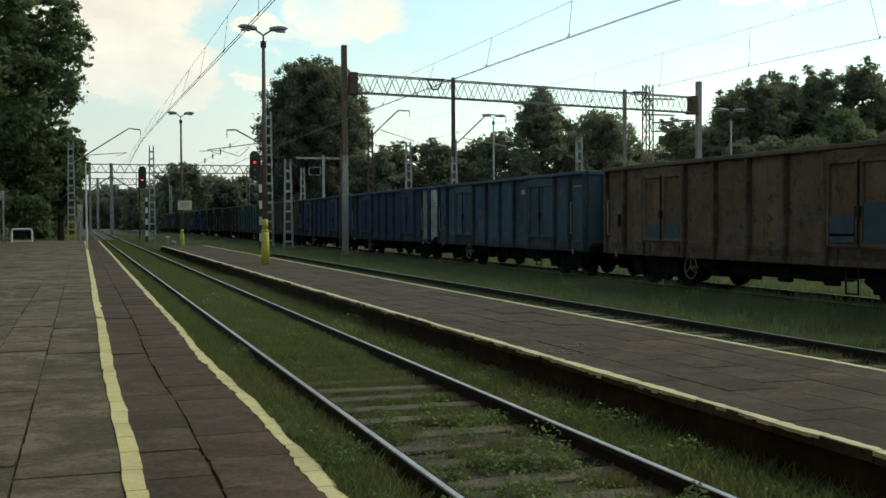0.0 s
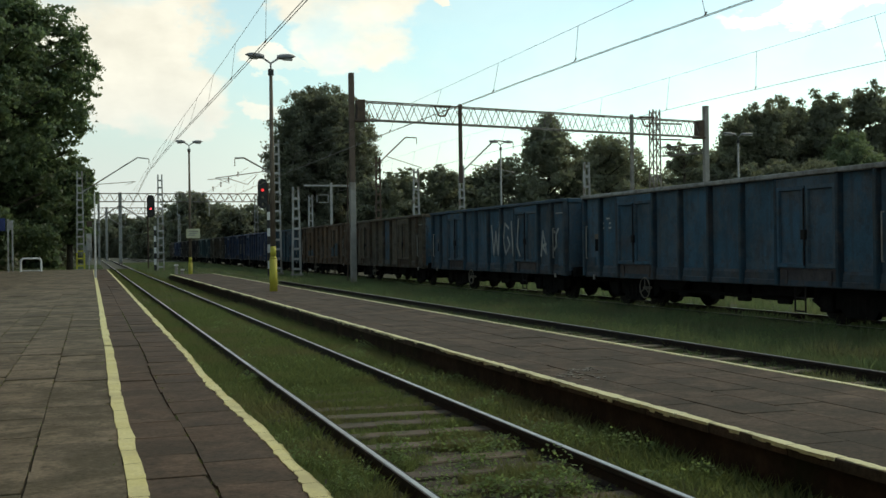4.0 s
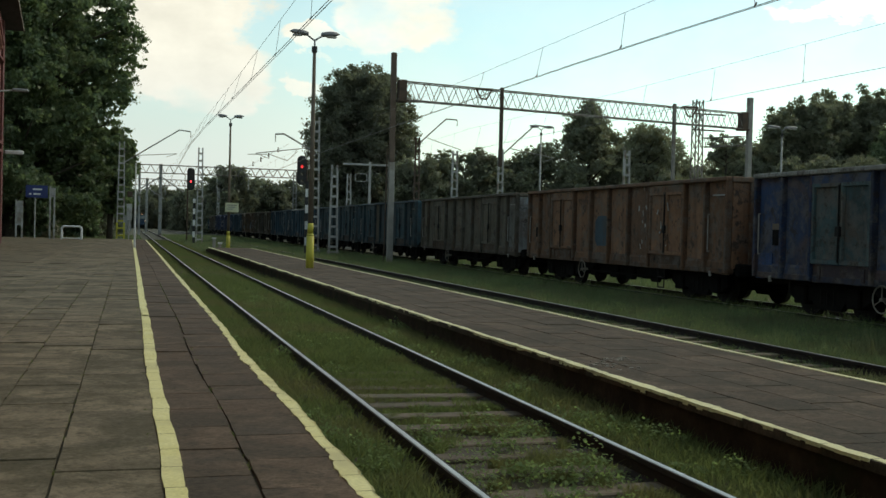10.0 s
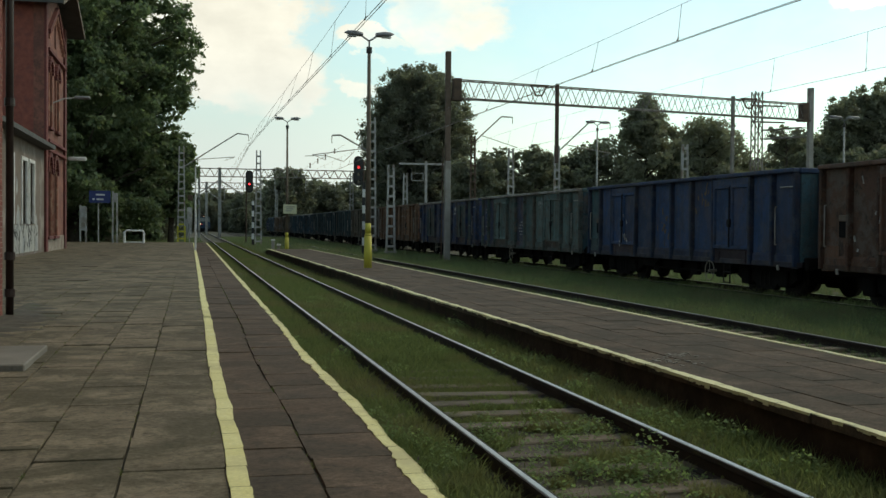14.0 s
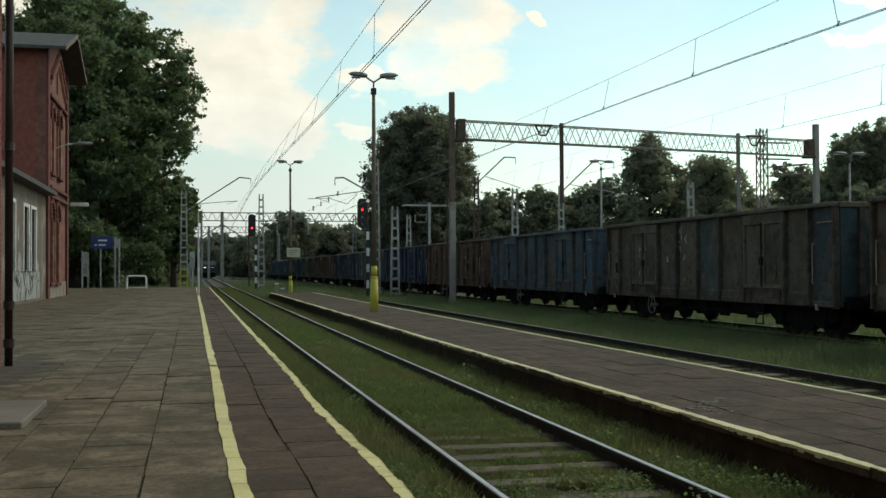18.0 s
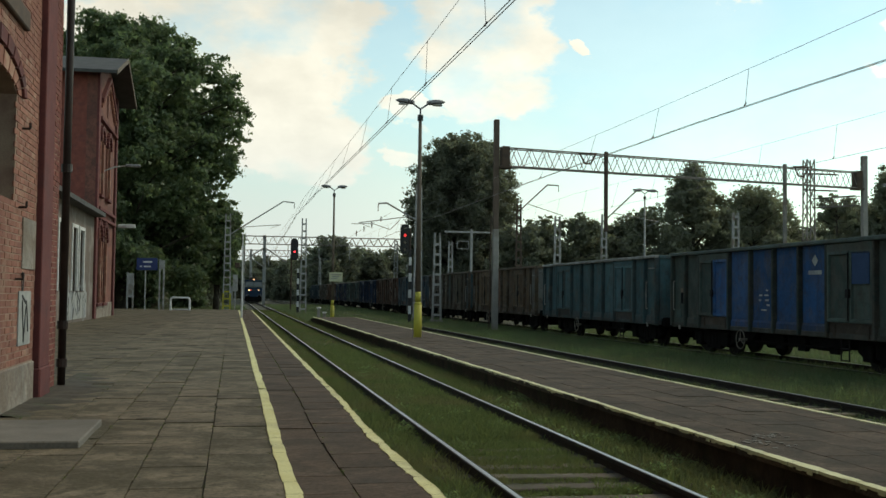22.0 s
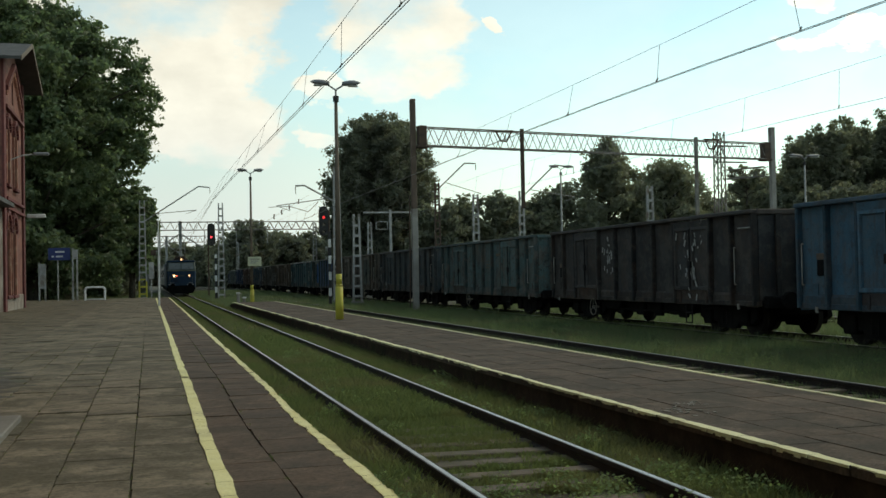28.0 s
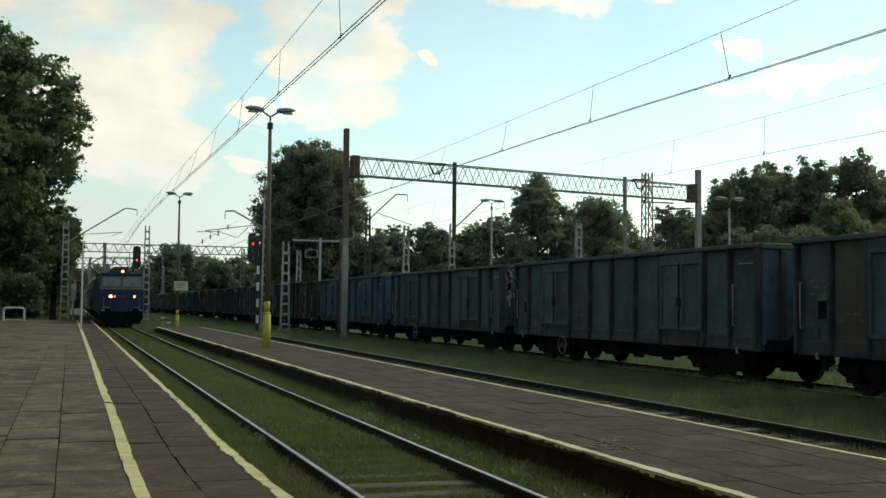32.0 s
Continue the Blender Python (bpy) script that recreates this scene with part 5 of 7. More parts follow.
for x, y, turn, s in ((25.5, 203, 50, .78), (31, 206, 100, .72), (37, 204, 150, .75), (12.5, 260, 10, .8), (3, 330, 10, .9), (12, 335, 70, .95), (-6, 330, 140, .8), (22, 300, 210, .75),
                      (44, 200, 220, .8), (51, 195, 270, .85), (58, 190, 10, .9), (-14, 150, 40, 1.1), (-9, 185, 80, 1.0), (-22, 120, 120, 1.3), (8, 338, 200, 1.05), (30, 310, 20, .8),
                      (-12, 330, 33, .8), (38, 310, 66, .9), (47, 305, 99, 1.0), (-2, 326, 31, .75), (16.5, 328, 131, .85), (5.5, 322, 44, .7), (11, 318, 54, .72), (20, 322, 12, .7),
                      (-9, 112, 20, .55), (-14, 110, 60, .6), (-20, 108, 110, .65), (-26, 106, 160, .7), (-33, 108, 210, .75), (-41, 112, 260, .9), (-50, 116, 310, 1.0), (-4.5, 128, 10, .6), (-3.4, 160, 40, .6)):
    copy_thing(dark, pose(x, y, GROUND_Z, 0, 0, turn) @ Matrix.Scale(s, 4))


def woods(label, x0, x1, y, depth, height, n, size, mat, hump=0.0):
    """A far belt of woodland, too far off to tell one tree from another."""
    blobs = []
    for i in range(int((x1 - x0) * 1.6)):
        x = rng.uniform(x0, x1)
        top = height * rng.uniform(.7, 1.05) * (1 - hump * abs(2 * (x - x0) / (x1 - x0) - 1) ** 2)
        s = height * rng.uniform(.14, .26)
        for z in np.arange(s * .4, max(top, s * .5), s * 1.1):
            blobs.append(((x + rng.normal(0, s * .4), y + rng.uniform(-depth, depth), z), (s, s, s * .8)))
    ob = new("far_woods", leaf_cloud("far_woods", blobs, n, size, mat))
    ob.location.z = GROUND_Z
    return tagged(ob, label, "woods", kind="stuff")


woods("dark far woodland beyond the yard", 13, 70, 212, 6, 10.2, 110000, .3, "leaf_grey")
woods("dark wooded rise at the end of the line", -14, 34, 345, 6, 12.0, 60000, .42, "leaf_mid", .45)
woods("dark undergrowth behind the platform end", -60, -7.5, 122, 4, 6.5, 50000, .26, "leaf_dark")
woods("leafy undergrowth behind the sidings", 24, 88, 112, 5, 7.2, 90000, .2, "leaf_mid")

# ---- station building ----
st = thing("station_building", "old red brick station building with a tall gabled wing", "building", (0, 0, 0))


def wall_y(x_face, y0, y1, z0, z1, holes, thick=0.4):
    """A wall facing +x, cut by arched openings (y0, y1, sill, spring): the rest as boxes and arch segments."""
    g = Geo()
    cuts = sorted({y0, y1, *[h[0] for h in holes], *[h[1] for h in holes]})
    for a, b in zip(cuts, cuts[1:]):
        here = sorted([h for h in holes if h[0] <= a + 1e-6 and h[1] >= b - 1e-6], key=lambda h: h[2])
        z = z0
        for h in here:
            if h[2] > z:
                g.box(x_face - thick, x_face, a, b, z, h[2])
            r, c, n = (h[1] - h[0]) / 2, (h[0] + h[1]) / 2, 10
            rise = r * h[4]
            top = h[3] + rise + 0.02
            for i in range(n):
                ya, yb = a + (b - a) * i / n, a + (b - a) * (i + 1) / n
                za = h[3] + rise * math.sqrt(max(0, 1 - ((ya - c) / r) ** 2))
                zb = h[3] + rise * math.sqrt(max(0, 1 - ((yb - c) / r) ** 2))
                g.prism([(ya, za), (yb, zb), (yb, top), (ya, top)], 0, x_face - thick, x_face)
            z = top
        if z1 > z:
            g.box(x_face - thick, x_face, a, b, z, z1)
    return g


def arch_band(x, c, r, rise, spring, w, mat, proud=.05, n=12):
    """A raised ring of bricks over an arched opening, brick by brick."""
    for i in range(n):
        a, b = math.pi * (i + .08) / n, math.pi * (i + .92) / n
        ps = [(c + math.cos(q) * (r + e), spring + math.sin(q) * (rise + e)) for q, e in ((a, 0), (b, 0), (b, w), (a, w))]
        part("arch_brick", Geo().prism(ps, 0, x - .02, x + proud), M[mat], st)


# near block along the platform
near_holes = [(11.2, 13.6, 2.65, 3.9, .14), (5.9, 8.3, 2.65, 3.9, .14), (.6, 3.0, 2.65, 3.9, .14)]
part("near_wall", wall_y(FACADE, -12, 16.85, -.2, 10.0, near_holes), M["mortar"], st, "orange-red brick wall along the platform")
g = Geo()
g.box(FACADE - 9, FACADE - .4, -12, 16.85, -.2, 10.0)
part("near_block", g, M["mortar"], st)
g = Geo()
g.box(FACADE - 9.6, FACADE + .6, -12.6, 17.0, 10.0, 10.35)
part("near_roof", g, M["roof"], st)
for h in near_holes[:1]:
    c, r = (h[0] + h[1]) / 2, (h[1] - h[0]) / 2
    arch_band(FACADE, c, r + .22, r * h[4] + .22, h[3], .17, "brick_dark")
    arch_band(FACADE, c, r, r * h[4], h[3], .2, "brick_pale", .02)
    g = Geo()
    g.box(FACADE - .32, FACADE - .28, h[0], h[1], h[2], h[3] + r * h[4])
    part("window_pane", g, M["dark_glass"], st, "dark window glass")
g = Geo()
g.cbox(FACADE - .03, FACADE + .09, 15.06, 15.8, .62, 10.0, .012)
part("pilaster", g, M["brick_dark"], st, "dark red brick pilaster")
g = Geo()
g.cbox(FACADE - .03, FACADE + .11, 15.04, 15.82, -.1, 0.62, .02)
part("plinth", g, M["brick_dark"], st)
g = Geo()
g.cbox(FACADE - .03, FACADE + .03, 10.0, 15.03, -.1, .72, .012)
part("base_course", g, M["plaster"], st, "crumbling dirty plaster at the foot of the wall")
g = Geo()
g.cbox(FACADE - .03, FACADE + .07, 11.0, 13.95, 4.72, 4.95, .015)
part("lintel", g, M["rust_steel"], st, "dark beam above the window arch")
BRICK = {}


def brick_mesh(w, mat):
    key = (round(w, 3), mat)
    if key not in BRICK:
        g = Geo()
        g.cbox(-.012, .007, -w / 2, w / 2, -.032, .032, .003)
        BRICK[key] = g.mesh("brick", M[mat])
    return BRICK[key]


def brick_face(parent, x, y0, y1, z0, z1, mat, near, skip):
    """Courses of bricks on a wall facing +x; those inside near (y0, y1, z0, z1) are parts, the rest one mesh."""
    rest = Geo()
    z, row = z0, 0
    while z < z1:
        y = y0 - (0.13 if row % 2 else 0.0)
        while y < y1:
            a, b = max(y, y0), min(y + 0.25, y1)
            ym, zm = (a + b) / 2, z + .0325
            if b - a > 0.05 and not skip(ym, zm):
                if b - a > .24 and near[0] < ym < near[1] and near[2] < zm < near[3]:
                    part("brick", brick_mesh(.25, mat), None, parent, at=(x + rng.uniform(-.003, .004), ym, zm))
                else:
                    e = rng.uniform(-.003, .004)
                    rest.box(x + e - .01, x + e + .006, a, b, z, z + .066)
            y += 0.262
        z += 0.077
        row += 1
    tagged(part("brickwork", rest, M[mat], parent), kind="stuff")


def in_arch(y, z):
    for h in near_holes:
        c, r = (h[0] + h[1]) / 2, (h[1] - h[0]) / 2
        if h[0] < y < h[1] and h[2] < z < h[3]:
            return True
        if z >= h[3] and ((y - c) / (r + .4)) ** 2 + ((z - h[3]) / (r * h[4] + .4)) ** 2 < 1:
            return True
    return False


brick_face(st, FACADE, 10.0, 15.05, .74, 9.9, "brick_pale", (13.4, 15.05, .7, 4.4), in_arch)
brick_face(st, FACADE, 15.82, 16.83, .1, 9.9, "brick", (15.82, 16.83, .2, 4.6), in_arch)
pole = thing("downpipe", "dark cast iron downpipe at the corner of the station", "pipe", (FACADE + .08, 17.0, PLAT_Z))
g = Geo()
g.tube((0, 0, -.1), (0, 0, 9.9), .058, n=14)
part("pipe", g.mesh("pipe", M["pipe_iron"], smooth=True), None, pole)
for z in (.35, .9, 3.2, 6.0, 8.6):
    g = Geo()
    g.tube((0, 0, z - .06), (0, 0, z + .06), .078, n=12)
    part("socket", g, M["pipe_iron"], pole)

for hy, hz in ((13.95, 3.55), (13.85, 2.6), (13.75, 1.75)):
    g = Geo()
    g.path([(0, 0, 0), (.1, 0, 0), (.1, 0, .07)], .014, 5)
    part("hook", g, M["pipe_iron"], st, "small iron hook", at=(FACADE, hy, hz))

# low annex and gabled wing farther along
ANX0, ANX1, W0, W1 = 34.0, 56.8, 56.8, 65.8
anx_holes = [(49.4, 51.0, 1.6, 4.4, .15), (51.6, 53.2, 1.6, 4.4, .15), (45.6, 47.2, 1.6, 4.4, .15)]
part("annex_wall", wall_y(FACADE_FAR, ANX0, ANX1, -.2, 5.3, anx_holes), M["annex_render"], st, "dirty brown rendered annex wall with graffiti")
g = Geo()
g.box(FACADE_FAR - 8, FACADE_FAR - .4, ANX0, ANX1, -.2, 5.3)
part("annex", g, M["annex_render"], st)
g = Geo()
g.prism([(FACADE_FAR + .55, 5.3), (FACADE_FAR + .55, 5.5), (FACADE_FAR - 4, 6.6), (FACADE_FAR - 8.5, 6.6), (FACADE_FAR - 8.5, 5.3)], 1, ANX0 - .4, ANX1 - .02)
part("annex_roof", g, M["roof"], st)
for h in anx_holes:
    g = Geo()
    g.box(FACADE_FAR - .2, FACADE_FAR - .16, h[0], h[1], h[2], h[3] + .1)
    w = part("window", g, M["annex_render"], st, "boarded-up window")
    g = Geo()
    for e in (h[0], h[1]):
        g.cbox(FACADE_FAR - .06, FACADE_FAR + .05, e - .09, e + .09, h[2], h[3], .01)
    g.cbox(FACADE_FAR - .06, FACADE_FAR + .05, h[0] - .09, h[1] + .09, h[3] - .02, h[3] + .14, .01)
    part("frame", g, M["white"], w, "whitish window surround")
for gy, gz, gh, gw, gm in ((14.55, 2.19, .62, .86, "plaster"), (14.36, 1.28, .66, .76, "chalk")):
    part("poster", Geo().cbox(FACADE + .004, FACADE + .022, gy - gw / 2, gy + gw / 2, gz - gh / 2, gz + gh / 2, .004), M[gm], st, "pale painted-over patch on the brick wall")
part("graffiti_band", Geo().box(FACADE_FAR - .01, FACADE_FAR + .004, 46.5, 54.6, .35, 1.55), M["chalk"], st, "pale scrawled graffiti on the annex")
scr = random.Random(11)
for gy, gz, gw, gh in ((48.4, 1.9, .9, 1.1), (48.1, 3.2, .5, .8), (53.9, 1.7, .7, .9), (51.3, 2.0, .35, 1.4)):
    q = [(gy + gw / 2 * math.cos(a) * scr.uniform(.6, 1.1), gz + gh / 2 * math.sin(a) * scr.uniform(.6, 1.1)) for a in [2 * math.pi * i / 14 for i in range(14)]]
    part("paint_patch", Geo().prism(q, 0, FACADE_FAR - .01, FACADE_FAR + .006), M["chalk"], st, "patch of peeling whitewash")
for i in range(46):
    gy, gz, gl = scr.uniform(46.8, 54.3), scr.uniform(.5, 1.9), scr.uniform(.25, .9)
    part("graffiti_stroke", Geo().box(-.003, .003, -.045, .045, -gl / 2, gl / 2), M["black" if i % 3 else "chalk"], st, at=pose(FACADE_FAR + .009, gy, gz, scr.uniform(-70, 70)))
for gy, gz, gl, ga in ((14.22, 1.25, .5, 14), (14.34, 1.2, .45, -16), (14.5, 1.3, .4, 20), (14.3, 1.5, .3, 70), (14.1, 1.72, .22, 12), (14.2, 1.72, .22, -14), (14.16, 1.82, .1, 85)):
    part("graffiti_stroke", Geo().box(-.003, .003, -.016, .016, -gl / 2, gl / 2), M["black"], st, at=pose(FACADE + .027, gy, gz, ga))

EAVE, RIDGE = 12.75, 13.95
YM = (W0 + W1) / 2
wing_holes = [(57.6, 59.1, 1.0, 4.2, 1.0), (60.1, 61.6, 1.0, 4.2, 1.0),
              (58.2, 59.3, 6.6, 9.3, 1.0), (61.2, 62.4, 6.6, 9.3, 1.0), (61.0, 61.6, 11.0, 12.2, 1.0)]
part("wing_wall", wall_y(FACADE_FAR, W0, W1, -.2, EAVE, wing_holes[:4] + [(61.0, 61.6, 11.0, 12.2, 1.0)], .5), M["brick_wing"], st, "weathered red brick gable wall")
g = Geo()
g.prism([(W0, EAVE), (W1, EAVE), (YM, RIDGE)], 0, FACADE_FAR - .5, FACADE_FAR)
part("gable", g, M["brick_wing"], st)
g = Geo()
g.box(FACADE_FAR - 12, FACADE_FAR - .5, W0, W1, -.2, EAVE)
g.prism([(W0, EAVE), (W1, EAVE), (YM, RIDGE)], 0, FACADE_FAR - 12, FACADE_FAR - .5)
part("wing", g, M["brick"], st, "dark red brick side of the wing")
for s, ye in ((-1, W0), (1, W1)):
    g = Geo()
    yo, zo = ye + s * .9, EAVE - .32
    g.prism([(yo, zo), (yo, zo + .16), (YM, RIDGE + .34), (YM, RIDGE + .16)], 0, FACADE_FAR - 12.5, FACADE_FAR + 1.0)
    part("roof_slope", g, M["roof"], st, "dark felt roof slope with a wide overhang")
    g = Geo()
    g.prism([(yo, zo - .06), (yo, zo + .18), (YM, RIDGE + .36), (YM, RIDGE + .12)], 0, FACADE_FAR + 1.0, FACADE_FAR + 1.05)
    part("bargeboard", g, M["lamp_post"], st, "weathered brown bargeboard")
for yc in (W0 + .35, W1 - .35):
    g = Geo()
    g.cbox(FACADE_FAR - .02, FACADE_FAR + .12, yc - .35, yc + .35, -.1, EAVE, .02)
    part("corner_pilaster", g, M["brick_dark"], st)
for z in (5.3, 5.75, 10.35):
    g = Geo()
    g.cbox(FACADE_FAR - .02, FACADE_FAR + .2, W0 + .7, W1 - .7, z, z + .16, .01)
    part("string_course", g, M["brick_dark"], st, "dark red brick band")
for s in (-1, 1):
    g = Geo()
    g.prism([(YM, RIDGE - 1.0), (YM, RIDGE - .75), (YM + s * 3.4, EAVE - 1.25), (YM + s * 3.4, EAVE - 1.5)], 0, FACADE_FAR - .02, FACADE_FAR + .2)
    part("gable_band", g, M["brick_dark"], st)
    for i in range(9):
        yc, zc = YM + s * (.3 + i * .36), RIDGE - 1.02 - (.3 + i * .36) * (RIDGE - EAVE + .5) / 3.4
        part("corbel", Geo().cbox(FACADE_FAR - .02, FACADE_FAR + .14, yc - .09, yc + .09, zc - .3, zc, .01), M["brick_pale"], st)
for h in wing_holes:
    c, r = (h[0] + h[1]) / 2, (h[1] - h[0]) / 2
    if h[3] < 12:
        arch_band(FACADE_FAR, c, r + .10, r + .10, h[3], .26, "brick_dark", .17)
        arch_band(FACADE_FAR, c, r, r, h[3], .1, "brick_pale", .06)
        for e in (h[0] - .1, h[1] + .1):
            part("jamb_strip", Geo().cbox(FACADE_FAR - .02, FACADE_FAR + .1, e - .1, e + .1, h[2], h[3], .01), M["brick_pale"], st)
        part("window_sill", Geo().cbox(FACADE_FAR - .02, FACADE_FAR + .2, h[0] - .2, h[1] + .2, h[2] - .16, h[2], .02), M["brick_dark"], st)
    g = Geo()
    g.box(FACADE_FAR - .3, FACADE_FAR - .26, h[0], h[1], h[2], h[3] + r)
    w = part("window", g, M["dark_glass" if h[2] > 5 else "annex_render"], st, "dark narrow arched window" if h[2] > 5 else "boarded-up arched window")
    g = Geo()
    g.cbox(FACADE_FAR - .27, FACADE_FAR - .2, c - .03, c + .03, h[2], h[3] + r * .9, .005)
    g.cbox(FACADE_FAR - .27, FACADE_FAR - .2, h[0], h[1], (h[2] + h[3]) / 2, (h[2] + h[3]) / 2 + .06, .005)
    part("glazing_bar", g, M["white"], w)
g = Geo()
g.cbox(FACADE_FAR - .02, FACADE_FAR + .05, W0 + .6, W1 - .6, -.1, 1.0, .02)
part("plinth", g, M["plaster"], st, "pale rendered plinth")
wl_ = thing("wall_lamp", "grey street lamp arm on the brick gable", "lamp", (FACADE_FAR, 59.6, 8.2))
g = Geo()
g.path([(0, 0, -.3), (.6, .3, 0), (1.3, .6, .12)], .04, 6)
part("arm", g, M["galvanised"], wl_)
g = Geo()
g.cbox(1.1, 1.9, .45, .75, .05, .2, .05)
part("head", g, M["lamp_shell"], wl_)
tree("thick old tree trunk with drooping leaves behind the platform", -1.7, 104.0, 10.5, 2.7, 4.2, 20000, .18, "leaf_dark", "broad", 36)
wl2 = thing("wall_lamp", "pale lamp under the trees at the gable corner", "lamp", (FACADE_FAR, 65.9, 5.4))
g = Geo()
g.cbox(.2, 1.2, -.1, .1, -.1, .12, .04)
part("head", g, M["white"], wl2)
g = Geo()
g.tube((0, 0, 0), (.3, 0, 0), .03, n=6)
part("arm", g, M["galvanised"], wl2)
kerb = thing("concrete_step_slab", "pale concrete slab step in front of the station door", "step", (-2.0, 11.3, PLAT_Z))
g = Geo()
g.cbox(-.75, .58, -.8, .9, -.02, .065, .012)
part("slab", g, M["step_concrete"], kerb)

# soil blown against the foot of the station wall, and tufts in the slab joints
def soil_patch(label, x0, y0, y1, reach, seed):
    r = random.Random(seed)
    g = Geo()
    n = 60
    rows = []
    for i in range(n + 1):
        y = y0 + (y1 - y0) * i / n
        w = reach * (.35 + .65 * math.sin(math.pi * i / n)) * (1 + .35 * math.sin(i * .9) + r.uniform(-.25, .25))
        rows.append([(x0, y, PLAT_Z + .022 + r.uniform(0, .012)), (x0 + w * .55, y, PLAT_Z + .014 + r.uniform(0, .008)), (x0 + max(.05, w), y, PLAT_Z - .004)])
    g.add(sum(rows, []), [(3 * i + j, 3 * i + j + 1, 3 * i + j + 4, 3 * i + j + 3) for i in range(n) for j in (0, 1)])
    return tagged(new("soil_litter", g.mesh("soil_litter", M["gravel"], smooth=True)), label, "soil", kind="stuff")


soil_patch("brown soil and grit along the foot of the station wall", FACADE, 13.0, 19.5, .75, 3)
WORN_SPOTS = ((5.00, 10.23, .12), (5.35, 10.68, .07))
WORN = Geo()
wr = random.Random(12)
for cx, cy, cw in WORN_SPOTS:
    for i in range(30):
        px, py, q = wr.gauss(cx, cw), wr.gauss(cy, cw * 1.6), wr.uniform(.008, .035)
        WORN.prism([(px + q * math.cos(a) * wr.uniform(.5, 1.1), py + q * 1.6 * math.sin(a) * wr.uniform(.5, 1.1)) for a in [math.tau * j / 9 for j in range(9)]], 2, PLAT_Z, PLAT_Z + .005 + i * .0002)
tagged(new("mortar_crumbs", WORN.mesh("mortar_crumbs", M["step_concrete"])), "pale spilt mortar stuck to the island slabs", "mortar", kind="stuff")
soil_patch("brown soil and grit beyond the corner of the station", -4.2, 16.5, 23.0, 1.3, 4)


def joint_tufts(m):
    col = rng.integers(0, 6, m)
    x = np.where(rng.random(m) < .3, .78, .24 - .52 * col) + rng.normal(0, .006, m)
    u = rng.random(m)
    y = 5.0 + 21.0 * u
    keep = np.sin(y * 2.3 + col * 1.9) + np.sin(y * 5.1 + col) > .5
    y = np.where(keep, y, np.round(y) + rng.normal(0, .05, m))
    return x, y, np.full(m, PLAT_Z - .012)


v, tri = blades(2600, joint_tufts, .022, .005, .7)
tagged(new("joint_tufts", cloud_mesh("joint_tufts", v, tri, M["grass"])), "tiny tufts of grass and moss in the slab joints", "grass", kind="stuff")

# ---- furniture at the platform end ----
sg = thing("station_sign", "blue station sign with white lettering on two thin posts", "sign", (-6.6, 86.0, 0.2))
g = Geo()
g.cbox(-.8, .76, -.03, .03, 3.05, 3.98, .01)
part("panel", g, M["sign_blue"], sg)
for x0, x1, z in ((-.3, .35, 3.68), (-.55, -.4, 3.33), (-.25, .25, 3.33)):
    part("writing_bar", Geo().box(x0, x1, -.037, -.0315, z - .06, z + .06), M["white"], sg)
g = Geo()
g.tube((-.13, .06, -.1), (-.13, .06, 3.5), .045, n=8)
part("post", g, M["galvanised"], sg)
for x, y, h, w, lab in ((-7.92, 87.0, 3.0, .42, "grey upright information panel between two posts"), (-5.42, 84.5, 4.0, .3, "tall grey double post of a sign")):
    t = thing("sign_post", lab, "post", (x, y, 0.1))
    for s in (-1, 1):
        g = Geo()
        g.cbox(s * w / 2 - .06, s * w / 2 + .06, -.05, .05, -.1, h if s < 0 else h * .97, .01)
        part("post", g, M["galvanised"], t)
    g = Geo()
    g.cbox(-w / 2 + .06, w / 2 - .06, -.02, .02, h * .35 if w > .4 else h * .8, h * .97, .005)
    part("panel", g, M["galvanised"], t)
bn = thing("bicycle_stand", "pale grey tubular stand on the platform", "stand", (-4.05, 85.0, 0.18))
for s in (-1, 1):
    g = Geo()
    g.path([(-.7, s * .2, 0), (-.7, s * .2, .85), (-.6, s * .2, 1.0), (.6, s * .2, 1.0), (.7, s * .2, .85), (.7, s * .2, 0)], .07, 8)
    part("hoop", g, M["white"], bn)
g = Geo()
g.cbox(-.7, .7, -.2, .2, .08, .16, .02)
part("base_bar", g, M["white"], bn)
for x, y, h, lab in ((5.02, 66.8, .75, "small grey concrete marker post at the island's end"), (5.42, 67.4, .45, "low white marker block at the island's end")):
    t = thing("marker_post", lab, "marker", (x, y, -.05))
    g = Geo()
    g.cbox(-.09, .09, -.09, .09, -.1, h, .03)
    part("block", g, M["concrete_post"], t)
    g = Geo()
    g.cbox(-.13, .13, -.13, .13, h, h + .1, .03)
    part("cap", g, M["white"], t)


# ---- goods train ----
PITCH, BODY, HALF = 14.6, 13.35, 1.45
Z_SILL, Z_TOP = 0.90, 3.09
POSTS = (-6.62, -5.6, -4.55, -2.6, -1.3, 0.0, 1.3, 2.6, 4.55, 5.6, 6.62)
BAYS = [(a, b) for a, b in zip(POSTS, POSTS[1:])]
DOORS = {(-4.55, -2.6), (2.6, 4.55)}
WM = {}


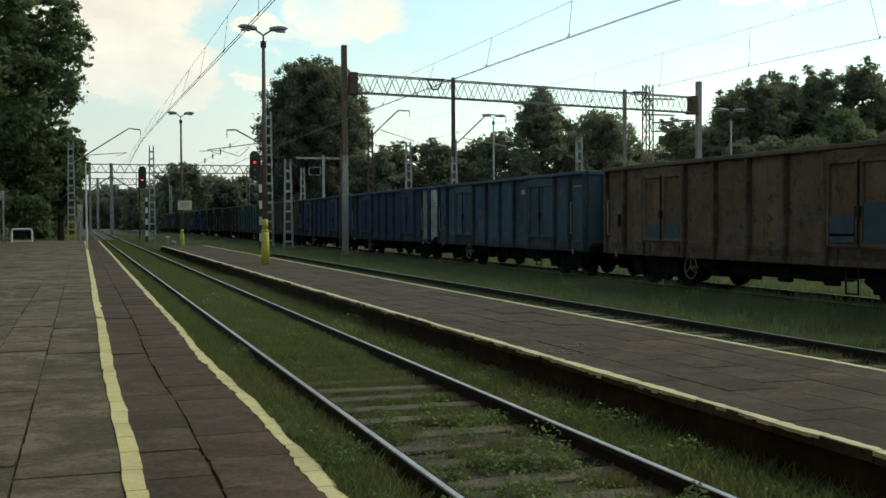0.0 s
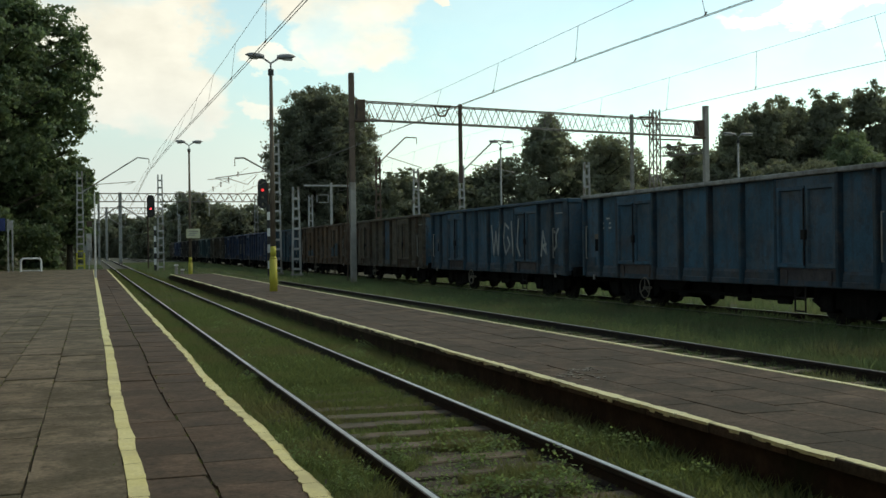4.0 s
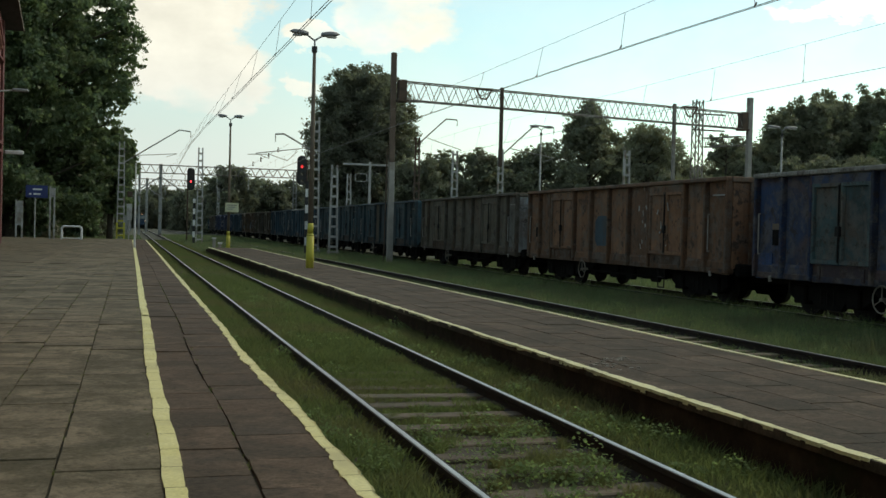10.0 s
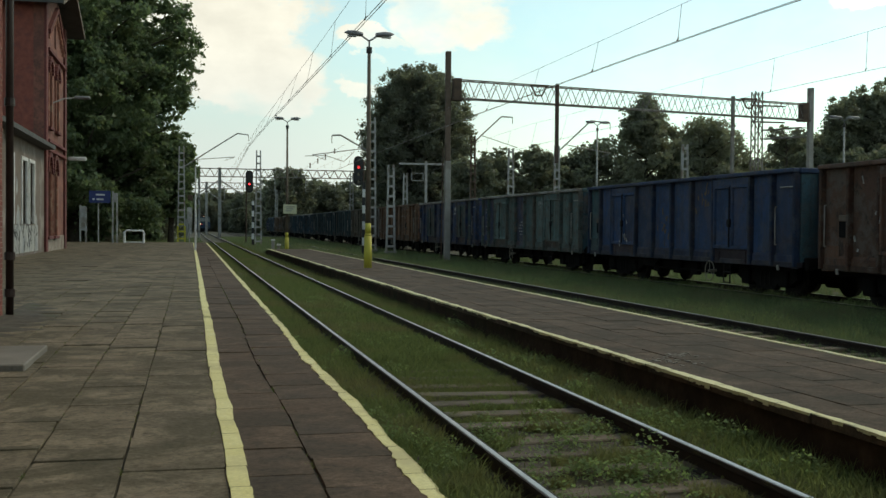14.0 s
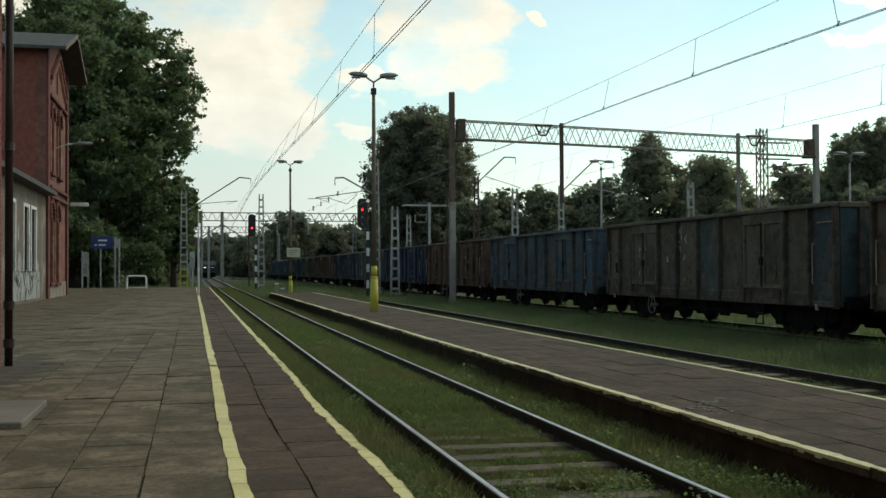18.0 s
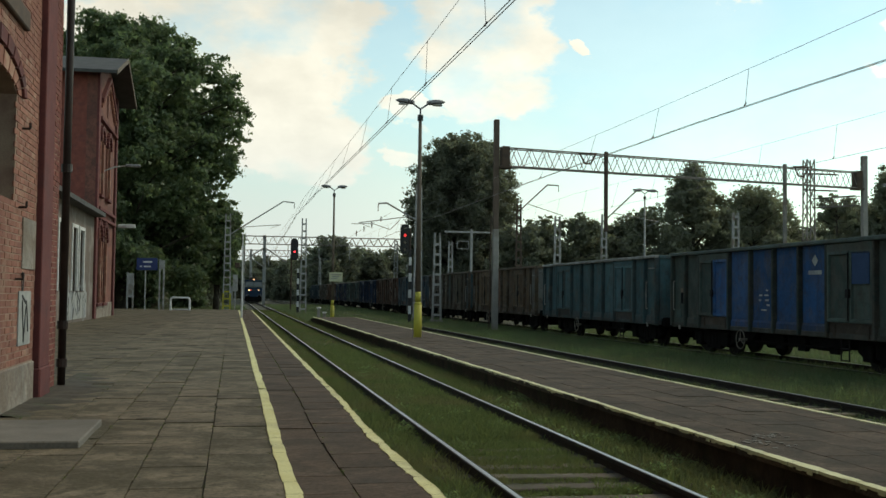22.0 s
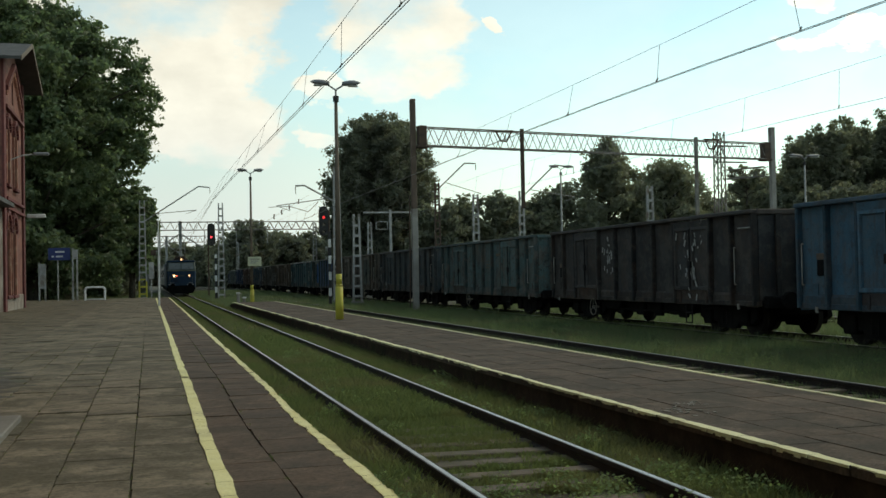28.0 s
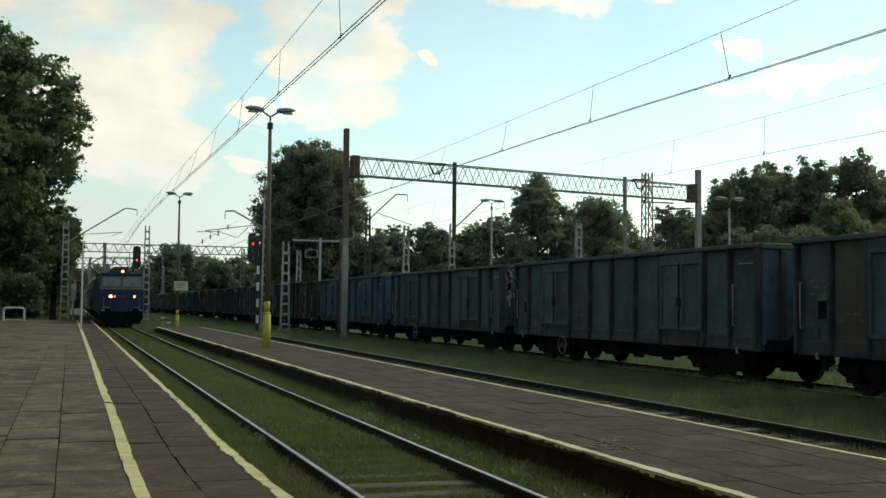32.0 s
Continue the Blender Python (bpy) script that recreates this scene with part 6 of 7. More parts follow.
def wagon_meshes():
    def keep(name, geo, mat):
        WM[name] = geo.mesh(name, M[mat])
    for w in sorted({round(b - a, 2) for a, b in BAYS}):
        g = Geo()
        g.cbox(-.02, .02, -w / 2 + .05, w / 2 - .05, Z_SILL + .0, Z_TOP - .1, .006)
        keep(f"panel{w}", g, "wagon")
    g = Geo()
    g.prism([(.0, -.05), (-.12, -.045), (-.145, -.03), (-.145, .03), (-.12, .045), (.0, .05)], 2, Z_SILL - .1, Z_TOP - .05)
    keep("post", g, "wagon")
    g = Geo()
    g.cbox(-.15, .06, -BODY / 2, BODY / 2, Z_TOP - .10, Z_TOP, .018)
    keep("top_rail", g, "wagon")
    g = Geo()
    g.cbox(-.07, .1, -BODY / 2, BODY / 2, Z_SILL - .13, Z_SILL + .01, .02)
    keep("side_sill", g, "wagon")
    for w in sorted({round(b - a, 2) for a, b in BAYS}):
        g = Geo()
        g.prism([(-.055, Z_SILL), (-.055, Z_SILL + .14), (-.02, Z_SILL + .2), (.0, Z_SILL + .2), (.0, Z_SILL)], 1, -w / 2 + .06, w / 2 - .06)
        keep(f"lower_strip{w}", g, "wagon")
    g = Geo()
    g.prism([(-.94, Z_SILL - .10), (-.5, Z_SILL - .13), (.1, Z_SILL - .115), (.94, Z_SILL - .14), (.94, Z_SILL + .24), (-.94, Z_SILL + .24)], 0, -.03, .02)
    for y in (-.7, .7):
        g.cbox(-.06, -.025, y - .05, y + .05, Z_SILL - .08, Z_SILL + .2, .01)
    keep("threshold", g, "wagon")
    g = Geo()
    g.prism([(-.34, Z_SILL - .15), (.30, Z_SILL - .13), (.30, Z_SILL + .42), (-.34, Z_SILL + .42)], 0, -.012, .02)
    keep("corner_plate", g, "wagon")
    g = Geo()
    d = .93
    g.cbox(-.045, .0, -d / 2, d / 2, Z_SILL + .25, Z_TOP - .28, .01)
    keep("door", g, "wagon")
    g = Geo()
    lo, hi = Z_SILL + .25, Z_TOP - .28
    rings = [[(x, -d / 2 + e, lo + e), (x, d / 2 - e, lo + e), (x, d / 2 - e, hi - e), (x, -d / 2 + e, hi - e)] for x, e in ((-.046, 0.0), (-.088, .004), (-.10, .016), (-.10, .085), (-.046, .10))]
    g.add(sum(rings, []), [(4 * k + i, 4 * k + (i + 1) % 4, 4 * k + 4 + (i + 1) % 4, 4 * k + 4 + i) for k in range(4) for i in range(4)])
    keep("door_frame", g, "wagon")
    g = Geo()
    g.cbox(-.10, .02, -.99, .99, Z_TOP - .3, Z_TOP - .12, .01)
    keep("door_head", g, "wagon")
    g = Geo()
    g.tube((-.125, 0, 1.2), (-.125, 0, 2.75), .018, n=6)
    g.cbox(-.16, -.09, -.07, .07, 1.72, 1.92, .01)
    g.tube((-.15, -.04, 1.8), (-.19, -.12, 1.62), .016, n=5)
    keep("door_bar", g, "wheel_steel")
    g = Geo()
    g.cbox(-HALF + .05, HALF - .05, -.03, .03, Z_SILL, Z_TOP - .05, .01)
    keep("end_wall", g, "wagon")
    g = Geo()
    g.cbox(-.07, .07, -.11, -.03, Z_SILL, Z_TOP - .13, .015)
    keep("end_post", g, "wagon")
    g = Geo()
    g.cbox(-HALF, HALF, -.1, .05, Z_TOP - .13, Z_TOP, .02)
    keep("end_rail", g, "wagon")
    g = Geo()
    g.cbox(-.03, .03, -BODY / 2, BODY / 2, Z_SILL, Z_TOP - .02, .01)
    keep("far_side", g, "wagon")
    g = Geo()
    g.cbox(-HALF + .1, HALF - .1, -BODY / 2, BODY / 2, Z_SILL - .12, Z_SILL + .1, .02)
    g.cbox(-.35, .35, -BODY / 2 + .2, BODY / 2 - .2, .55, Z_SILL - .1, .03)
    for y in (-2.4, 2.2):
        g.prism([(y - .9, .85), (y + .9, .85), (y + .5, .55), (y - .5, .55)], 0, -1.25, -1.15)
    for y in (-1.6, .9):
        g.cbox(-1.05, -.5, y - .35, y + .35, .42, Z_SILL - .1, .05)
    g.prism([(-3.1, Z_SILL - .1), (3.1, Z_SILL - .1), (2.7, .52), (1.9, .44), (-1.7, .44), (-2.6, .5)], 0, -1.0, 1.0)
    for y in (-2.2, -.7, .4, 1.9):
        g.cbox(-1.12, -.98, y - .22, y + .2, .36, .8, .03)
    g.tube((-1.1, -2.9, .5), (-1.1, 2.9, .5), .03, n=6)
    for s in (-1, 1):
        g.cbox(-1.3, 1.3, s * BODY / 2 - .16, s * BODY / 2 + .02, .72, 1.02, .03)
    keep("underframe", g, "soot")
    g = Geo()
    for s in (-1, 1):
        g.prism([(-1.42, .46), (-1.36, .76), (-.5, .70), (-.3, .84), (.3, .84), (.5, .70), (1.36, .76), (1.42, .46), (1.1, .3), (.55, .34), (.42, .18), (-.42, .18), (-.55, .34), (-1.1, .3)], 0, s * .98 - .07, s * .98 + .07)
        for y in (-.9, .9):
            g.cbox(s * 1.0 - .14, s * 1.0 + .14, y - .2, y + .2, .26, .66, .03)
        for y in (-.22, 0, .22):
            g.tube((s * 1.0, y, .28), (s * 1.0, y, .6), .075, n=8)
    g.cbox(-.9, .9, -.3, .3, .3, .82, .03)
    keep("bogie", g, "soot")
    g = Geo()
    n = 20
    g.tube((-.07, 0, 0), (.06, 0, 0), .455, n=n)
    g.tube((.03, 0, 0), (.075, 0, 0), .475, n=n)
    g.tube((-.09, 0, 0), (.08, 0, 0), .1, n=10)
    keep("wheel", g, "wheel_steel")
    g = Geo()
    g.tube((0, 0, 0), (0, -.42, 0), .085, n=10)
    g.tube((0, -.42, 0), (0, -.5, 0), .22, .2, 14)
    keep("buffer", g, "soot")
    g = Geo()
    pts = [(0, .26 * math.cos(2 * math.pi * i / 20), .26 * math.sin(2 * math.pi * i / 20)) for i in range(21)]
    g.path(pts, .016, 5)
    for q in (90, 210, 330):
        g.tube((0, 0, 0), (0, .25 * math.cos(radians(q)), .25 * math.sin(radians(q))), .012, n=4)
    g.tube((-.03, 0, 0), (.2, 0, 0), .04, n=6)
    keep("brake_wheel", g, "step_concrete")
    g = Geo()
    for y in (-.17, .17):
        g.tube((0, y, .26), (0, y, .84), .02, n=5)
    for z in (.28, .55):
        g.tube((0, -.17, z), (0, .17, z), .018, n=5)
    keep("step", g, "wheel_steel")
    g = Geo()
    g.path([(0, 0, 1.3), (-.05, 0, 1.3), (-.05, 0, 2.2), (0, 0, 2.2)], .016, 5)
    keep("grab_rail", g, "galvanised")
    g = Geo()
    g.tube((0, -.28, 2.66), (0, .28, 2.66), .018, n=6)
    keep("hand_bar", g, "galvanised")
    g = Geo()
    g.cbox(-.025, .025, -.03, .03, .72, .83, .01)
    g.cbox(-.025, .025, -.055, .03, .70, .735, .01)
    keep("tow_hook", g, "coach_pale")
    g = Geo()
    g.cbox(-.05, .0, -.15, .15, 1.5, 1.84, .01)
    keep("label_holder", g, "soot")
    g = Geo()
    g.cbox(-.055, .0, -.16, .16, 1.845, 1.98, .01)
    keep("holder_lid", g, "lamp_post")
    g = Geo()
    g.cbox(-.04, .04, -.12, .0, -.1, .1, .02)
    g.path([(0, -.1, .05), (0, -.45, -.08), (0, -.62, -.02)], .035, 6)
    keep("coupling", g, "soot")


wagon_meshes()
WAGONS = {}
# grey top rails made paler: the skylight they catch is put into the colour
PALE_RIMS = {-14, -2, -7, -8}


def wagon(k, color, end=None, end_wall=None, panels=(), marks=(), what="open goods wagon"):
    """One four-axle open wagon; color: its paint; panels: (bay, colour) of its own; marks: (y, z, w, h, material)."""
    t = thing("freight_wagon", what, "goods wagon", (TRACK_3, 0, TRAIN_Z), "open wagons of the goods train")
    own = dict(panels)
    # posts darkened: the shade on their flanks is put into their paint
    post_shade = tuple(c * .56 for c in color)
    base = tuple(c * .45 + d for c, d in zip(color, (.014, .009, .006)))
    for i, (a, b) in enumerate(BAYS):
        y, w = (a + b) / 2, round(b - a, 2)
        if (a, b) in DOORS:
            for s in (-1, 1):
                leaf = own.get((i, s), own.get(i, color))
                d = part("door", WM["door"], None, t, at=(-HALF, y + s * .475, 0), color=leaf)
                part("door_frame", WM["door_frame"], None, d, color=tuple(c * 1.15 + .004 for c in leaf))
                if s < 0:
                    part("door_bar", WM["door_bar"], None, d, at=(0, .475, 0))
            part("door_head", WM["door_head"], None, t, at=(-HALF, y, 0), color=color)
        else:
            c = own.get(i, color)
            if end and i == 0:
                c = end
            part("side_panel", WM[f"panel{w}"], None, t, at=(-HALF + .03, y, 0), color=c)
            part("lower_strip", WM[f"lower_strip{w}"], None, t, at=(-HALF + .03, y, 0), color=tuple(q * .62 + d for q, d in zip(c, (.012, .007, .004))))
    for y in POSTS:
        part("side_post", WM["post"], None, t, at=(-HALF + .03, y, 0), color=post_shade)
    rim = (0.30, 0.31, 0.30) if k in PALE_RIMS else tuple(c * .95 + .016 for c in color)
    part("top_rail", WM["top_rail"], None, t, at=(-HALF, 0, 0), color=rim)
    part("top_rail", WM["top_rail"], None, t, at=pose(HALF, 0, 0, 0, 0, 180), color=color)
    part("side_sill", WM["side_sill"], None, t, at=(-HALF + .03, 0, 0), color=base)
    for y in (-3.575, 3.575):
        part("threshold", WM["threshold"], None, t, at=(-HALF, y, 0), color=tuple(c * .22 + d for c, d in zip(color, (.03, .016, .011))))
    part("corner_plate", WM["corner_plate"], None, t, at=(-HALF, -6.32, 0), color=own.get(0, end or color))
    part("corner_plate", WM["corner_plate"], None, t, at=pose(-HALF, 6.32, 0) @ Matrix.Diagonal((1, -1, 1, 1)), color=own.get(9, color))
    part("far_side", WM["far_side"], None, t, at=(HALF, 0, 0), color=color)
    part("end_wall", WM["end_wall"], None, t, at=(0, -BODY / 2 + .03, 0), color=end_wall or end or color)
    part("end_rail", WM["end_rail"], None, t, at=(0, -BODY / 2 + .03, 0), color=color)
    for x in (-.9, -.3, .3, .9):
        part("end_post", WM["end_post"], None, t, at=(x, -BODY / 2 + .03, 0), color=post_shade)
    part("end_wall", WM["end_wall"], None, t, at=pose(0, BODY / 2 - .03, 0, 0, 0, 180), color=color)
    part("underframe", WM["underframe"], None, t)
    for by in (-4.55, 4.55):
        bo = part("bogie", WM["bogie"], None, t, at=(0, by, 0))
        for wy in (-.9, .9):
            part("wheel", WM["wheel"], None, bo, at=(-.76, wy, .475))
            part("wheel", WM["wheel"], None, bo, at=pose(.76, wy, .475, 0, 0, 180))
    for s in (-1, 1):
        for x in (-.87, .87):
            part("buffer", WM["buffer"], None, t, at=pose(x, s * BODY / 2, .92, 0, 0, 0 if s < 0 else 180))
        part("coupling", WM["coupling"], None, t, at=pose(0, s * BODY / 2, .85, 0, 0, 0 if s < 0 else 180))
    r = random.Random(k * 7 + 3)
    part("brake_wheel", WM["brake_wheel"], None, t, at=(-HALF - .05, r.choice((2.3, 1.9, -2.4, 3.1)), .55), label="grey handbrake wheel")
    part("step", WM["step"], None, t, at=(-HALF - .02, r.choice((2.9, -3.3)), 0))
    part("grab_rail", WM["grab_rail"], None, t, at=(-HALF - .02, -5.75, 0))
    part("grab_rail", WM["grab_rail"], None, t, at=(-HALF - .02, 6.5, 0))
    part("hand_bar", WM["hand_bar"], None, t, at=(-HALF - .04, -6.2, 0))
    part("tow_hook", WM["tow_hook"], None, t, at=(-HALF - .1, -5.95, 0), label="pale cream tow hook")
    part("tow_hook", WM["tow_hook"], None, t, at=(-HALF - .1, 5.95, 0), label="pale cream tow hook")
    box = part("label_holder", WM["label_holder"], None, t, at=(-HALF + .012, 5.85, 0), label="dark label holder with a pale lid")
    part("holder_lid", WM["holder_lid"], None, box)
    for i in range(34 if k == -21 else 0):
        g = Geo().box(-r.uniform(.02, .06), .03, -.003, .003, -r.uniform(.05, .2), .05)
        part("paint_mark", g, M["chalk"], t, at=pose(-r.uniform(.95, 1.36), -BODY / 2 - .004, r.gauss(2.45, .3), 0, r.uniform(-25, 25), 0))
    for y, z, w, h, m, *turn in marks:
        g = Geo()
        if min(w, h) > .4:
            rim = [(w / 2 * math.cos(q) * r.uniform(.8, 1.1) * 1.3, h / 2 * math.sin(q) * r.uniform(.8, 1.1) * 1.3) for q in [2 * math.pi * i / 22 for i in range(22)]]
            g.prism([(max(-w / 2, min(w / 2, a)), max(-h / 2, min(h / 2, b))) for a, b in rim], 0, -.004, .004)
        else:
            g.box(-.004, .004, -w / 2, w / 2, -h / 2, h / 2)
        part("paint_mark", g, M[m], t, at=pose(-HALF - (.096 if 2.6 < abs(y) < 4.55 else -.002), y, z, turn[0] if turn else 0.0))
    wear = 1.0 if color[0] >= color[2] or k in (-7, -8, -11, -12, -18) else .45
    for ob in t.children_recursive:
        ob.color = (*ob.color[:3], wear)
    WAGONS[k] = t
    return t


def sprayed(*lines, z=1.35, h=1.05, m="chalk"):
    """Large illegible sprayed strokes: each line runs through (y, height) points."""
    out = []
    for line in lines:
        for (ya, a), (yb, b) in zip(line, line[1:]):
            dy, dz = yb - ya, (b - a) * h
            out.append(((ya + yb) / 2, z + (a + b) / 2 * h, .085, math.hypot(dy, dz) + .05, m, math.degrees(math.atan2(-dy, dz))))
    return out


def flakes(seed, y, z, w, h, n, m="chalk"):
    """Small bits of pale old paint left on a panel."""
    r = random.Random(seed)
    return [(r.gauss(y, w / 3), r.gauss(z, h / 3), r.uniform(.02, .07), r.uniform(.04, .2), m, r.uniform(-35, 35)) for _ in range(n)]


def lettering(seed, y, z, rows=4, m="chalk"):
    """Rows of small illegible bars, as stencilled data on a wagon side."""
    r = random.Random(seed)
    return [(y + r.uniform(-.12, .12) + j * .3, z - i * .13, r.uniform(.08, .24), .045, m) for i in range(rows) for j in (0, 1) if r.random() < .8]


BLUE, NAVY, BRIGHT = (0.030, 0.085, 0.135), (0.021, 0.05, 0.128), (0.012, 0.072, 0.20)
TEAL, SLATE, DKTEAL = (0.045, 0.112, 0.136), (0.043, 0.086, 0.098), (0.03, 0.07, 0.092)
OLIVE, BROWN, RUST = (0.084, 0.079, 0.062), (0.128, 0.082, 0.048), (0.14, 0.07, 0.044)
GREEN, DARK, STEEL = (0.085, 0.15, 0.155), (0.028, 0.03, 0.033), (0.036, 0.102, 0.16)
W_BLUE, W_RUST, W_OLV = "faded blue open goods wagon", "rusty brown open goods wagon", "dull olive open goods wagon"
W_TEAL, W_DARK, W_GRN = "weathered teal open goods wagon", "sooty dark open goods wagon", "grey-green open goods wagon"
PLAN = {
    15: (DARK, W_DARK), 14: (NAVY, W_BLUE), 13: (OLIVE, W_OLV), 12: (DKTEAL, W_TEAL), 11: (DARK, W_DARK), 10: (OLIVE, W_OLV), 9: (NAVY, W_BLUE),
    8: (DARK, W_DARK), 7: (DARK, W_DARK), 6: (TEAL, W_TEAL), 5: (OLIVE, W_OLV), 4: (NAVY, W_BLUE), 3: (NAVY, W_BLUE), 2: (BLUE, W_BLUE), 1: (BROWN, W_RUST),
    0: ((0.094, 0.082, 0.058), W_OLV), -1: (BLUE, W_BLUE), -2: (BLUE, W_BLUE), -3: (DKTEAL, W_TEAL), -4: (DKTEAL, W_TEAL), -5: ((0.105, 0.10, 0.08), W_OLV), -6: ((0.18, 0.098, 0.058), W_RUST),
    -7: (NAVY, W_BLUE), -8: (GREEN, W_GRN), -9: ((0.017, 0.048, 0.12), W_BLUE), -10: ((0.105, 0.052, 0.036), W_RUST), -11: ((0.046, 0.098, 0.14), W_BLUE), -12: (OLIVE, W_OLV), -13: ((0.118, 0.084, 0.052), W_RUST),
    -14: ((0.046, 0.11, 0.13), W_TEAL), -15: ((0.046, 0.078, 0.074), W_GRN), -16: ((0.088, 0.084, 0.07), W_OLV), -17: ((0.036, 0.052, 0.06), W_DARK), -18: ((0.06, 0.112, 0.12), W_GRN), -19: (DARK, W_DARK), -20: (STEEL, W_BLUE),
    -21: (SLATE, W_TEAL), -22: (SLATE, W_TEAL), -23: (DKTEAL, W_GRN), -24: (OLIVE, W_OLV)}
ENDS = {-13: (0.14, 0.15, 0.145), 3: (0.42, 0.44, 0.42), -5: (0.165, 0.172, 0.165)}
END_WALLS = {-5: (0.32, 0.36, 0.38), 0: (0.05, 0.125, 0.19), -8: (0.03, 0.075, 0.10), -9: (0.035, 0.085, 0.11), -12: (0.03, 0.07, 0.085), -20: (0.035, 0.12, 0.24), -22: (0.05, 0.12, 0.16)}
PANELS = {-16: [(2, (0.055, 0.075, 0.072))], -7: [(1, SLATE), (2, SLATE), (7, SLATE)], -8: [(5, NAVY), (9, NAVY), (8, NAVY)], -15: [(6, BRIGHT), (5, BRIGHT), (4, BRIGHT), (3, BRIGHT), ((7, -1), BRIGHT)], -11: [(0, (0.04, 0.098, 0.165)), (1, (0.038, 0.092, 0.152)), (9, SLATE), (3, (0.06, 0.09, 0.10))], -23: [(8, OLIVE)], 0: [(4, STEEL)],
          -9: [(9, TEAL)], -12: [(0, DKTEAL), (4, SLATE)], -13: [(5, RUST)], -4: [(6, OLIVE)]}
MARKS = {-1: sprayed(((-.2, 1), (-.4, 0), (-.62, .8), (-.82, 0), (-1.0, 1.1)), ((-1.85, .9), (-1.5, 1.05), (-1.35, .5), (-1.55, .05), (-1.95, .35), (-1.75, .6)), ((-2.1, 1.1), (-2.25, .0), (-2.5, .6)), ((-3.0, 1.15), (-2.85, .3), (-3.1, .0)), ((-4.65, 0), (-4.8, .75), (-5.1, .05), (-4.75, .3), (-5.05, .35)), ((-5.75, .7), (-5.5, .75), (-5.4, .35), (-5.6, .15), (-5.85, .3), (-5.8, .6), (-6.0, .8))), 3: flakes(2, -6.0, 1.8, .6, 1.6, 10), -7: [(-1.95, 2.62, .2, .2, "chalk", 45), (-1.95, 2.38, .55, .1, "chalk")] + lettering(3, .55, 2.0, 5) + lettering(23, -.7, 1.7, 2) + lettering(24, -5.3, 1.9, 3), -9: flakes(4, -1.9, 2.35, .8, .7, 14, "ochre_mark") + flakes(5, .6, 1.75, .7, .8, 16, "ochre_mark") + flakes(6, 3.6, 1.6, 1.2, .8, 10),
         -10: flakes(51, 5.2, 2.2, 1.0, 1.3, 9) + flakes(52, 1.2, 2.4, 2.4, .8, 10) + flakes(53, -2.5, 2.1, 2.2, 1.4, 12) + flakes(54, -5.6, 2.0, 1.0, 1.5, 9), -19: flakes(6, -3.6, 2.0, .8, 1.7, 40) + flakes(7, 1.9, 2.0, .7, 1.5, 24),
         -22: lettering(41, -1.9, 2.2, 3, "ochre_mark") + lettering(42, 1.9, 1.7, 3, "ochre_mark"), -23: lettering(43, 5.8, 2.25, 3, "ochre_mark") + lettering(44, 4.9, 1.6, 2, "ochre_mark"),
         -18: lettering(45, -.7, 2.2, 3, "ochre_mark") + [(-1.95, 2.45, .5, .09, "ochre_mark")], 2: [(2.0, 2.0, .25, .2, "ochre_mark"), (2.0, 1.6, .3, .2, "ochre_mark"), (-2.0, 2.6, .3, .15, "chalk")],
         -15: lettering(9, .5, 1.9, 5) + [(-1.95, 2.62, .2, .2, "chalk", 45), (-1.95, 2.33, .6, .1, "chalk"), (-4.05, 2.56, .7, .39, "bright_mark"), (-4.05, 2.2, .7, .33, "bright_mark")], -20: [(-1.95, 2.66, .17, .17, "chalk", 45), (-1.95, 2.45, .5, .09, "ochre_mark"), *lettering(10, .5, 1.95, 4, "ochre_mark"), *lettering(16, -5.7, 1.9, 3)], 1: [(-1.9, 2.4, .6, .14, "ochre_mark"), (3.1, 1.43, .7, .39, "blue_mark"), (4.05, 1.4, .7, .33, "blue_mark"), (-3.1, 1.55, .7, .39, "blue_mark"), (-3.1, 1.3, .7, .2, "blue_mark"), (-4.05, 1.43, .7, .39, "blue_mark"), (-4.05, 1.8, .7, .37, "blue_mark")], -6: [(.6, 1.75, .95, .9, "blue_mark")] + flakes(61, -2.0, 1.9, .6, 1.2, 8) + flakes(62, -3.6, 2.0, 1.2, 1.4, 8),
         -17: [(5.5, 1.2, .16, .2, "chalk")] + lettering(12, .3, 2.0, 4, "ochre_mark"), -2: lettering(13, 5.2, 2.4, 3), -8: flakes(71, -1.95, 2.62, .4, .3, 9) + lettering(14, .5, 1.9, 5) + lettering(15, 5.8, 2.5, 8), -12: flakes(31, 1.0, 2.2, 1.2, 1.3, 12) + flakes(32, 3.6, 2.1, 1.4, 1.2, 8) + flakes(33, -3.6, 1.9, 1.3, 1.3, 9, "ochre_mark")}
for k, (colr, what) in sorted(PLAN.items(), reverse=True):
    wagon(k, colr, ENDS.get(k), END_WALLS.get(k), PANELS.get(k, ()), MARKS.get(k, ()), what)


# ---- locomotive and coaches on the platform track ----
loco = thing("electric_locomotive", "blue electric locomotive with lit headlights", "locomotive", (TRACK_1, 400, 0))
LW, LL = 1.48, 17.0


def shell(x, z0, z1, y0, y1, cham=.16):
    g = Geo()
    g.prism([(-x, z0), (-x, z1 - cham * 2), (-x + cham, z1 - cham * .6), (-x + cham * 3, z1), (x - cham * 3, z1), (x - cham, z1 - cham * .6), (x, z1 - cham * 2), (x, z0)], 1, y0, y1)
    return g


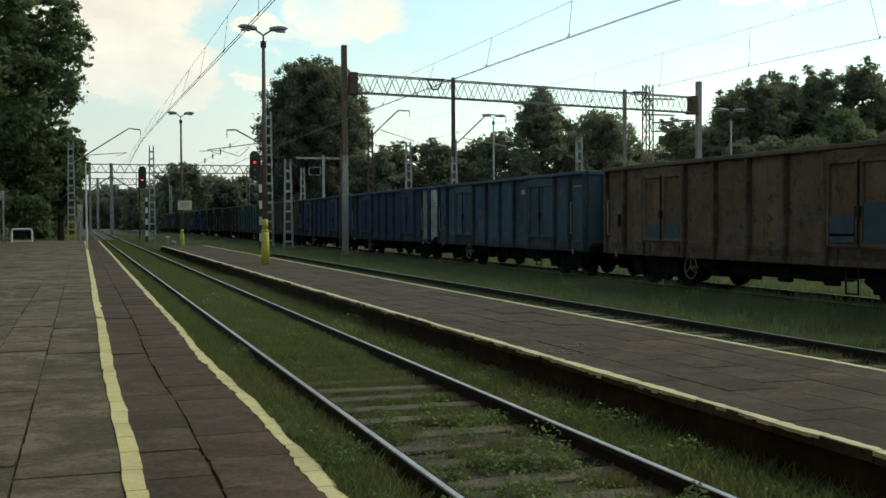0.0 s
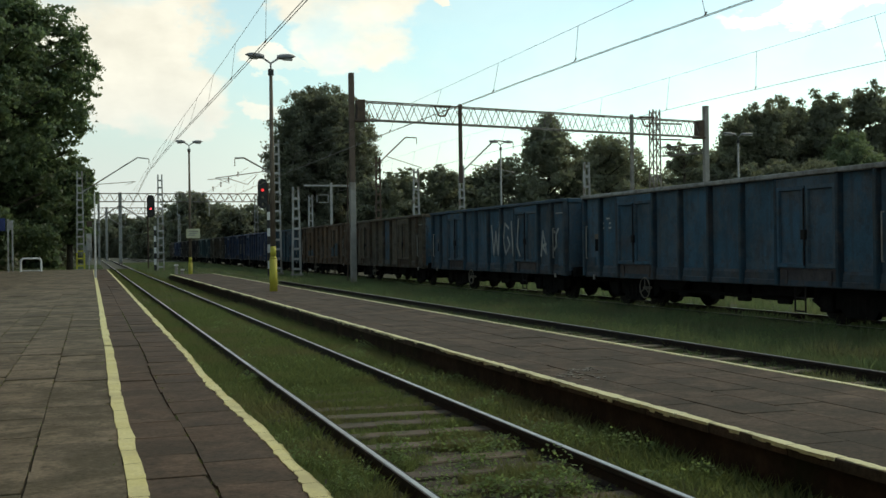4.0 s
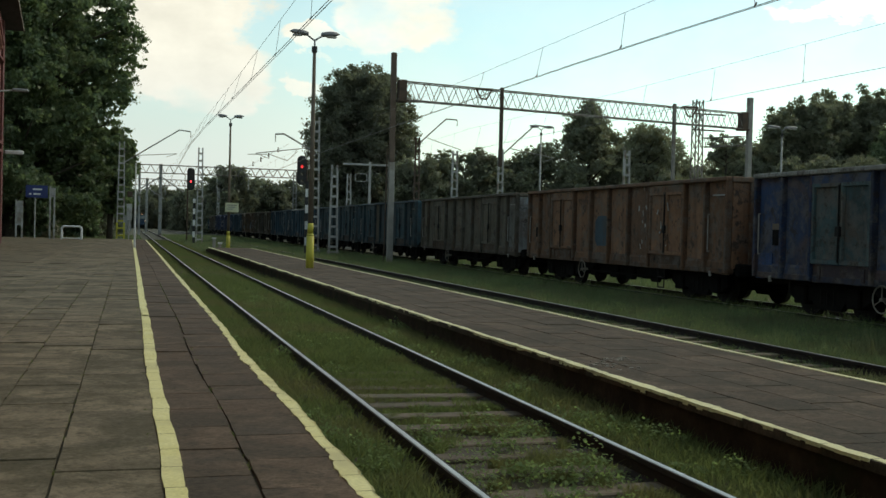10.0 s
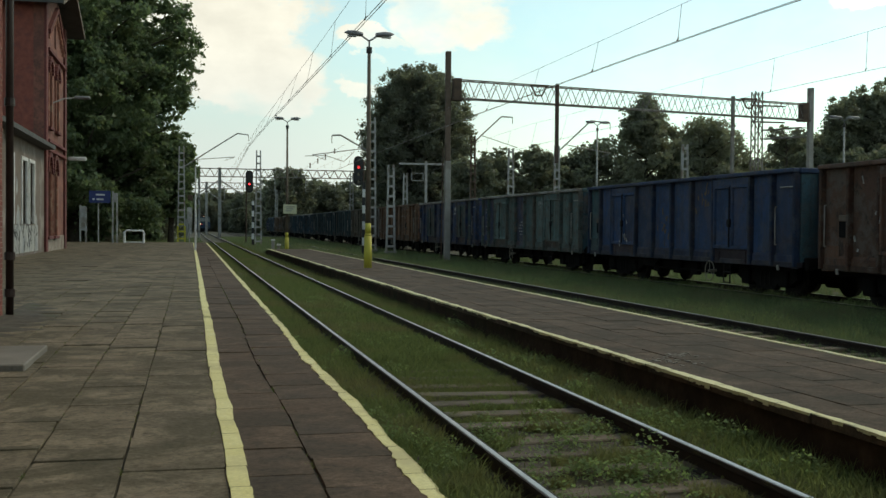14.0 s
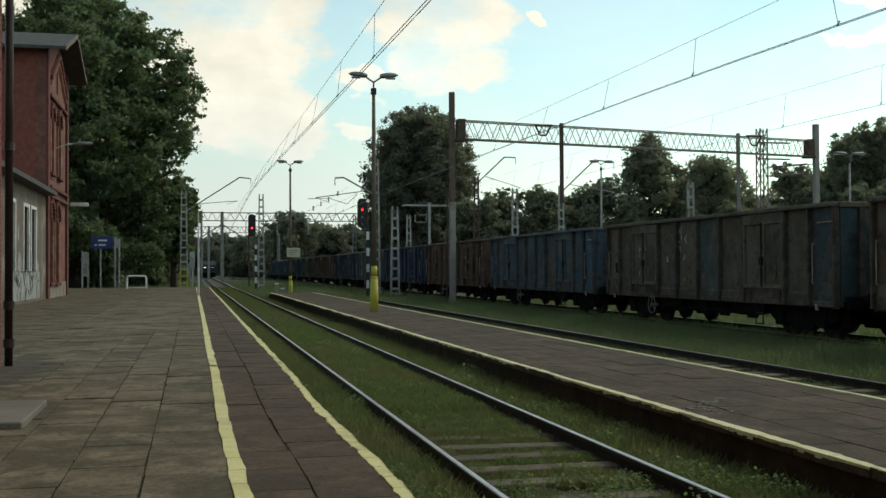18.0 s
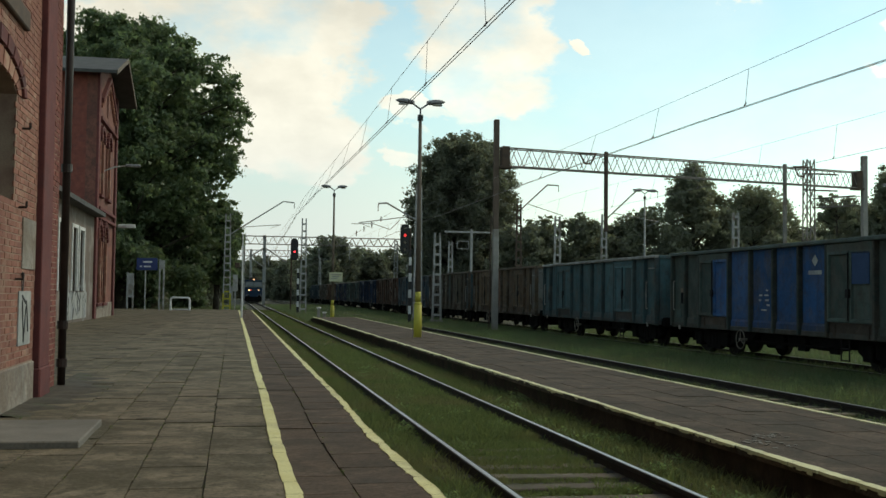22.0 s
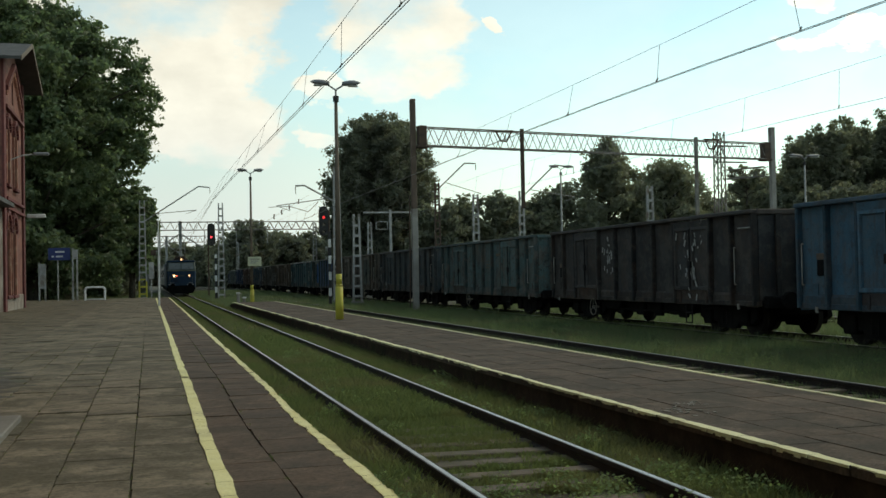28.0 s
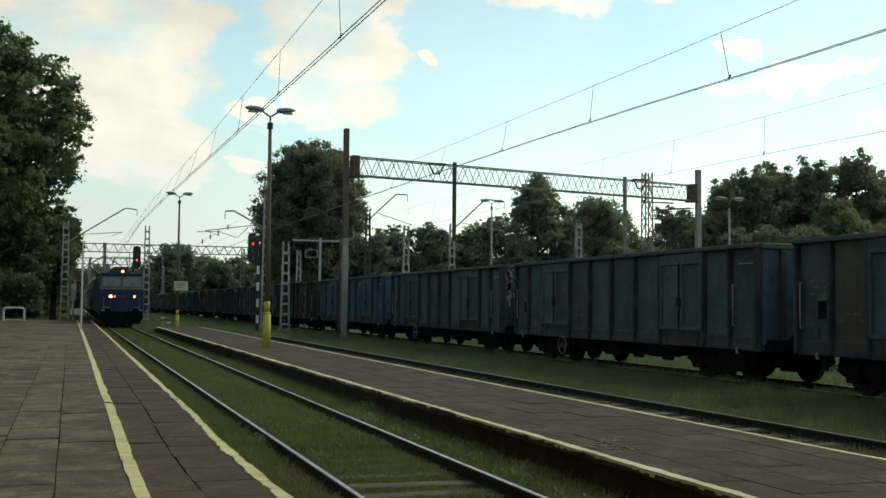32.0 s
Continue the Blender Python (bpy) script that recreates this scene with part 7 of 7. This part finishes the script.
part("body", shell(LW, .95, 3.62, .45, LL), M["loco_blue"], loco)
g = Geo()
g.add([(-LW, .45, .8), (LW, .45, .8), (LW, .45, 2.55), (-LW, .45, 2.55), (-LW + .1, .0, .8), (LW - .1, .0, .8), (LW - .1, .0, 2.55), (-LW + .1, 0, 2.55)],
      [(4, 5, 6, 7), (0, 4, 7, 3), (5, 1, 2, 6), (7, 6, 2, 3), (0, 1, 5, 4)])
part("nose", g, M["loco_blue"], loco, "blue lower front of the cab")
g = Geo()
g.add([(-LW + .1, 0, 2.55), (LW - .1, 0, 2.55), (LW - .18, .3, 3.46), (-LW + .18, .3, 3.46), (-LW, .46, 2.55), (LW, .46, 2.55), (LW - .05, .46, 3.5), (-LW + .05, .46, 3.5)],
      [(0, 1, 2, 3), (0, 3, 7, 4), (1, 5, 6, 2), (3, 2, 6, 7)])
part("cab_front", g, M["loco_grey"], loco, "grey-blue cab front")
for s in (-1, 1):
    g = Geo()
    q = [(s * .07, .03, 2.70), (s * 1.26, .03, 2.70), (s * 1.2, .235, 3.34), (s * .07, .235, 3.34)]
    g.add([(x, y - .004, z) for x, y, z in q] + [(x, y + .02, z) for x, y, z in q], [(0, 1, 2, 3), (0, 4, 5, 1), (1, 5, 6, 2), (2, 6, 7, 3), (3, 7, 4, 0)])
    pane = part("windscreen", g, M["cab_glass"], loco, "windscreen pane with the sky's reflection painted in as grey")
    g = Geo()
    g.tube((s * .95, .02, 2.66), (s * .5, .1, 3.1), .012, n=5)
    part("wiper", g, M["black"], pane)
g = Geo()
g.cbox(-LW + .1, LW - .1, .2, .85, 3.44, 3.62, .06)
part("brow", g, M["loco_blue"], loco)
g = Geo()
g.cbox(-LW + .06, LW - .06, -.02, .05, 2.5, 2.6, .01)
part("front_band", g, M["loco_band"], loco, "pale band under the windscreen")
for s in (-1, 1):
    g = Geo()
    g.cbox(s * .95 - .35, s * .95 + .35, -.16, -.01, 1.08, 1.15, .01)
    part("shunter_step", g, M["galvanised"], loco)
part("number_plate", Geo().cbox(-.3, .3, -.02, .0, 1.95, 2.1, .005), M["loco_grey"], loco)
for x, z, r, glow in ((-.72, 2.03, .11, "headlight"), (.81, 2.03, .085, "headlight_dim"), (.03, 3.72, .10, "headlight_dim")):
    g = Geo()
    yy = -.02 if z < 3 else .25
    g.tube((x, yy - .06, z), (x, yy + .1, z), r + .05, n=14)
    lamp = part("headlight", g, M["black"], loco)
    g = Geo()
    g.tube((x, yy - .075, z), (x, yy - .062, z), r, n=14)
    part("lens", g, M[glow], lamp, "lit warm lens")
for x in (-.46, .56):
    g = Geo()
    g.tube((x, -.05, 2.03), (x, .05, 2.03), .07, n=10)
    part("marker_lamp", g, M["marker_red"] if x < 0 else M["dark_glass"], loco)
g = Geo()
g.cbox(-1.4, 1.4, .05, LL, .45, 1.0, .05)
part("frame", g, M["soot"], loco)
g = Geo()
g.prism([(-1.38, 1.02), (1.38, 1.02), (1.2, .2), (-1.2, .2)], 1, -.04, .2)
part("snow_plough", g, M["soot"], loco)
for s in (-1, 1):
    part("buffer", WM["buffer"], None, loco, at=(s * .87, 0, 1.05))
    g = Geo()
    g.tube((s * 1.15, -.06, 1.1), (s * 1.15, -.06, 2.0), .014, n=5)
    g.cbox(s * .95 - .22, s * .95 + .22, -.03, .0, 1.28, 1.33, .005)
    part("handrail", g, M["lamp_shell"], loco)
for y in (3.2, 8.5, 13.8):
    g = Geo()
    for s in (-1, 1):
        g.cbox(s * 1.05 - .1, s * 1.05 + .1, y - 1.7, y + 1.7, .3, .75, .08)
    bo = part("bogie", g, M["soot"], loco)
    for wy in (-1.1, 1.1):
        for s in (-1, 1):
            part("wheel", WM["wheel"], None, bo, at=pose(s * .76, y + wy, .475, 0, 0, 0 if s < 0 else 180))
g = Geo()
g.path([(-.6, 3.0, 3.75), (-.5, 4.4, 4.35), (-.4, 3.2, 4.78)], .035, 5)
g.path([(.6, 3.0, 3.75), (.5, 4.4, 4.35), (.4, 3.2, 4.78)], .035, 5)
g.path([(-.95, 3.2, 4.66), (-.6, 3.2, 4.79), (.6, 3.2, 4.79), (.95, 3.2, 4.66)], .03, 5)
part("pantograph", g, M["rust_steel"], loco)
g = Geo()
g.cbox(-.7, .7, 2.4, 14, 3.7, 3.85, .03)
for y in (2.4, 5.2, 8.0):
    g.cbox(-.5, .5, y, y + .9, 3.85, 4.1, .05)
part("roof_gear", g, M["rust_steel"], loco)
COACHES = []
for i in range(3):
    c = thing("passenger_coach", "dark green passenger coach behind the locomotive", "coach", (TRACK_1, 420 + 25 * i, 0), "coaches of the arriving train")
    part("body", shell(1.42, .95, 3.95, 0, 24.0, .22), M["coach_green"], c)
    part("window_band", Geo().cbox(-1.43, 1.43, .1, 23.9, 1.9, 3.3, .02), M["coach_pale"], c, "pale grey band along the windows")
    g = Geo()
    g.cbox(-1.2, 1.2, .3, 23.7, .5, .95, .05)
    part("frame", g, M["soot"], c)
    for j in range(10):
        g = Geo()
        g.cbox(-1.445, -1.42, 1.6 + j * 2.1, 2.9 + j * 2.1, 2.0, 2.9, .006)
        part("window", g, M["dark_glass"], c)
    for by in (3.2, 20.8):
        g = Geo()
        for s in (-1, 1):
            g.cbox(s * .98 - .08, s * .98 + .08, by - 1.7, by + 1.7, .35, .7, .06)
        bo = part("bogie", g, M["soot"], c)
        for wy in (-1.2, 1.2):
            for s in (-1, 1):
                part("wheel", WM["wheel"], None, bo, at=pose(s * .76, by + wy, .475, 0, 0, 0 if s < 0 else 180))
    COACHES.append(c)


# ---- what moves ----
# the wagons are not all of one length: how far each lies from an even spacing
SLACK = ((-24, 0.0), (-21, 0.0), (-20, .1), (-19, .6), (-18, 1.05), (-17, 1.08), (-11, 1.08), (-10, 1.0), (-9, .72), (-8, .35), (-7, .12), (-6, 0.0))


def motions():
    # the goods train: its speed sinks slowly from 11.6 to 10.3 metres a second
    knots = [(0, 11.6), (1.5, 11.45), (6.7, 11.05), (9.3, 10.75), (12.5, 10.7), (19, 10.6), (23, 10.4), (31, 10.3), (32, 10.3)]
    times = np.linspace(0, 32, 3201)
    speed = np.interp(times, [a for a, _ in knots], [b for _, b in knots])
    way = np.concatenate([[0], np.cumsum((speed[1:] + speed[:-1]) / 2 * 0.01)])
    stops = [i * 2.0 for i in range(17)]
    for k, t in WAGONS.items():
        y0 = -2.21 + PITCH * (k + 0.5) + float(np.interp(k, [a for a, _ in SLACK], [b for _, b in SLACK]))
        walk(t, [(s, pose(TRACK_3, y0 + float(np.interp(s, times, way)), TRAIN_Z)) for s in stops])
    # the passenger train draws in on the platform track
    for ob, back in [(loco, 0.0)] + [(c, LL + 1.2 + 25.0 * i) for i, c in enumerate(COACHES)]:
        walk(ob, [(s, pose(TRACK_1 + 0.1, 76.0 + 10.0 * (32.0 - s) + back, 0)) for s in (0.0, 16.0, 32.0)])


motions()
